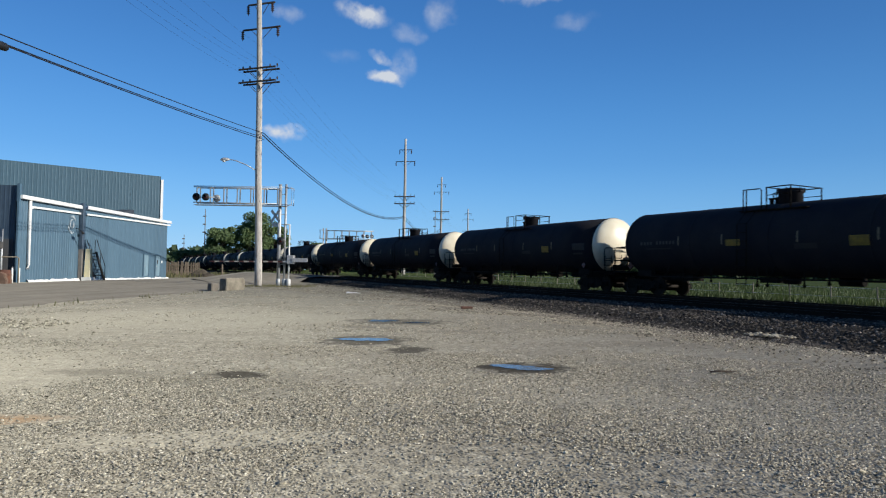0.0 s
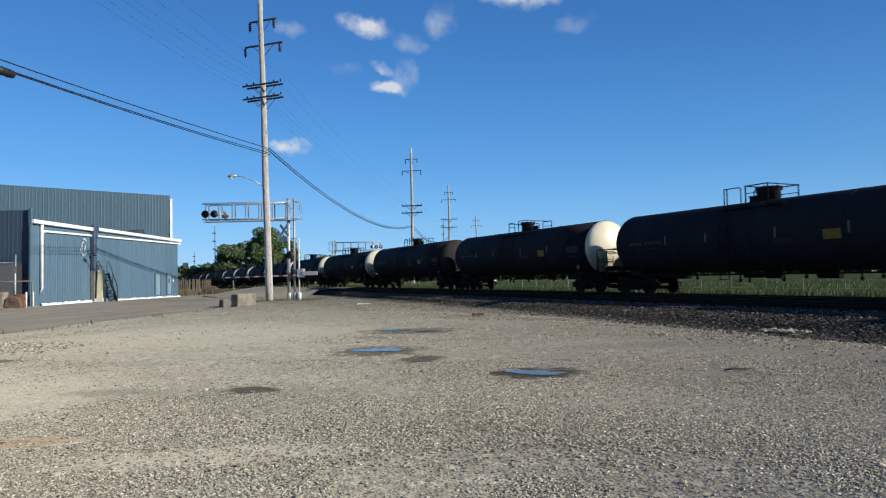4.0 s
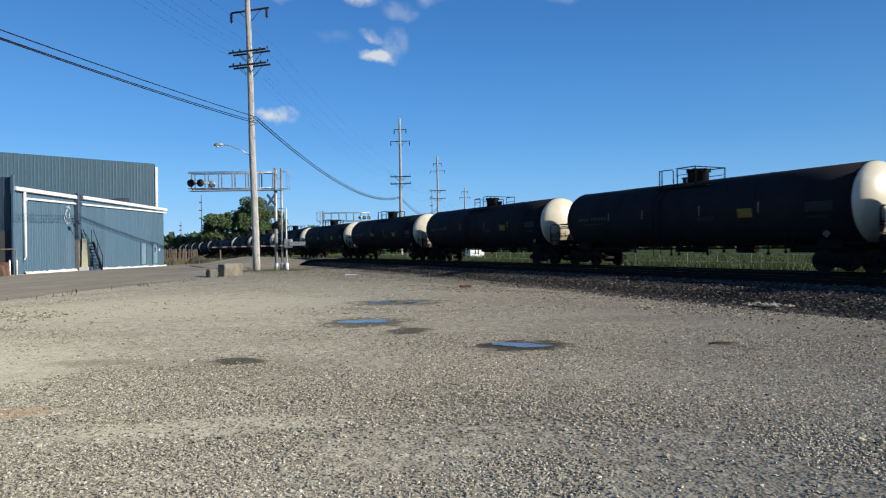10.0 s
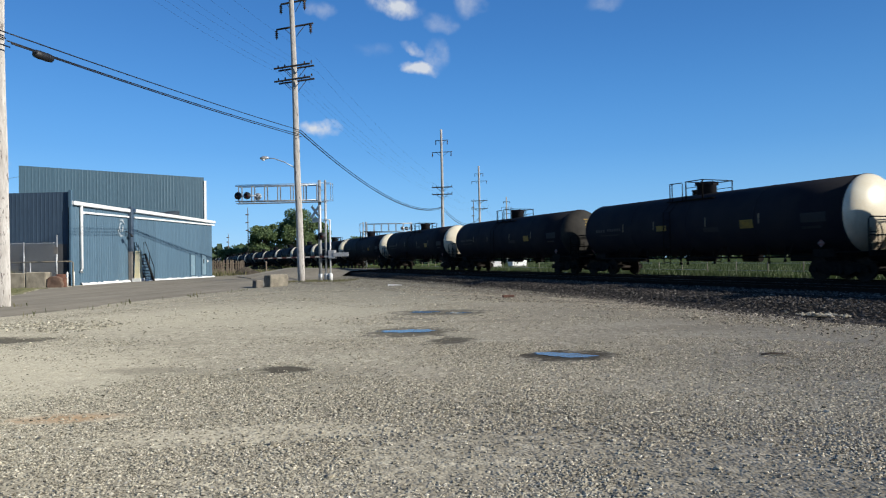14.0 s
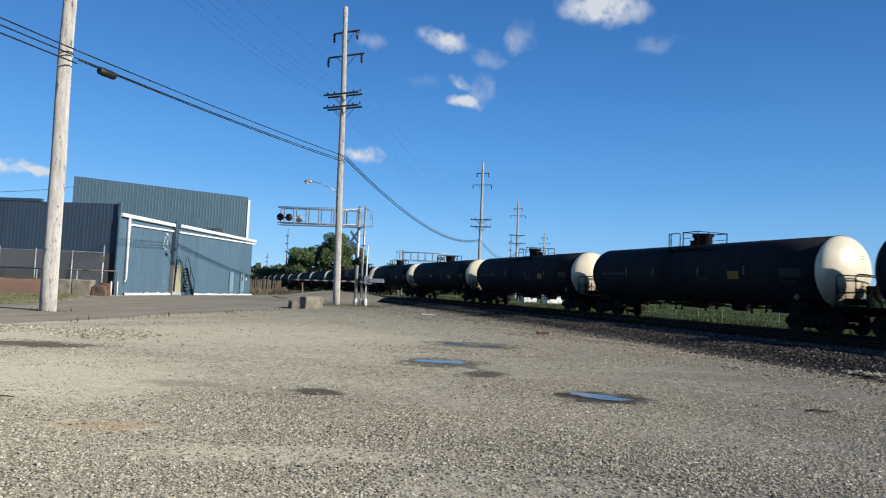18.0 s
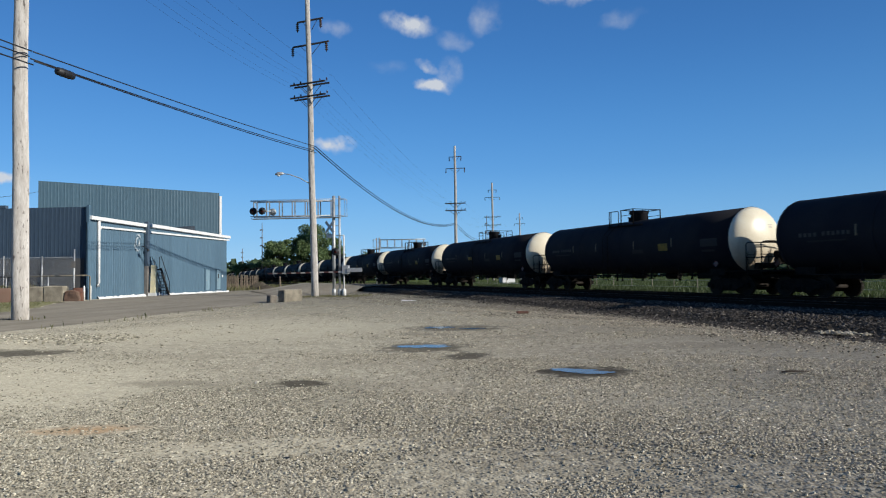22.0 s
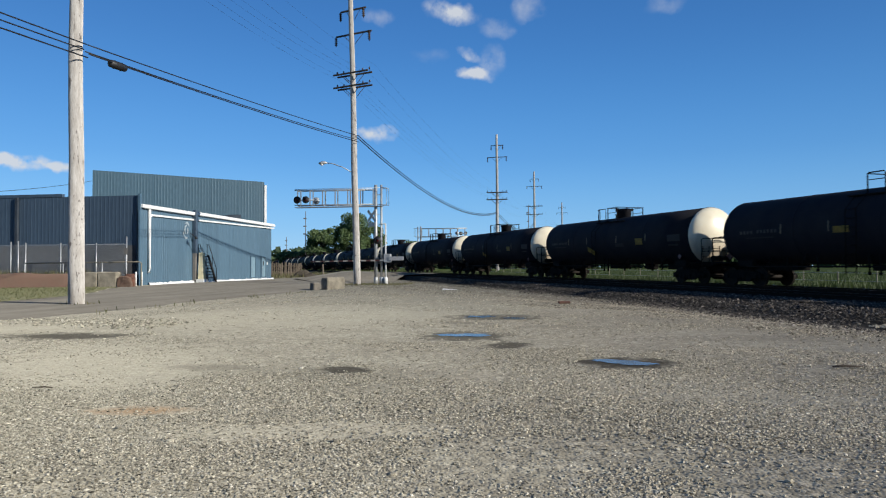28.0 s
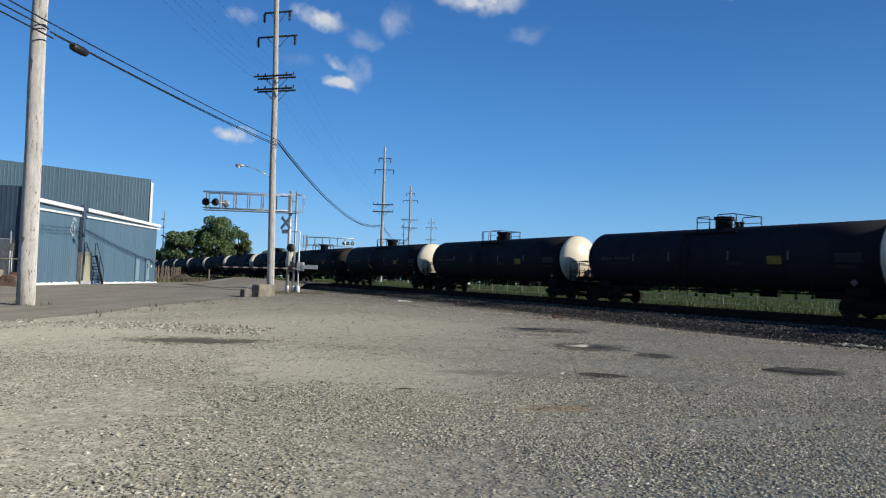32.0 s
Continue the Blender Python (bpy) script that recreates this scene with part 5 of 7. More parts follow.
low = "black telephone cables slung along the poles"
WA, WB, WC = 8.82, 10.55, 10.2
for za, zb, zr, zl, dx, r, sg in ((0.03, 0.1, 0.12, 0.05, 0.05, 0.024, 0.1), (-0.2, -0.18, 0.0, -0.12, -0.05, 0.024, 0.13), (-0.3, -0.36, -0.12, -0.42, 0.1, 0.026, 0.12)):
    said = "black telephone cable slung between wooden poles"
    cable("telephone_cable", (PZ[0] + dx, PZ[1], WA - 0.6 + zl), (PA[0] + 0.25 + dx, PA[1], WA + zl), sg, r, said, low)
    cable("telephone_cable", (PA[0] + 0.3 + dx, PA[1], WA + za), (PB[0] + 0.05 + dx, PB[1], WB + zb), sg, r, said, low)
    cable("telephone_cable", (PB[0] + 0.05 + dx, PB[1], WB + zr), (PC[0] + dx, PC[1], WC + zr), 2.2 + 0.3 * sg, r * 1.3, said, low, 40)
    cable("telephone_cable", (PC[0] + dx, PC[1], WC + zb), (PD[0] + dx, PD[1], 13 + zb), 2.4, r * 1.3, said, low)
cable("service_wire", (-45.72, 63.2, 10.25), (-31.2, 32.4, 5.2), 0.15, 0.018, "thin black service wire running to the building corner")
hi = "thin overhead power wires"
for (pa, pb, ha, hb, sag) in ((PZ, PA, (15.8, 14.85), (15.8, 14.85), 0.5), (PA, PB, (15.8, 14.85), (15.8, 14.85), 0.6), (PB, PC, (15.8, 14.85), (13.95, 12.75), 1.3),
                              (PC, PD, (13.95, 12.75), (17.75, 15.55), 1.8), (PD, PE_, (17.75, 15.55), (17.35, 17.35), 2.0)):
    for k in (0, 1):
        for off in (-1.38, -0.8, 1.38):
            cable("power_wire", (pa[0] + off, pa[1] + 0.1, ha[k]), (pb[0] + off, pb[1] + 0.1, hb[k]), sag, 0.004, "thin bare power wire strung between crossarms", hi, 20)


def splice():
    a, b = Vector((PA[0] + 0.3, PA[1], WA - 0.22)), Vector((PB[0] + 0.25, PB[1], WB - 0.25))
    f0, f1 = 0.042, 0.075
    p = [a.lerp(b, f) - Vector((0, 0, 0.15 * 4 * f * (1 - f) + 0.1)) for f in (f0, (f0 + f1) / 2, f1)]
    box_ = thing("splice_case", Matrix.Identity(4), "black cable splice case hung on the telephone cable", "splice case")
    bm = bmesh.new()
    sweep(bm, [p[0], p[0].lerp(p[1], 0.15), p[1], p[2].lerp(p[1], 0.15), p[2]], [0.05, 0.14, 0.15, 0.14, 0.05], 10)
    part("case_body", bm, M["blackmetal"], box_)
    for f in (0.3, 0.7):
        bm = bmesh.new()
        q = p[0].lerp(p[2], f)
        tube(bm, q - (p[2] - p[0]) * 0.03, q + (p[2] - p[0]) * 0.03, 0.156, seg=10)
        part("clamp", bm, M["wire"], box_)


splice()


def street_lamp():
    lamp = thing("street_lamp", pose(PB[0] - 0.12, PB[1], 0.15), "grey cobra-head street lamp bracketed on a wooden pole", "street lamp")
    bm = bmesh.new()
    sweep(bm, [(-0.2, -0.1, 7.8), (-0.9, -0.25, 8.2), (-1.6, -0.45, 8.45), (-2.05, -0.55, 8.5)], 0.035, 8)
    part("bracket_arm", bm, M["galv"], lamp)
    bm = bmesh.new()
    sweep(bm, [(-1.95, -0.53, 8.5), (-2.1, -0.57, 8.5), (-2.35, -0.64, 8.47), (-2.55, -0.7, 8.45)], [0.05, 0.11, 0.14, 0.05], 10)
    head = part("lamp_head", bm, M["alu"], lamp)
    bm = bmesh.new()
    lathe(bm, [(0.02, -0.12), (0.09, -0.1), (0.12, 0.0), (0.1, 0.02)], 12, "z", (-2.33, -0.63, 8.4))
    part("lens_bowl", bm, M["sign_white"], head)


street_lamp()


# ---------------------------------------------------------------- crossing signals
def flasher(parent, x, y, z, turn, r=0.3, disc="blackmetal"):
    m = pose(x, y, z, 0, 0, turn)
    bm = bmesh.new()
    lathe(bm, [(0.02, 0.04), (r, 0.04), (r, 0.0), (0.02, 0.0)], 24, "y")
    f = part("background_disc", bm, M[disc], parent, "round %s signal background" % ("black" if disc == "blackmetal" else "grey"), m)
    bm = bmesh.new()
    lathe(bm, [(0.1, -0.02), (0.105, -0.04), (0.03, -0.06)], 16, "y")
    part("lens", bm, M["lens_red"], f)
    bm = bmesh.new()
    rows = []
    for i in range(9):
        a = math.pi * i / 8
        rows.append([bm.verts.new((0.12 * math.cos(a), -0.0, 0.12 * math.sin(a))), bm.verts.new((0.12 * math.cos(a), -0.26, 0.12 * math.sin(a) * 0.9))])
    for a, b in zip(rows, rows[1:]):
        bm.faces.new((a[0], b[0], b[1], a[1]))
    part("hood", bm, M["blackmetal"], f)
    bm = bmesh.new()
    lathe(bm, [(0.11, 0.04), (0.11, 0.2), (0.05, 0.24)], 12, "y")
    part("housing", bm, M["galv"], f)


def gantry(m, length, label, mast=True):
    g = thing("signal_gantry", m, label, "crossing signal", "crossing gantries")
    z0, z1 = 5.85, 7.0
    for x in (0.06, 0.5):
        bm = bmesh.new()
        sweep(bm, [(x, 0, -0.3), (x, 0, 7.35)], 0.125 if x < 0.1 else 0.085, 10)
        lathe(bm, [(0.17, -0.3), (0.17, 0.25), (0.1, 0.3)], 12, "z", (x, 0, 0))
        part("mast", bm, M["galv"], g)
    for k in range(9):
        bm = bmesh.new()
        tube(bm, (0.0, 0, 0.6 + 0.75 * k), (0.5, 0, 0.6 + 0.75 * k), 0.02, seg=5)
        part("rung", bm, M["galv"], g)
    for y in (-0.35, 0.35):
        for z in (z0, z1):
            bm = bmesh.new()
            sweep(bm, [(-length, y, z + 0.02), (-0.1, y, z)] if mast else [(-length, y, z), (-0.1, y, z)], 0.036, 8)
            part("chord", bm, M["galv"], g)
    for k in range(7):
        x = -length * (k + 0.05) / 6.3
        dz = 0.0
        bm = bmesh.new()
        for y in (-0.35, 0.35):
            box(bm, x - 0.04, x + 0.04, y - 0.03, y + 0.03, z0 + dz, z1 + dz)
        tube(bm, (x, -0.35, z0 + dz), (x, 0.35, z0 + dz), 0.03, seg=6)
        tube(bm, (x, -0.35, z1 + dz), (x, 0.35, z1 + dz), 0.03, seg=6)
        part("strut", bm, M["galv"], g)
    bm = bmesh.new()
    box(bm, -length, 0.6, -0.3, 0.3, z0 - 0.16, z0 - 0.12)
    tube(bm, (-length, -0.35, z1 + 0.1), (0.75, -0.35, z1 + 0.1), 0.02, seg=6)
    part("walkway", bm, M["galv"], g)
    bm = bmesh.new()
    sweep(bm, [(0.5, -0.35, z1 + 0.1), (1.0, -0.35, z1 + 0.1), (1.0, -0.35, z0 - 0.05), (0.4, -0.35, z0 - 0.05)], 0.03, 6)
    sweep(bm, [(0.5, 0.35, z1 + 0.1), (1.0, 0.35, z1 + 0.1), (1.0, 0.35, z0 - 0.05), (0.4, 0.35, z0 - 0.05)], 0.03, 6)
    part("cage", bm, M["galv"], g)
    for x in (-length + 0.25, -length + 0.95):
        flasher(g, x, -0.5, z0 + 0.42, 0, 0.28)
    flasher(g, -length + 1.45, 0.5, z0 + 0.42, 180, 0.28, "galv")
    bm = bmesh.new()
    tube(bm, (-length + 0.1, -0.4, z0 + 0.4), (-length + 1.6, -0.4, z0 + 0.4), 0.04, seg=6)
    part("light_bar", bm, M["galv"], g)
    return g


near_gantry = gantry(pose(-12.4, 49.6, 0.0), 6.3, "galvanised cantilever crossing signal with round black lights over the road")
bm = bmesh.new()
for a in (45, -45):
    box(bm, -0.62, 0.62, -0.01 + a * 0.0004, 0.01 + a * 0.0004, -0.11, 0.11, pose(-0.2, -0.25, 4.95, 0, a, -32))
part("crossbuck", bm, M["galv"], near_gantry, "weathered grey crossbuck boards")
flasher(near_gantry, 0.25, -0.3, 3.1, 0, 0.3)
bm = bmesh.new()
box(bm, -0.35, 0.35, -0.01, 0.01, -0.15, 0.15, pose(-0.2, -0.25, 4.3, 0, 0, -32))
part("track_plate", bm, M["galv"], near_gantry)


def gate_bar(u, ln):
    """A length of the lowered arm, which reaches across the road."""
    bm = bmesh.new()
    hh = 0.06 - 0.004 * u
    box(bm, -0.1 - u - ln + 0.002, -0.1 - u, -0.26, -0.2, 1.52 - hh - 0.012 * u, 1.52 + hh - 0.012 * u)
    return bm


def gate(m):
    g = thing("crossing_gate", m, "grey crossing gate machine on a white post with counterweight", "crossing gate", "crossing gates")
    bm = bmesh.new()
    sweep(bm, [(0, 0, -0.35), (0, 0, 4.3)], 0.06, 10)
    lathe(bm, [(0.16, -0.35), (0.16, 0.2), (0.08, 0.26)], 10, "z")
    part("post", bm, M["sign_white"], g)
    bm = bmesh.new()
    sweep(bm, [(0.0, 0, 4.3), (-0.55, 0, 4.28)], 0.035, 6)
    part("post_arm", bm, M["galv"], g)
    bm = bmesh.new()
    box(bm, -0.1, 0.42, -0.3, 0.2, 1.35, 2.0, bevel=0.03)
    part("machine_case", bm, M["alu"], g)
    bm = bmesh.new()
    box(bm, 0.3, 1.45, -0.36, -0.3, 1.5, 1.8, bevel=0.01)
    part("counterweight", bm, M["alu"], g)
    arm = part("gate_arm", gate_bar(0.0, 0.3), M["galv"], g, "lowered gate arm with red and white stripes")
    for k in range(15):
        part("stripe", gate_bar(0.3 + 0.36 * k, 0.36), M["stripe_white" if k % 2 else "stripe_red"], arm)


gate(pose(-11.55, 49.5, 0.05))
gantry(pose(-17.75, 100.0, -0.1, 0, 0, 180), 7.0, "galvanised cantilever crossing signal on the far side of the tracks", mast=False)


# ---------------------------------------------------------------- yard in front of the building
def chain_fence():
    f = thing("chain_link_fence", pose(0, 43.5, 0), "grey chain-link fence on steel posts before a dark wall", "fence")
    for x, h in ((-28.95, 3.25), (-31.3, 2.8), (-34.1, 2.85), (-36.9, 2.9), (-37.5, 3.0), (-38.1, 2.95), (-41.0, 2.9), (-44.0, 2.9), (-47.0, 2.9), (-50.0, 2.9), (-53.0, 2.9)):
        bm = bmesh.new()
        sweep(bm, [(x, 0, -0.35), (x, 0, h)], 0.045, 8)
        lathe(bm, [(0.05, h), (0.055, h + 0.03), (0.02, h + 0.07)], 8, "z", (x, 0, 0))
        part("post", bm, M["galv"], f)
    bm = bmesh.new()
    tube(bm, (-53, 0, 0.15), (-28.95, 0, 0.15), 0.012, seg=5)
    tube(bm, (-53, 0, 2.78), (-28.95, 0, 2.78), 0.012, seg=5)
    part("tension_wire", bm, M["galv"], f)
    v, q = [], []
    x0, x1, z0, z1, w = -53.0, -28.95, 0.1, 2.78, 0.0065
    hgt = z1 - z0
    for sgn in (1, -1):
        for u in np.arange(x0 - hgt, x1, 0.085):
            a, b = u, u + hgt
            za, zb = z0, z1
            if a < x0:
                za, a = z0 + (x0 - a), x0
            if b > x1:
                zb, b = z1 - (b - x1), x1
            if sgn < 0:
                a, b = x0 + x1 - a, x0 + x1 - b
            n = len(v)
            v += [(a - w, 0.003 * sgn, za), (a + w, 0.003 * sgn, za), (b + w, 0.003 * sgn, zb), (b - w, 0.003 * sgn, zb)]
            q.append((n, n + 1, n + 2, n + 3))
    mesh = arrays("wire_mesh", np.array(v), np.array(q), M["galv"])
    mesh.parent = f
    tagged(mesh, "woven wire mesh", kind="stuff")


chain_fence()


def pipe_rail():
    r = thing("pipe_rail", pose(0, 42.6, 0), "dull tan pipe rail beside the fence", "rail")
    bm = bmesh.new()
    sweep(bm, [(-36.2, 0, 1.45), (-27.4, 0, 1.5), (-27.25, 0, 1.42), (-27.25, 0, -0.35)], 0.045, 8)
    part("top_bar", bm, M["dullpipe"], r)
    for x in (-36.2, -33.2, -30.2):
        bm = bmesh.new()
        tube(bm, (x, 0, -0.35), (x, 0, 1.47), 0.04, seg=8)
        part("post", bm, M["galv"], r)


pipe_rail()


def retaining_wall():
    w = thing("retaining_wall", pose(0, 42.0, 0), "stained tan concrete retaining wall blocks by the road", "wall")
    x = -31.4
    for i, (ln, h, mm) in enumerate(((1.5, 0.78, "concrete"), (1.4, 0.82, "concrete"), (1.05, 0.55, "redwall"))):
        bm = bmesh.new()
        vs = box(bm, x, x + ln - 0.05, -0.3, 0.35, -0.3, h, bevel=0.05)
        for v in bm.verts:
            v.co += Vector((0.03, 0.03, 0.03)) * noise.noise(v.co * 1.7)
        if mm == "redwall":
            bmesh.ops.subdivide_edges(bm, edges=bm.edges[:], cuts=3, use_grid_fill=True)
            for v in bm.verts:
                u = (v.co.x - x - ln / 2) / (ln / 2)
                v.co.z -= 0.32 * u * u * max(v.co.z, 0)
                v.co += Vector((1, 1, 1)) * 0.07 * noise.noise(v.co * 2.3)
        part("block", bm, M[mm], w, "red-brown weathered block" if mm == "redwall" else "")
        x += ln
    d = thing("rusty_drum", pose(-27.75, 42.1, -0.21), "rust-brown steel drum beside the wall", "drum")
    bm = bmesh.new()
    lathe(bm, [(0.27, 0), (0.29, 0.02), (0.285, 0.28), (0.3, 0.3), (0.285, 0.32), (0.285, 0.58), (0.3, 0.6), (0.285, 0.62), (0.29, 0.88), (0.26, 0.88), (0.25, 0.84)], 20, "z")
    part("body", bm, M["rust"], d)


retaining_wall()


def corner_posts():
    for x, y in ((BX + 0.15, BY0 - 0.75), (BX + 0.42, BY0 - 0.45)):
        b = thing("bollard", pose(x, y, float(ground_z(x, y))), "short white pipe bollard at the building corner", "bollard", "white bollards")
        bm = bmesh.new()
        sweep(bm, [(0, 0, -0.2), (0, 0, 0.95), (0, 0, 1.0)], [0.06, 0.06, 0.02], 10)
        part("pipe", bm, M["trim"], b)
    p = thing("sign_post", pose(-27.95, 42.0, -0.3), "small grey plate on a thin steel post before the fence", "sign")
    bm = bmesh.new()
    tube(bm, (0, 0, -0.1), (-0.06, 0, 2.75), 0.03, seg=7)
    part("post", bm, M["galv"], p)
    bm = bmesh.new()
    box(bm, -0.2, 0.08, -0.05, -0.03, 2.3, 2.75, bevel=0.008)
    part("plate", bm, M["mast"], p, "dull grey sign plate")


corner_posts()

# red-brown bank along the far side of the road
bm = bmesh.new()
rows = []
for i in range(90):
    f = i / 89
    x, y = -31.3 - 24 * f, 41.6 - 5.5 * f
    n1 = noise.noise(Vector((x * 0.5, 0, 3)))
    n2 = noise.noise(Vector((x * 1.7, 4, 1)))
    top = (0.72 + 0.1 * n1 + 0.05 * n2) * min(1, 0.35 + i / 3)
    prof = [(-1.5, -0.5), (-1.1, -0.15), (-0.75 + 0.12 * n2, top * 0.55), (-0.4, top * 0.93), (0.0, top), (0.8, top * 0.96), (2.4, 0.25), (3.2, -0.2)]
    rows.append([bm.verts.new((x + 0.05 * noise.noise(Vector((x * 3, o, 0))), y + o, z + 0.05 * noise.noise(Vector((x * 2.2, o * 3, 7))))) for o, z in prof])
for a, b in zip(rows, rows[1:]):
    for i in range(len(a) - 1):
        bm.faces.new((a[i], b[i], b[i + 1], a[i + 1])).smooth = True
tagged(part("earth_bank", bm, M["redwall"]), "red-brown crumbling earth bank with grass on top", "bank", kind="structure")


def blades(name, spots, hmin, hmax, material, label, width=0.02, seed=5, lean=0.35):
    """One tuft of grass for each (x, y, z): three bent blades."""
    rng = np.random.default_rng(seed)
    spots = np.asarray(spots)
    n = len(spots)
    v, f = [], []
    base = np.arange(n) * 4
    ang = rng.uniform(0, 2 * np.pi, n)
    h = rng.uniform(hmin, hmax, n)
    ln = rng.uniform(-lean, lean, (n, 2)) * h[:, None]
    side = np.stack([np.cos(ang), np.sin(ang)], 1) * width * rng.uniform(0.6, 1.4, (n, 1))
    p = spots[:, :2]
    z = spots[:, 2]
    a = np.column_stack([p - side, z - 0.03])
    b = np.column_stack([p + side, z - 0.03])
    c = np.column_stack([p + ln * 0.4 + side * 0.6, z + h * 0.6])
    d = np.column_stack([p + ln, z + h])
    verts = np.stack([a, b, c, d], 1).reshape(-1, 3)
    faces = np.concatenate([np.stack([base, base + 1, base + 2], 1), np.stack([base, base + 2, base + 3], 1)])
    ob = arrays(name, verts, faces, material)
    return tagged(ob, label, "grass", kind="stuff")


rng = np.random.default_rng(11)


def scatter(n, x0, x1, y0, y1, keep):
    x, y = rng.uniform(x0, x1, n), rng.uniform(y0, y1, n)
    k = keep(x, y)
    x, y = x[k], y[k]
    return np.column_stack([x, y, ground_z(x, y)])


def off_of(x, y):
    return (x - RAIL0.x) * ASIDE.x + (y - RAIL0.y) * ASIDE.y


# turf strip between road and bank, and on the bank
road_far = lambda y: np.interp(y, [-60, 24, 30, 39, 45, 60, 75, 90, 150], [-21, -21, -22.5, -27.5, -28.6, -28.7, -27, -24, -26])
bm = bmesh.new()
rows = []
for y in np.arange(-20, 41.5, 0.8):
    xa = float(road_far(y)) + 0.25 + 0.4 * noise.noise(Vector((0, y * 0.5, 9)))
    xb = min(xa - 0.6, max(-60, -31.0 - max(0, (41.0 - y)) * 4.2))
    rows.append([bm.verts.new((xa + (xb - xa) * u, y, float(ground_z(xa + (xb - xa) * u, y)) + 0.024 + 0.02 * noise.noise(Vector((u * 5, y, 2))))) for u in (0, 0.1, 0.3, 0.6, 1)])
for a, b in zip(rows, rows[1:]):
    for i in range(4):
        bm.faces.new((a[i], b[i], b[i + 1], a[i + 1])).smooth = True
M["turf"] = mat("mown_turf", (0.13, 0.135, 0.05), 0.95, spot=(0.19, 0.17, 0.09), scale=1.2, amount=0.9, grain=40, bump=0.5)
tagged(part("turf", bm, M["turf"]), "short green verge grass between road and bank", "grass", kind="structure")
p1 = scatter(26000, -45, -20, 18, 41.5, lambda x, y: (x < road_far(y) - 0.1) & (y < 41.0 - np.maximum(0, -31.0 - x) * 0.24) & (rng.random(len(x)) < 0.7))
blades("verge_grass", p1, 0.04, 0.13, M["verge"], "short green verge grass along the road", 0.02)
p2 = scatter(6000, -55, -31, 36, 43, lambda x, y: (np.abs(y - (41.6 - 5.5 * (-31.3 - x) / 24) - 0.9) < 0.9))
p2[:, 2] = 0.62
blades("bank_grass", p2, 0.15, 0.45, M["drygrass"], "dry grass tufts on top of the bank", 0.02)
p3 = scatter(5000, -17, -9, 16, 50, lambda x, y: np.abs(x - np.interp(y, [14, 20, 35, 45, 60], [-12.6, -12.6, -12.2, -13.6, -13.2]) - 0.5 - 0.6 * np.sin(y * 1.3)) < 0.35 * rng.random(len(x)))
blades("roadside_weeds", p3, 0.03, 0.16, M["drygrass"], "sparse dry weeds along the asphalt edge", 0.015)
p4 = scatter(260, -17.0, -14.8, 20.0, 22.0, lambda x, y: np.hypot(x + 15.92, y - 21.05) < 0.3 + 0.6 * rng.random(len(x)))
blades("pole_weeds", p4, 0.05, 0.22, M["drygrass"], "dry weeds round the foot of a pole", 0.014)
p5 = scatter(3000, -13.8, -9.5, 44, 51, lambda x, y: rng.random(len(x)) < 0.5)
blades("crossing_weeds", p5, 0.03, 0.14, M["drygrass"], "sparse dry weeds round the crossing posts", 0.015)
# field behind the tracks
fs, fo = rng.uniform(-62, 95, 170000), -4.9 - 44 * rng.random(170000) ** 1.9
fx, fy = RAIL0.x + ALONG.x * fs + ASIDE.x * fo, RAIL0.y + ALONG.y * fs + ASIDE.y * fo
p6 = np.column_stack([fx, fy, ground_z(fx, fy)])
blades("field_grass", p6, 0.2, 0.58, M["grass"], "tall green grass in the field behind the tracks", 0.028)
p7 = scatter(9000, -70, -28, 72, 110, lambda x, y: (x < -29.5) & (off_of(x, y) > 8))
blades("field_grass", p7, 0.15, 0.6, M["drygrass"], "rough dry grass beside the wooden fence", 0.05)


def field_fence():
    f = thing("field_fence", Matrix.Identity(4), "low field fence with white posts in tall grass", "fence")
    bm = bmesh.new()
    tube(bm, (0, 0, -0.4), (0, 0, 1.0), 0.032, seg=7)
    tagged_mesh = mesh_of("post", bm, M["concrete"])
    for i in range(46):
        s = -42 + i * 2.35
        o = new("post", tagged_mesh)
        o.parent = f
        m = line_pose(s, -9.2)
        o.matrix_basis = Matrix.Translation((m.translation.x, m.translation.y, float(ground_z(m.translation.x, m.translation.y)) + random.uniform(-0.06, 0.06))) @ pose(0, 0, 0, random.uniform(-3, 3), random.uniform(-3, 3), 0)
    for h in (0.45, 0.9):
        bm = bmesh.new()
        a, b = line_pose(-42, -9.2).translation, line_pose(64, -9.2).translation
        sweep(bm, [(p.x, p.y, float(ground_z(p.x, p.y)) + h) for p in (a.lerp(b, i / 20) for i in range(21))], 0.012, 5)
        part("rail_wire", bm, M["galv"], f)


field_fence()


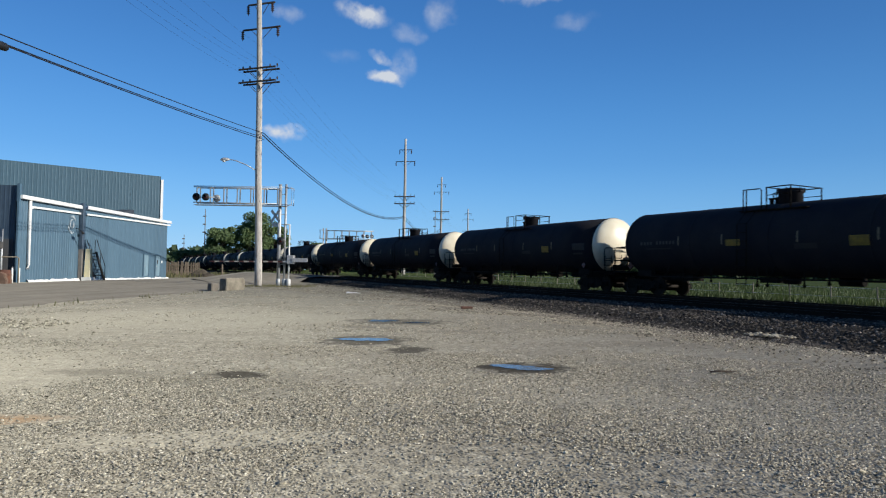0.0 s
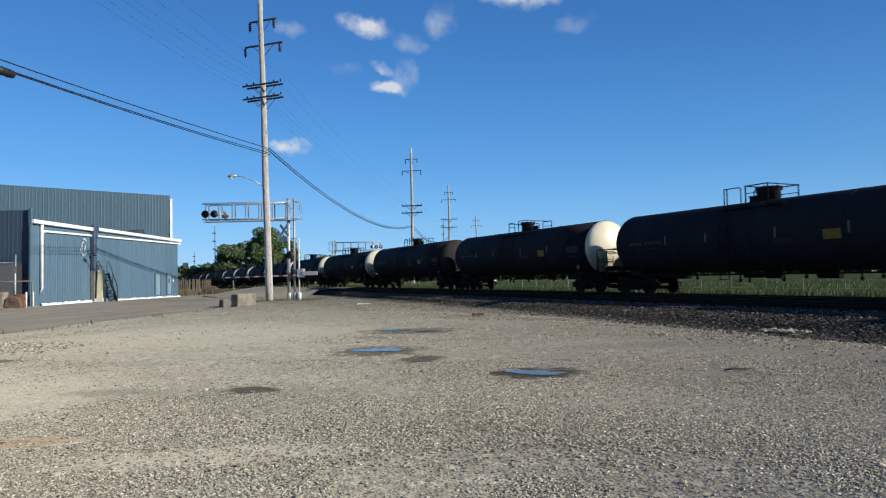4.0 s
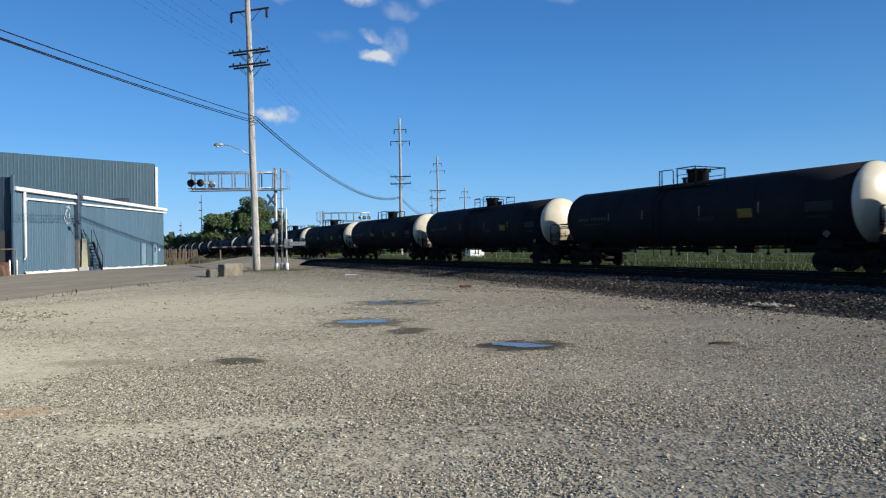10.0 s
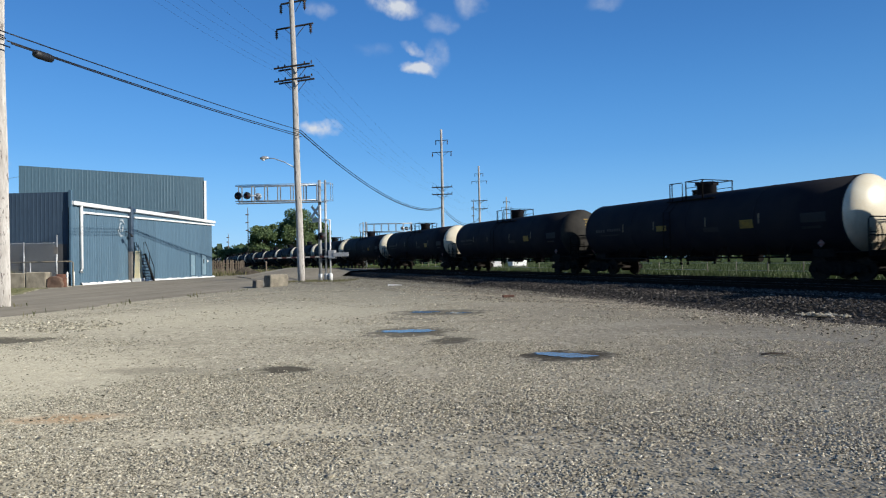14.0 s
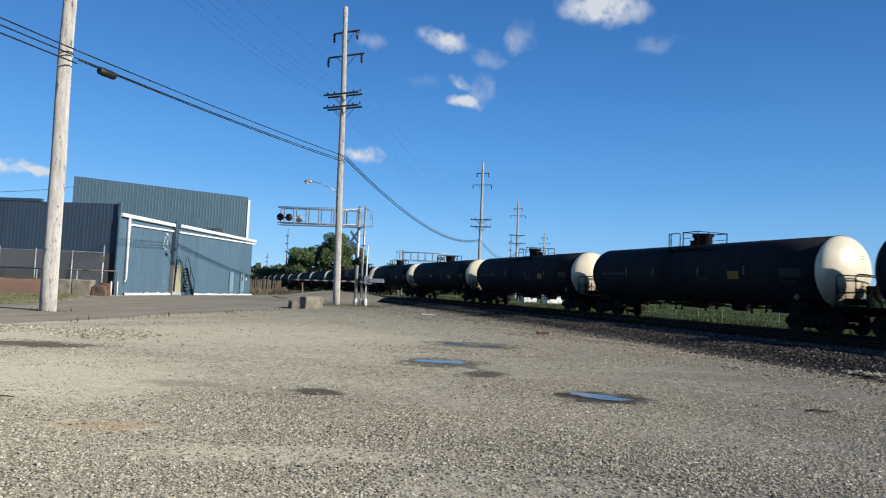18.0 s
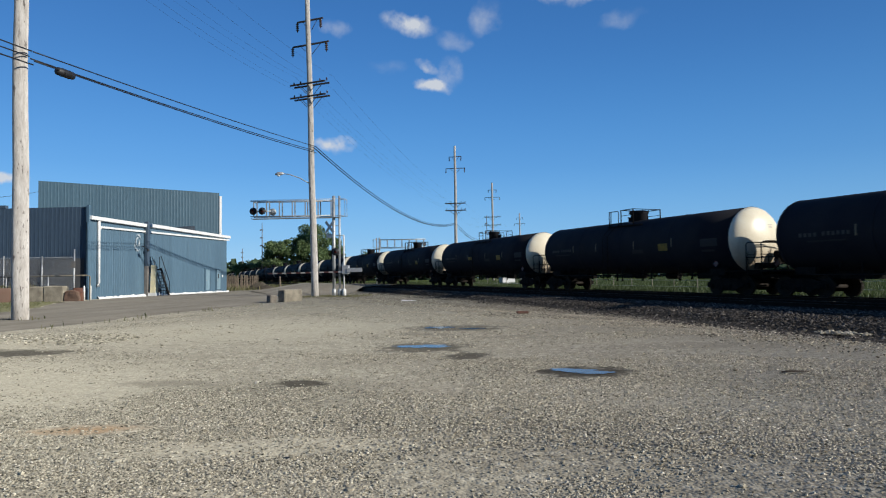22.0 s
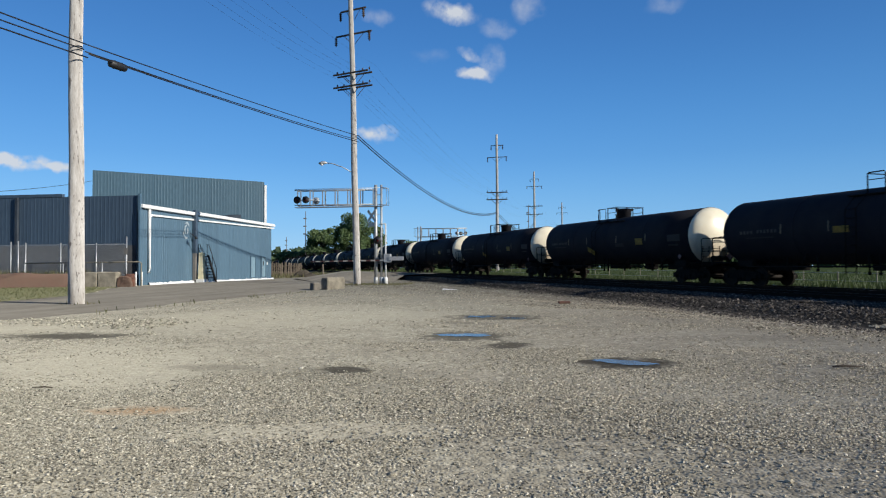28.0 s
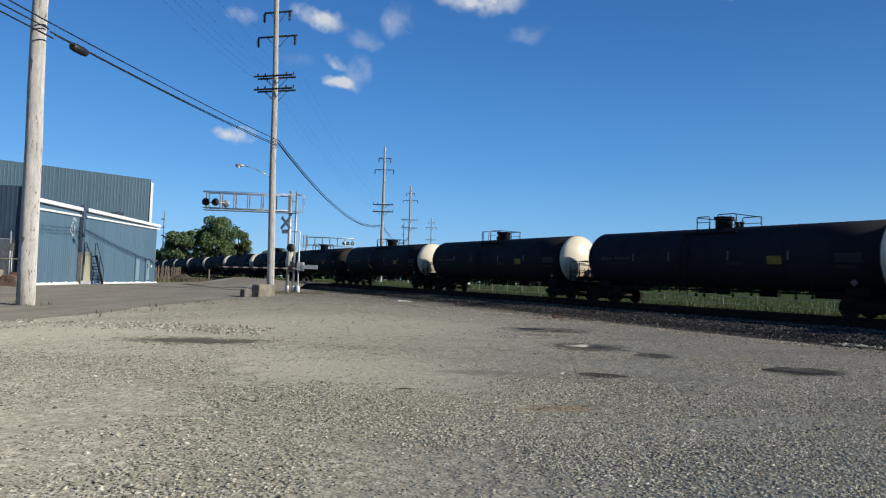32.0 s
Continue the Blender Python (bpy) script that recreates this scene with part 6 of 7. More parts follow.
def white_cabinet():
    c = thing("equipment_cabinet", pose(4.2, 85.5, -0.35, 0, 0, RAIL_YAW), "white trackside equipment cabinet standing in grass", "cabinet")
    bm = bmesh.new()
    box(bm, -1.05, 1.05, -0.6, 0.6, 0.0, 1.45, bevel=0.03)
    part("body", bm, M["boxwhite"], c)
    bm = bmesh.new()
    box(bm, -1.12, 1.12, -0.67, 0.67, 1.45, 1.55, bevel=0.02)
    part("roof", bm, M["boxwhite"], c)
    for x in (-0.52, 0.52):
        bm = bmesh.new()
        box(bm, x - 0.48, x + 0.48, -0.625, -0.6, 0.12, 1.36)
        d = part("door", bm, M["boxwhite"], c)
        bm = bmesh.new()
        box(bm, x - 0.03, x + 0.03, -0.66, -0.626, 0.65, 0.85)
        part("handle", bm, M["blackmetal"], d)
    d = thing("steel_skip", pose(1.2, 84.2, -0.35, 0, 0, RAIL_YAW), "dull grey steel bin beside the cabinet", "bin")
    bm = bmesh.new()
    box(bm, -0.9, 0.9, -0.5, 0.5, 0, 1.3, bevel=0.04)
    part("body", bm, M["alu"], d)


white_cabinet()


def wooden_fence():
    f = thing("wooden_fence", pose(-40.4, 86.0, -0.05), "weathered grey board fence beside the tracks", "fence")
    bm = bmesh.new()
    box(bm, -0.085, 0.085, -0.025, 0.025, -0.1, 1.75)
    top = bm.verts[:]
    mesh = mesh_of("board", bm, M["fencewood"])
    for i in range(48):
        o = new("board", mesh)
        o.parent = f
        o.matrix_basis = pose(-4 + i * 0.272 + random.uniform(-0.05, 0.05), 0.0, random.uniform(-0.14, 0.14), 0, random.uniform(-4, 4), 0)
    for z in (0.45, 1.35):
        bm = bmesh.new()
        box(bm, -4.1, 8.8, 0.03, 0.08, z - 0.05, z + 0.05)
        part("fence_rail", bm, M["fencewood"], f)


wooden_fence()


# ---------------------------------------------------------------- concrete blocks, litter, stones
def concrete_block(x, y, ln, wd, h, turn, mm, label):
    bm = bmesh.new()
    box(bm, -ln / 2, ln / 2, -wd / 2, wd / 2, -0.05, h, bevel=0.05)
    bmesh.ops.subdivide_edges(bm, edges=bm.edges[:], cuts=2, use_grid_fill=True)
    for v in bm.verts:
        v.co += Vector((1, 1, 1)) * 0.03 * noise.noise(v.co * 3 + Vector((x, y, 0)))
    ob = part("concrete_block", bm, M[mm], m=pose(x, y, float(ground_z(x, y)) - 0.05, 0, 0, turn))
    tagged(ob, label, "concrete block", "concrete blocks by the road")


concrete_block(-12.25, 35.35, 0.4, 0.46, 0.48, -28, "concrete_dark", "small dark stained concrete block beside the road")
concrete_block(-11.42, 36.0, 0.55, 1.36, 0.72, -28, "concrete", "long tan weathered concrete block near the pole")


def dirt_mound(x, y, rx, ry, h):
    bm = bmesh.new()
    rings = []
    for k in range(9):
        f = k / 8
        rings.append([bm.verts.new(((rx * f) * math.cos(a) * (1 + 0.2 * noise.noise(Vector((math.cos(a), math.sin(a), f * 2)))), ry * f * math.sin(a),
                                    h * (0.5 + 0.5 * math.cos(math.pi * f)) + 0.14 * noise.noise(Vector((rx * f * math.cos(a) * 1.5, ry * f * math.sin(a) * 1.5, 3))) - (0.3 if k == 8 else 0)))
                      for a in (2 * math.pi * i / 22 for i in range(22))])
    for a, b in zip(rings, rings[1:]):
        for i in range(22):
            bm.faces.new((a[i], a[(i + 1) % 22], b[(i + 1) % 22], b[i]))
    bmesh.ops.remove_doubles(bm, verts=bm.verts, dist=0.02)
    tagged(part("dirt_mound", bm, M["heap"], m=pose(x, y, float(ground_z(x, y)))), "mound of dark earth and cinders beside the road", "dirt mound")


dirt_mound(-30.6, 84.0, 2.3, 1.6, 0.95)
bm = bmesh.new()
sweep(bm, [(0, 0, -0.3), (0.03, 0, 0.6), (0, 0, 1.35)], [0.09, 0.085, 0.08], 8)
tagged(part("marker_post", bm, M["fencewood"], m=pose(-25.3, 75.9, 0.1)), "short weathered wooden post near the crossing", "post")


def litter():
    bm = bmesh.new()
    rows = []
    for i in range(9):
        u = i / 8
        rows.append([bm.verts.new((-0.34 + 0.62 * u, -0.09 + 0.18 * w, 0.03 + 0.045 * w + 0.02 * math.sin(3.1 * u + w) + 0.02 * noise.noise(Vector((u * 4, w, 0))))) for w in (0, 0.5, 1)])
    for a, b in zip(rows, rows[1:]):
        for i in range(2):
            bm.faces.new((a[i], b[i], b[i + 1], a[i + 1]))
    r = bmesh.ops.solidify(bm, geom=bm.faces[:], thickness=0.012)
    tagged(part("plastic_sheet", bm, M["paper"], m=pose(-3.8, 28.4, 0.0, 0, 0, 12)), "crumpled white plastic scrap lying on gravel", "litter")
    bm = bmesh.new()
    sweep(bm, [(-0.16, 0, 0.02), (-0.05, 0.01, 0.026), (0.06, 0.0, 0.02), (0.15, 0.03, 0.018)], [0.008, 0.012, 0.011, 0.006], 7)
    tagged(part("stick", bm, M["bark"], m=pose(2.93, 6.93, 0.015, 0, 0, 8)), "thin dark broken stick lying on gravel", "stick")
    bm = bmesh.new()
    sweep(bm, [(-0.14, 0, 0.02), (0.02, 0.01, 0.026), (0.14, -0.01, 0.018)], [0.006, 0.01, 0.006], 7)
    tagged(part("stick", bm, M["bark"], m=pose(-4.15, 5.05, 0.012, 0, 0, 10) @ Matrix.Scale(0.62, 4)), "thin dark broken stick lying on gravel", "stick")
    bm = bmesh.new()
    box(bm, -0.17, 0.17, -0.07, 0.07, 0.0, 0.07, bevel=0.015)
    for v in bm.verts:
        v.co += Vector((1, 1, 0.6)) * 0.02 * noise.noise(v.co * 6)
    tagged(part("brick_lump", bm, M["rust"], m=pose(0.67, 19.0, -0.02, 0, 0, 20)), "red-brown broken brick lump on the gravel", "rubble")


litter()


def stones_material(name, dark, light, extra):
    m = bpy.data.materials.new(name)
    m.use_nodes = True
    nt = m.node_tree
    b = nt.nodes["Principled BSDF"]
    b.inputs["Roughness"].default_value = 0.9
    b.inputs["Specular IOR Level"].default_value = 0.03
    geo = nt.nodes.new("ShaderNodeNewGeometry")
    ramp = nt.nodes.new("ShaderNodeValToRGB")
    e = ramp.color_ramp.elements
    e[0].color, e[1].color = (*dark, 1), (*light, 1)
    for at, c in ((0.93, light), (0.07, dark), (0.02, [v * 0.45 for v in dark])):
        k = ramp.color_ramp.elements.new(at)
        k.color = (*c, 1)
    e[0].color = (*[v * 0.45 for v in dark], 1)
    e[len(e) - 1].color = (*extra, 1)
    nt.links.new(geo.outputs["Random Per Island"], ramp.inputs["Fac"])
    tc = nt.nodes.new("ShaderNodeTexCoord")
    n = nt.nodes.new("ShaderNodeTexNoise")
    n.inputs["Scale"].default_value = 90
    nt.links.new(tc.outputs["Object"], n.inputs["Vector"])
    mx = nt.nodes.new("ShaderNodeMix")
    mx.data_type, mx.blend_type = "RGBA", "OVERLAY"
    mx.inputs[0].default_value = 0.4
    nt.links.new(ramp.outputs["Color"], mx.inputs[6])
    nt.links.new(n.outputs["Fac"], mx.inputs[7])
    # pinkish stone towards the tracks, brightened in colour to make up for light
    sep = nt.nodes.new("ShaderNodeSeparateXYZ")
    nt.links.new(tc.outputs["Object"], sep.inputs[0])
    mr = nt.nodes.new("ShaderNodeMapRange")
    mr.inputs[1].default_value, mr.inputs[2].default_value = -4.0, 4.0
    nt.links.new(sep.outputs[0], mr.inputs[0])
    hue = nt.nodes.new("ShaderNodeMix")
    hue.data_type = "RGBA"
    hue.inputs[6].default_value, hue.inputs[7].default_value = (0.955, 0.97, 0.98, 1), (1.075, 1.033, 1.018, 1)
    nt.links.new(mr.outputs[0], hue.inputs[0])
    tint = nt.nodes.new("ShaderNodeMix")
    tint.data_type, tint.blend_type = "RGBA", "MULTIPLY"
    tint.inputs[0].default_value = 1.0
    nt.links.new(mx.outputs[2], tint.inputs[6])
    nt.links.new(hue.outputs[2], tint.inputs[7])
    nt.links.new(tint.outputs[2], b.inputs["Base Color"])
    return m


M["pebble"] = stones_material("pale_crushed_gravel", (0.235, 0.212, 0.158), (0.61, 0.549, 0.416), (0.82, 0.755, 0.605))
M["pale"] = stones_material("pale_rubble", (0.12, 0.105, 0.08), (0.4, 0.36, 0.28), (0.6, 0.56, 0.48))
M["lump"] = stones_material("dark_ballast_stone", (0.04, 0.0365, 0.0325), (0.145, 0.131, 0.114), (0.31, 0.28, 0.24))

g = (1 + 5 ** 0.5) / 2
ICO_V = np.array([(-1, g, 0), (1, g, 0), (-1, -g, 0), (1, -g, 0), (0, -1, g), (0, 1, g), (0, -1, -g), (0, 1, -g), (g, 0, -1), (g, 0, 1), (-g, 0, -1), (-g, 0, 1)]) / math.hypot(1, g)
ICO_F = np.array([(0, 11, 5), (0, 5, 1), (0, 1, 7), (0, 7, 10), (0, 10, 11), (1, 5, 9), (5, 11, 4), (11, 10, 2), (10, 7, 6), (7, 1, 8),
                  (3, 9, 4), (3, 4, 2), (3, 2, 6), (3, 6, 8), (3, 8, 9), (4, 9, 5), (2, 4, 11), (6, 2, 10), (8, 6, 7), (9, 8, 1)])


OCT_V = np.array([(1, 0, 0), (-1, 0, 0), (0, 1, 0), (0, -1, 0), (0, 0, 1), (0, 0, -1)]) * 1.12
OCT_F = np.array([(0, 2, 4), (2, 1, 4), (1, 3, 4), (3, 0, 4), (2, 0, 5), (1, 2, 5), (3, 1, 5), (0, 3, 5)])


def stones(name, pts, size, material, label, category, seed=3, flat=0.6, sink=0.25, solid=(ICO_V, ICO_F)):
    r = np.random.default_rng(seed)
    n = len(pts)
    base, faces = solid
    k = len(base)
    v = base[None] * (1 + r.uniform(-0.28, 0.28, (n, k, 1)))
    v = v * np.stack([r.uniform(0.7, 1.35, n), r.uniform(0.7, 1.1, n), r.uniform(0.4, 0.9, n) * flat * 1.4], 1)[:, None]
    a, b = r.uniform(0, 2 * np.pi, n), r.uniform(-0.5, 0.5, n)
    y = v[..., 1] * np.cos(b)[:, None] - v[..., 2] * np.sin(b)[:, None]
    z = v[..., 1] * np.sin(b)[:, None] + v[..., 2] * np.cos(b)[:, None]
    x = v[..., 0] * np.cos(a)[:, None] - y * np.sin(a)[:, None]
    y = v[..., 0] * np.sin(a)[:, None] + y * np.cos(a)[:, None]
    s = size(r, n)[:, None]
    out = np.stack([x * s + pts[:, :1], y * s + pts[:, 1:2], z * s + pts[:, 2:3] + s * (flat - sink)], -1).reshape(-1, 3)
    f = (faces[None] + k * np.arange(n)[:, None, None]).reshape(-1, 3)
    ob = arrays(name, out, f, material)
    return tagged(ob, label, category, kind="stuff")


def value_noise(x, y, scale, seed):
    r = np.random.default_rng(seed)
    t = r.random((64, 64))
    u, v = x / scale, y / scale
    i, j = np.floor(u).astype(int), np.floor(v).astype(int)
    fu, fv = smooth01(u - i), smooth01(v - j)
    at = lambda a, b: t[a % 64, b % 64]
    return (at(i, j) * (1 - fu) + at(i + 1, j) * fu) * (1 - fv) + (at(i, j + 1) * (1 - fu) + at(i + 1, j + 1) * fu) * fv


def lot_points(n, dmax, patchy):
    ang = rng.uniform(radians(-48), radians(44), n)
    d = 1.3 + (dmax - 1.3) * rng.random(n) ** 0.9
    cx = np.where(rng.random(n) < 0.3, -3.8, 0.0)
    x, y = cx + d * np.sin(ang), d * np.cos(ang) - 0.4
    m = 0.6 * value_noise(x, y, 1.3, 4) + 0.4 * value_noise(x, y, 0.45, 5)
    keep = (rng.random(n) < np.clip((m - patchy) * 3.2, 0.1, 1)) & (off_of(x, y) - 0.2 * ((x - RAIL0.x) * ALONG.x + (y - RAIL0.y) * ALONG.y) > 12.0) & (x > -12.0)
    for cx_, cy_, rx, ry in ((0.8, 7.22, 0.3, 0.24), (-1.13, 9.8, 0.46, 0.46), (-1.25, 13.75, 0.33, 0.31), (-0.55, 13.45, 0.3, 0.2)):
        keep &= ((x - cx_) / rx) ** 2 + ((y - cy_) / ry) ** 2 > 1
    zone = np.zeros(n)
    for rows_, sign in ((DUST, -1), (GRIT, 1)):
        for q in rows_:
            c, s = math.cos(radians(q[4])), math.sin(radians(q[4]))
            u, v = ((x - q[0]) * c + (y - q[1]) * s) / q[2], ((y - q[1]) * c - (x - q[0]) * s) / q[3]
            zone += sign * q[5] * np.clip(1.5 - (u * u + v * v), 0, 1)
    keep &= rng.random(n) < np.clip(0.72 + 0.7 * zone, 0.12, 1)
    for q in (*DAMP, (-2.85, 4.45, 0.42, 0.17, 4, 0.75)):
        c, s = math.cos(radians(q[4])), math.sin(radians(q[4]))
        u, v = ((x - q[0]) * c + (y - q[1]) * s) / q[2], ((y - q[1]) * c - (x - q[0]) * s) / q[3]
        keep &= (u * u + v * v > 1.1) | (rng.random(n) > 1.15 * q[5])
    x, y = x[keep], y[keep]
    z = ground_z(x, y) + 0.035 * np.array([noise.noise(Vector((a * 0.35, b * 0.35, 0))) for a, b in zip(x, y)]) * np.exp(-((x + 2) ** 2 + (y - 10) ** 2) / 500.0)
    return np.column_stack([x, y, z])


stones("gravel", lot_points(430000, 9.5, 0.3), lambda r, n: 0.005 + 0.0062 * r.random(n) ** 1.4, M["pebble"], "loose pale crushed gravel strewn over the lot", "gravel", 3, 0.5, 0.24, (OCT_V, OCT_F))
mid_ = lot_points(170000, 26, 0.34)
mid_ = mid_[np.hypot(mid_[:, 0], mid_[:, 1]) > 5.0]
stones("gravel", mid_, lambda r, n: 0.007 + 0.008 * r.random(n) ** 2, M["pebble"], "loose stones scattered farther over the lot", "gravel", 5, 0.5, 0.22, (OCT_V, OCT_F))
far_ = lot_points(60000, 38, 0.4)
far_ = far_[np.hypot(far_[:, 0], far_[:, 1]) > 11.0]
stones("gravel", far_, lambda r, n: 0.012 + 0.013 * r.random(n) ** 2, M["pebble"], "coarse crushed stones out over the lot", "gravel", 15, 0.55, 0.22, (OCT_V, OCT_F))
stones("gravel", lot_points(2600, 14, 0.5), lambda r, n: 0.011 + 0.014 * r.random(n) ** 3, M["pebble"], "larger loose stones strewn over the lot", "gravel", 4)


vx, vy = rng.uniform(-13.5, -6.5, 7000), rng.uniform(10.2, 16.0, 7000)
vk = np.abs(vy - (11.2 - 0.55 * (vx + 8.0) * 0.9) - 0.6) < 1.3 * rng.random(7000)
stones("gravel", np.column_stack([vx, vy, ground_z(vx, vy)])[vk], lambda r, n: 0.012 + 0.022 * r.random(n) ** 2, M["pebble"], "pale coarse stones along the road edge", "gravel", 9)


def bed_points(n, s0, s1, o0, o1):
    s, o = rng.uniform(s0, s1, n), rng.uniform(o0, o1, n)
    x = RAIL0.x + ALONG.x * s + ASIDE.x * o
    y = RAIL0.y + ALONG.y * s + ASIDE.y * o
    foot = np.interp(s, [-75, -14, 0, 14, 48, 420], [12.4, 11.2, 9.4, 8.3, 7.6, 7.4])
    up = np.where(o < 6.9, -0.155, np.where(o < 7.4, -0.13, np.interp((o - 7.4) / np.maximum(foot - 7.4, 0.1), [0, 0.5, 1, 1.2], [-0.16, -0.27, -0.47, -0.5])))
    z = 0.07 + 0.0054 * s + up
    low = ground_z(x, y)
    k = o < foot + 1.6 * rng.random(n) ** 2.5 + 1.2 * (value_noise(s + 100, o * 0, 2.3, 8) - 0.5)
    return np.column_stack([x, y, np.maximum(z, low + 0.1 * np.clip(1 - (o - 7.4) / (foot - 7.4), 0, 1))])[k]


stones("ballast", bed_points(78000, -32, 34, 5.8, 12.8), lambda r, n: 0.015 + 0.036 * r.random(n) ** 2.5, M["lump"], "coarse dark ballast stones along the track shoulder", "ballast", 6, 0.6, 0.25, (OCT_V, OCT_F))
stones("ballast", bed_points(9000, -25, 20, -1.5, 5.8), lambda r, n: 0.025 + 0.025 * r.random(n), M["lump"], "dark ballast stones between the rails", "ballast", 7)


def strewn_points(n):
    s, o = rng.uniform(-30, 34, n), 8.0 + 8.5 * rng.random(n) ** 1.6
    x = RAIL0.x + ALONG.x * s + ASIDE.x * o
    y = RAIL0.y + ALONG.y * s + ASIDE.y * o
    k = rng.random(n) < np.clip(1.9 * value_noise(x + 50, y + 50, 1.1, 9) - 0.25, 0.08, 1)
    return np.column_stack([x, y, ground_z(x, y)])[k]


stones("gravel", strewn_points(60000), lambda r, n: 0.01 + 0.017 * r.random(n) ** 2, M["pale"], "grey-brown stones strewn between ballast and lot", "gravel", 16, 0.6, 0.2, (OCT_V, OCT_F))


spill = rng.normal(size=(110, 2)) * np.array([0.22, 0.3]) + np.array((7.45, 15.3))
stones("gravel", np.column_stack([spill, ground_z(spill[:, 0], spill[:, 1]) + 0.06]), lambda r, n: 0.02 + 0.05 * r.random(n) ** 2, M["pebble"], "pale broken rubble spilled at the foot of the ballast", "rubble", 12)


# ---------------------------------------------------------------- trees and distance
def tree(x, y, h, spread_, seed, mm="leaf", label="broad green summer tree behind the tracks", leaves=5200, leaf=0.34):
    r = random.Random(seed)
    rn = np.random.default_rng(seed)
    t = thing("tree", pose(x, y, float(ground_z(x, y)) - 0.1), label, "tree", "trees behind the tracks")
    bm = bmesh.new()
    trunk_h = h * 0.34
    sweep(bm, [(0, 0, 0), (0.1, 0.05, trunk_h * 0.5), (0.05, 0.1, trunk_h), (0.2, 0.0, h * 0.7)], [h * 0.032, h * 0.026, h * 0.022, h * 0.008], 9)
    tips = []
    for i in range(9):
        a = 2 * math.pi * i / 9 + r.uniform(-0.3, 0.3)
        z0 = trunk_h * r.uniform(0.7, 1.5)
        ln = spread_ * r.uniform(0.5, 0.85)
        z1 = z0 + h * r.uniform(0.12, 0.45)
        p = (math.cos(a) * ln, math.sin(a) * ln, min(z1, h * 0.9))
        sweep(bm, [(0.05, 0.05, z0), (p[0] * 0.5, p[1] * 0.5, z0 + (p[2] - z0) * 0.6), p], [h * 0.014, h * 0.009, h * 0.003], 6)
        tips.append(p)
    part("trunk", bm, M["bark"], t)
    clumps = [(*q, spread_ * r.uniform(0.28, 0.46)) for q in tips]
    for i in range(34):
        a, rr = r.uniform(0, 6.28), spread_ * math.sqrt(r.random()) * 0.85
        zz = h * r.uniform(0.22, 0.88)
        rr *= math.sqrt(max(0.1, 1 - ((zz / h - 0.52) / 0.5) ** 2))
        clumps.append((rr * math.cos(a), rr * math.sin(a), zz, spread_ * r.uniform(0.18, 0.36)))
    per = leaves // len(clumps)
    pts = []
    for cx, cy, cz, cr in clumps:
        d = rn.normal(size=(per, 3))
        d /= np.linalg.norm(d, axis=1)[:, None]
        rad = cr * rn.uniform(0.2, 1.15, per) ** 0.6
        pts.append(np.array([cx, cy, cz]) + d * rad[:, None] * np.array([1, 1, 0.75]))
    pts = np.concatenate(pts)
    n = len(pts)
    u = rn.normal(size=(n, 3))
    u /= np.linalg.norm(u, axis=1)[:, None]
    w = np.cross(u, rn.normal(size=(n, 3)))
    w /= np.linalg.norm(w, axis=1)[:, None]
    s = leaf * rn.uniform(0.6, 1.3, (n, 1))
    v = np.stack([pts - u * s, pts + w * s * 0.55, pts + u * s, pts - w * s * 0.55], 1).reshape(-1, 3)
    crown = arrays("crown", v, np.arange(4 * n).reshape(-1, 4), M[mm])
    crown.parent = t
    return t


for tx, ty, th, tr, seed, n in ((-43.8, 154.5, 15.0, 4.9, 1, 7000), (-50.8, 151.5, 11.2, 3.8, 2, 4600), (-39.8, 158.0, 11.6, 3.2, 3, 3600), (-54.2, 158.0, 7.2, 2.6, 4, 2600),
                                (-57.6, 156.0, 5.6, 2.4, 7, 2200), (-61.0, 155.0, 5.2, 2.3, 8, 2200), (-33.9, 168.0, 8.2, 3.2, 5, 2800), (-29.4, 176.0, 7.2, 3.0, 6, 2600)):
    tree(tx * 1.6, ty * 1.6, (th - 1) * 1.6 + 1, tr * 1.6, seed, leaves=int(n * 2.6), leaf=0.4)


def far_wood(name, p, q, depth, hmin, hmax, n, seed, label):
    """A far belt of trees: many leaf clumps with an uneven top."""
    rn = np.random.default_rng(seed)
    f = rn.random(n)
    base = np.outer(1 - f, p) + np.outer(f, q)
    wave = 0.5 + 0.5 * np.sin(f * 37 + 2 * np.sin(f * 91)) * np.sin(f * 13 + 1)
    top = hmin + (hmax - hmin) * wave
    z = top * rn.random(n) ** 0.6
    out = base + rn.normal(size=(n, 2)) * depth
    pts = np.column_stack([out, z])
    u = rn.normal(size=(n, 3))
    u /= np.linalg.norm(u, axis=1)[:, None]
    w = np.cross(u, rn.normal(size=(n, 3)))
    w /= np.linalg.norm(w, axis=1)[:, None]
    s = 1.3 * rn.uniform(0.6, 1.4, (n, 1))
    v = np.stack([pts - u * s, pts + w * s, pts + u * s, pts - w * s], 1).reshape(-1, 3)
    return tagged(arrays(name, v, np.arange(4 * n).reshape(-1, 4), M["leaf_far"]), label, "woods", kind="stuff")


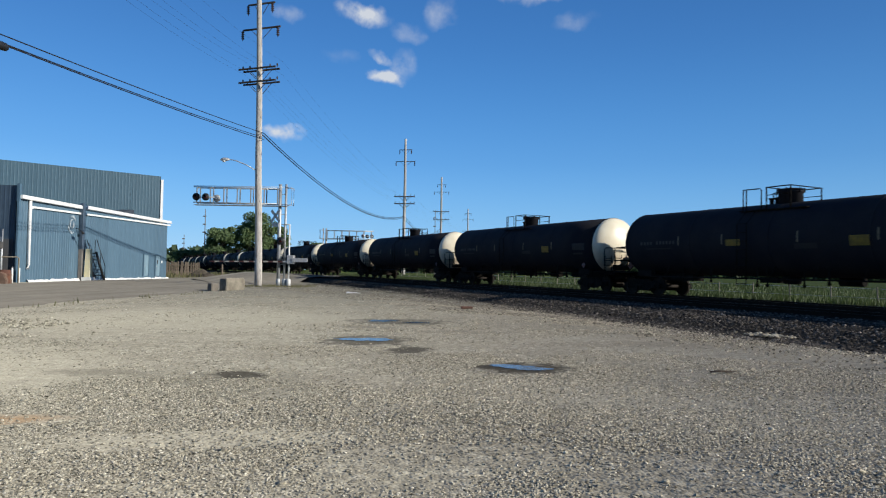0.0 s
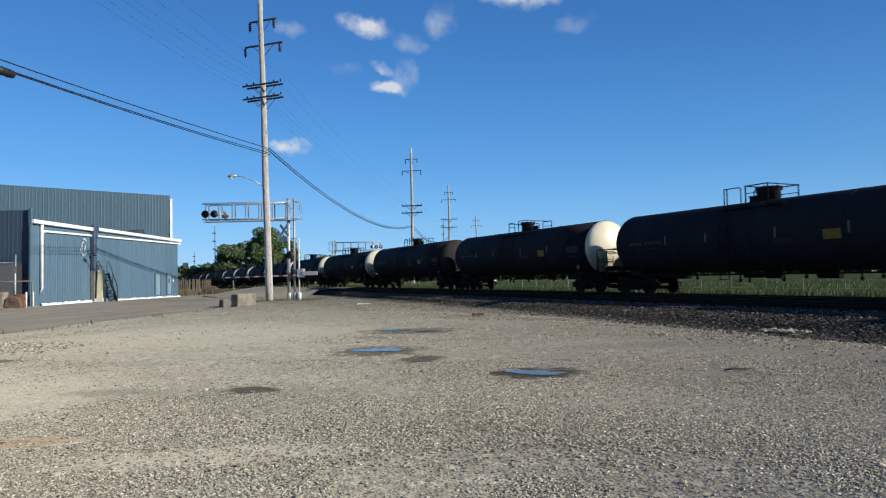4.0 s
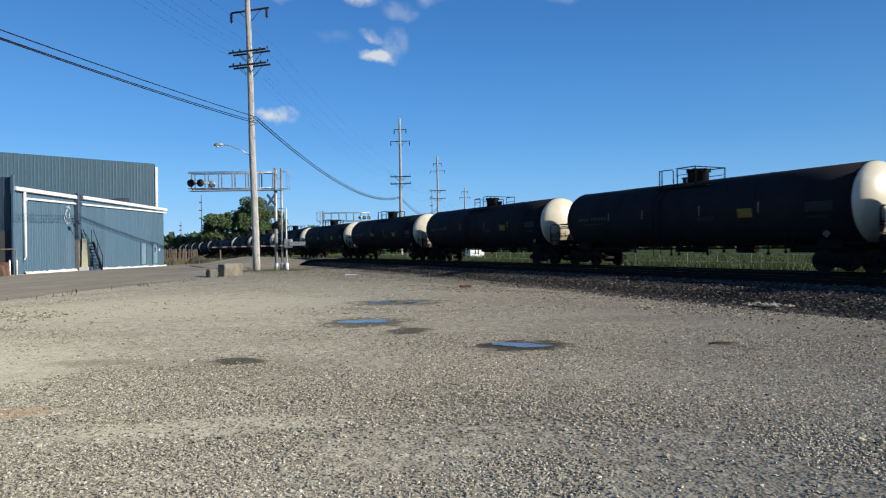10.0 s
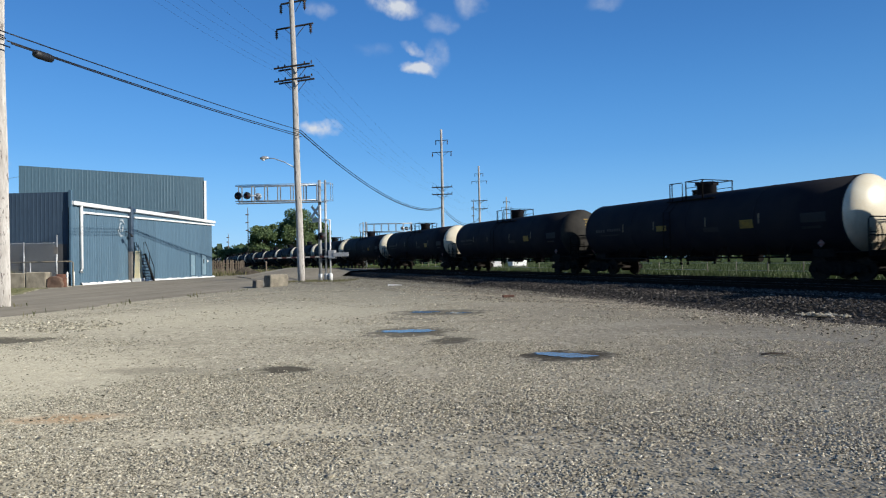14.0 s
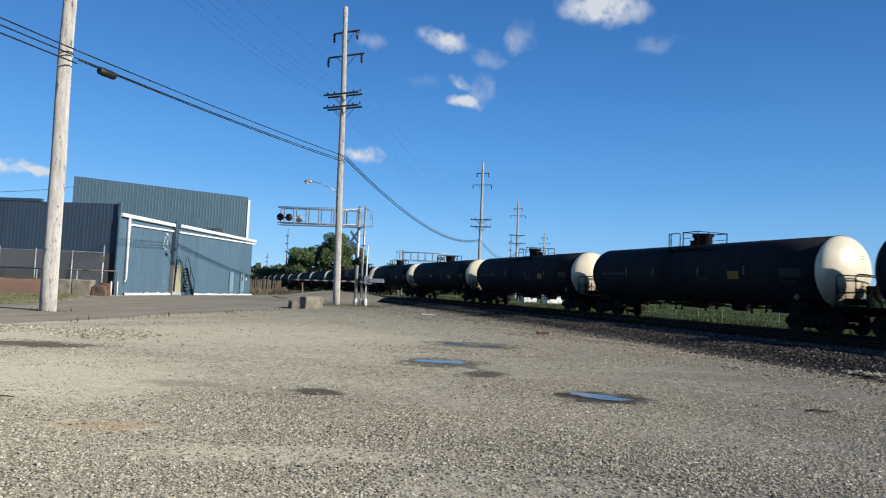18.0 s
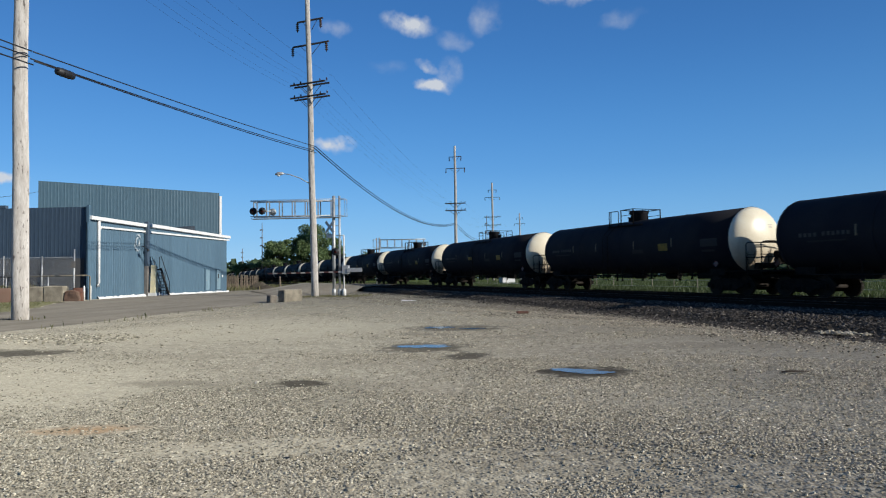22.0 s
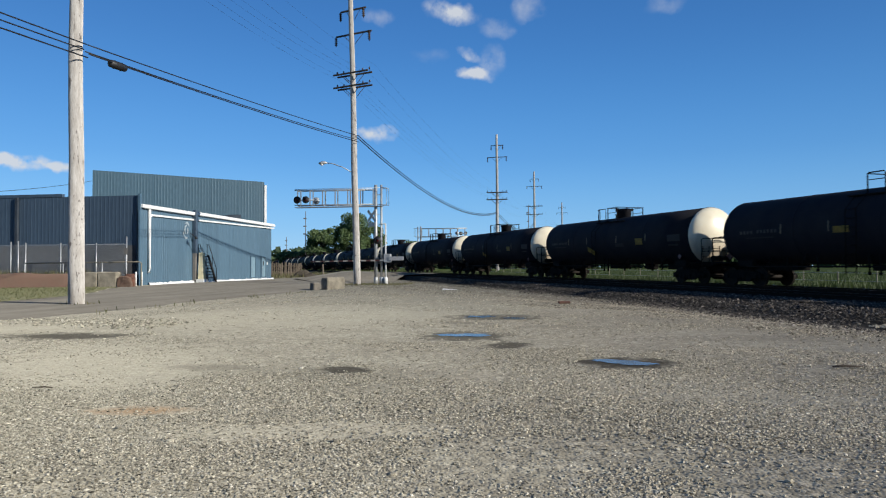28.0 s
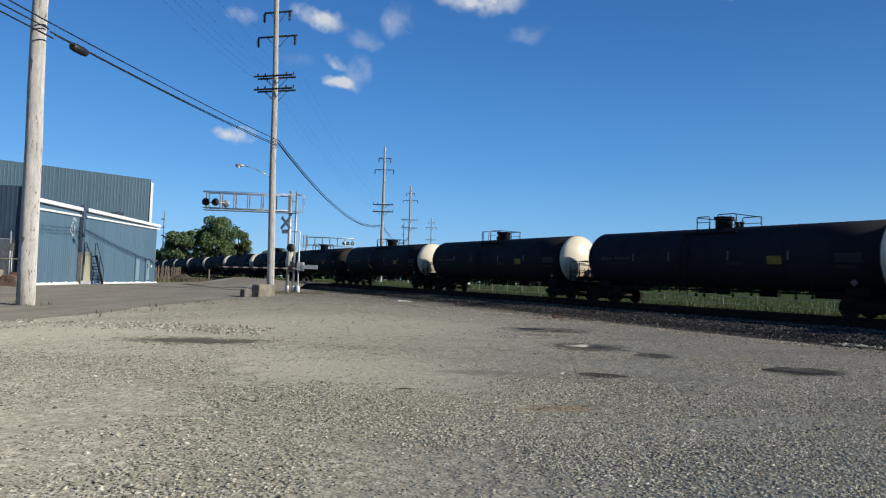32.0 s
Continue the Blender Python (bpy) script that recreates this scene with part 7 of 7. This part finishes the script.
far_wood("far_woods", (-260, 250), (-70, 330), 7, 6, 11, 9000, 21, "distant dark green belt of woods on the horizon")
far_wood("far_woods", (-70, 330), (420, 300), 7, 4, 8, 12000, 22, "distant low green belt of woods on the horizon")
far_wood("far_woods", (420, 300), (600, -300), 8, 6, 11, 9000, 23, "distant dark green belt of woods on the horizon")
far_wood("far_woods", (-260, 250), (-400, -200), 8, 6, 11, 7000, 24, "distant dark green belt of woods on the horizon")
far_wood("far_woods", (-400, -200), (600, -300), 8, 6, 11, 9000, 25, "distant dark green belt of woods on the horizon")


def thin_pole(x, y, h, r, label):
    t = thing("steel_mast", pose(x, y, 0), label, "mast", "thin masts in the distance")
    bm = bmesh.new()
    sweep(bm, [(0, 0, -0.3), (0, 0, h)], [r, r * 0.6], 8)
    part("shaft", bm, M["mast"], t)
    for z in (0.62, 0.75, 0.88):
        bm = bmesh.new()
        box(bm, -4 * r, 1.5 * r, -0.05, 0.05, h * z - r, h * z + r)
        part("bracket", bm, M["mast"], t)


thin_pole(-87.0, 241.0, 22.4, 0.22, "thin grey mast with brackets beyond the tracks")
thin_pole(-109.5, 279.3, 14.8, 0.2, "thin distant mast near the woods")
thin_pole(-2.6, 178.0, 17.5, 0.13, "thin distant mast beside a power pole")


# ---------------------------------------------------------------- the car from which the lot is seen
def car_door():
    d = thing("car_door", Matrix.Identity(4), "black inner trim of a parked car's window post", "car door")
    bm = bmesh.new()
    a, b = Vector((0.402, 0.709, 0.668)), Vector((0.552, 0.689, 1.035))
    way = (b - a).normalized()
    out = Vector((1, 0, 0)) - way * way.x
    out = out.normalized()
    deep = way.cross(out)
    ring = [(0.0, 0.0), (0.012, -0.012), (0.11, -0.012), (0.12, 0.0), (0.11, 0.04), (0.012, 0.04)]
    r0 = [bm.verts.new(a - way * 0.35 + out * u + deep * v) for u, v in ring]
    r1 = [bm.verts.new(b + way * 0.15 + out * u + deep * v) for u, v in ring]
    for i in range(6):
        bm.faces.new((r0[i], r0[(i + 1) % 6], r1[(i + 1) % 6], r1[i]))
    bm.faces.new(r0)
    bm.faces.new(r1[::-1])
    part("window_post", bm, M["blackdoor"], d)
    bm = bmesh.new()
    box(bm, 0.36, 0.62, 0.64, 0.72, 0.12, 0.40, bevel=0.02)
    part("door_panel", bm, M["blackdoor"], d)
    return d


door = car_door()

railway_track(0.0, "main railway track on wooden ties in dark ballast")
railway_track(4.3, "empty siding track on wooden ties in dark ballast")

# ---------------------------------------------------------------- the moving things
motions()
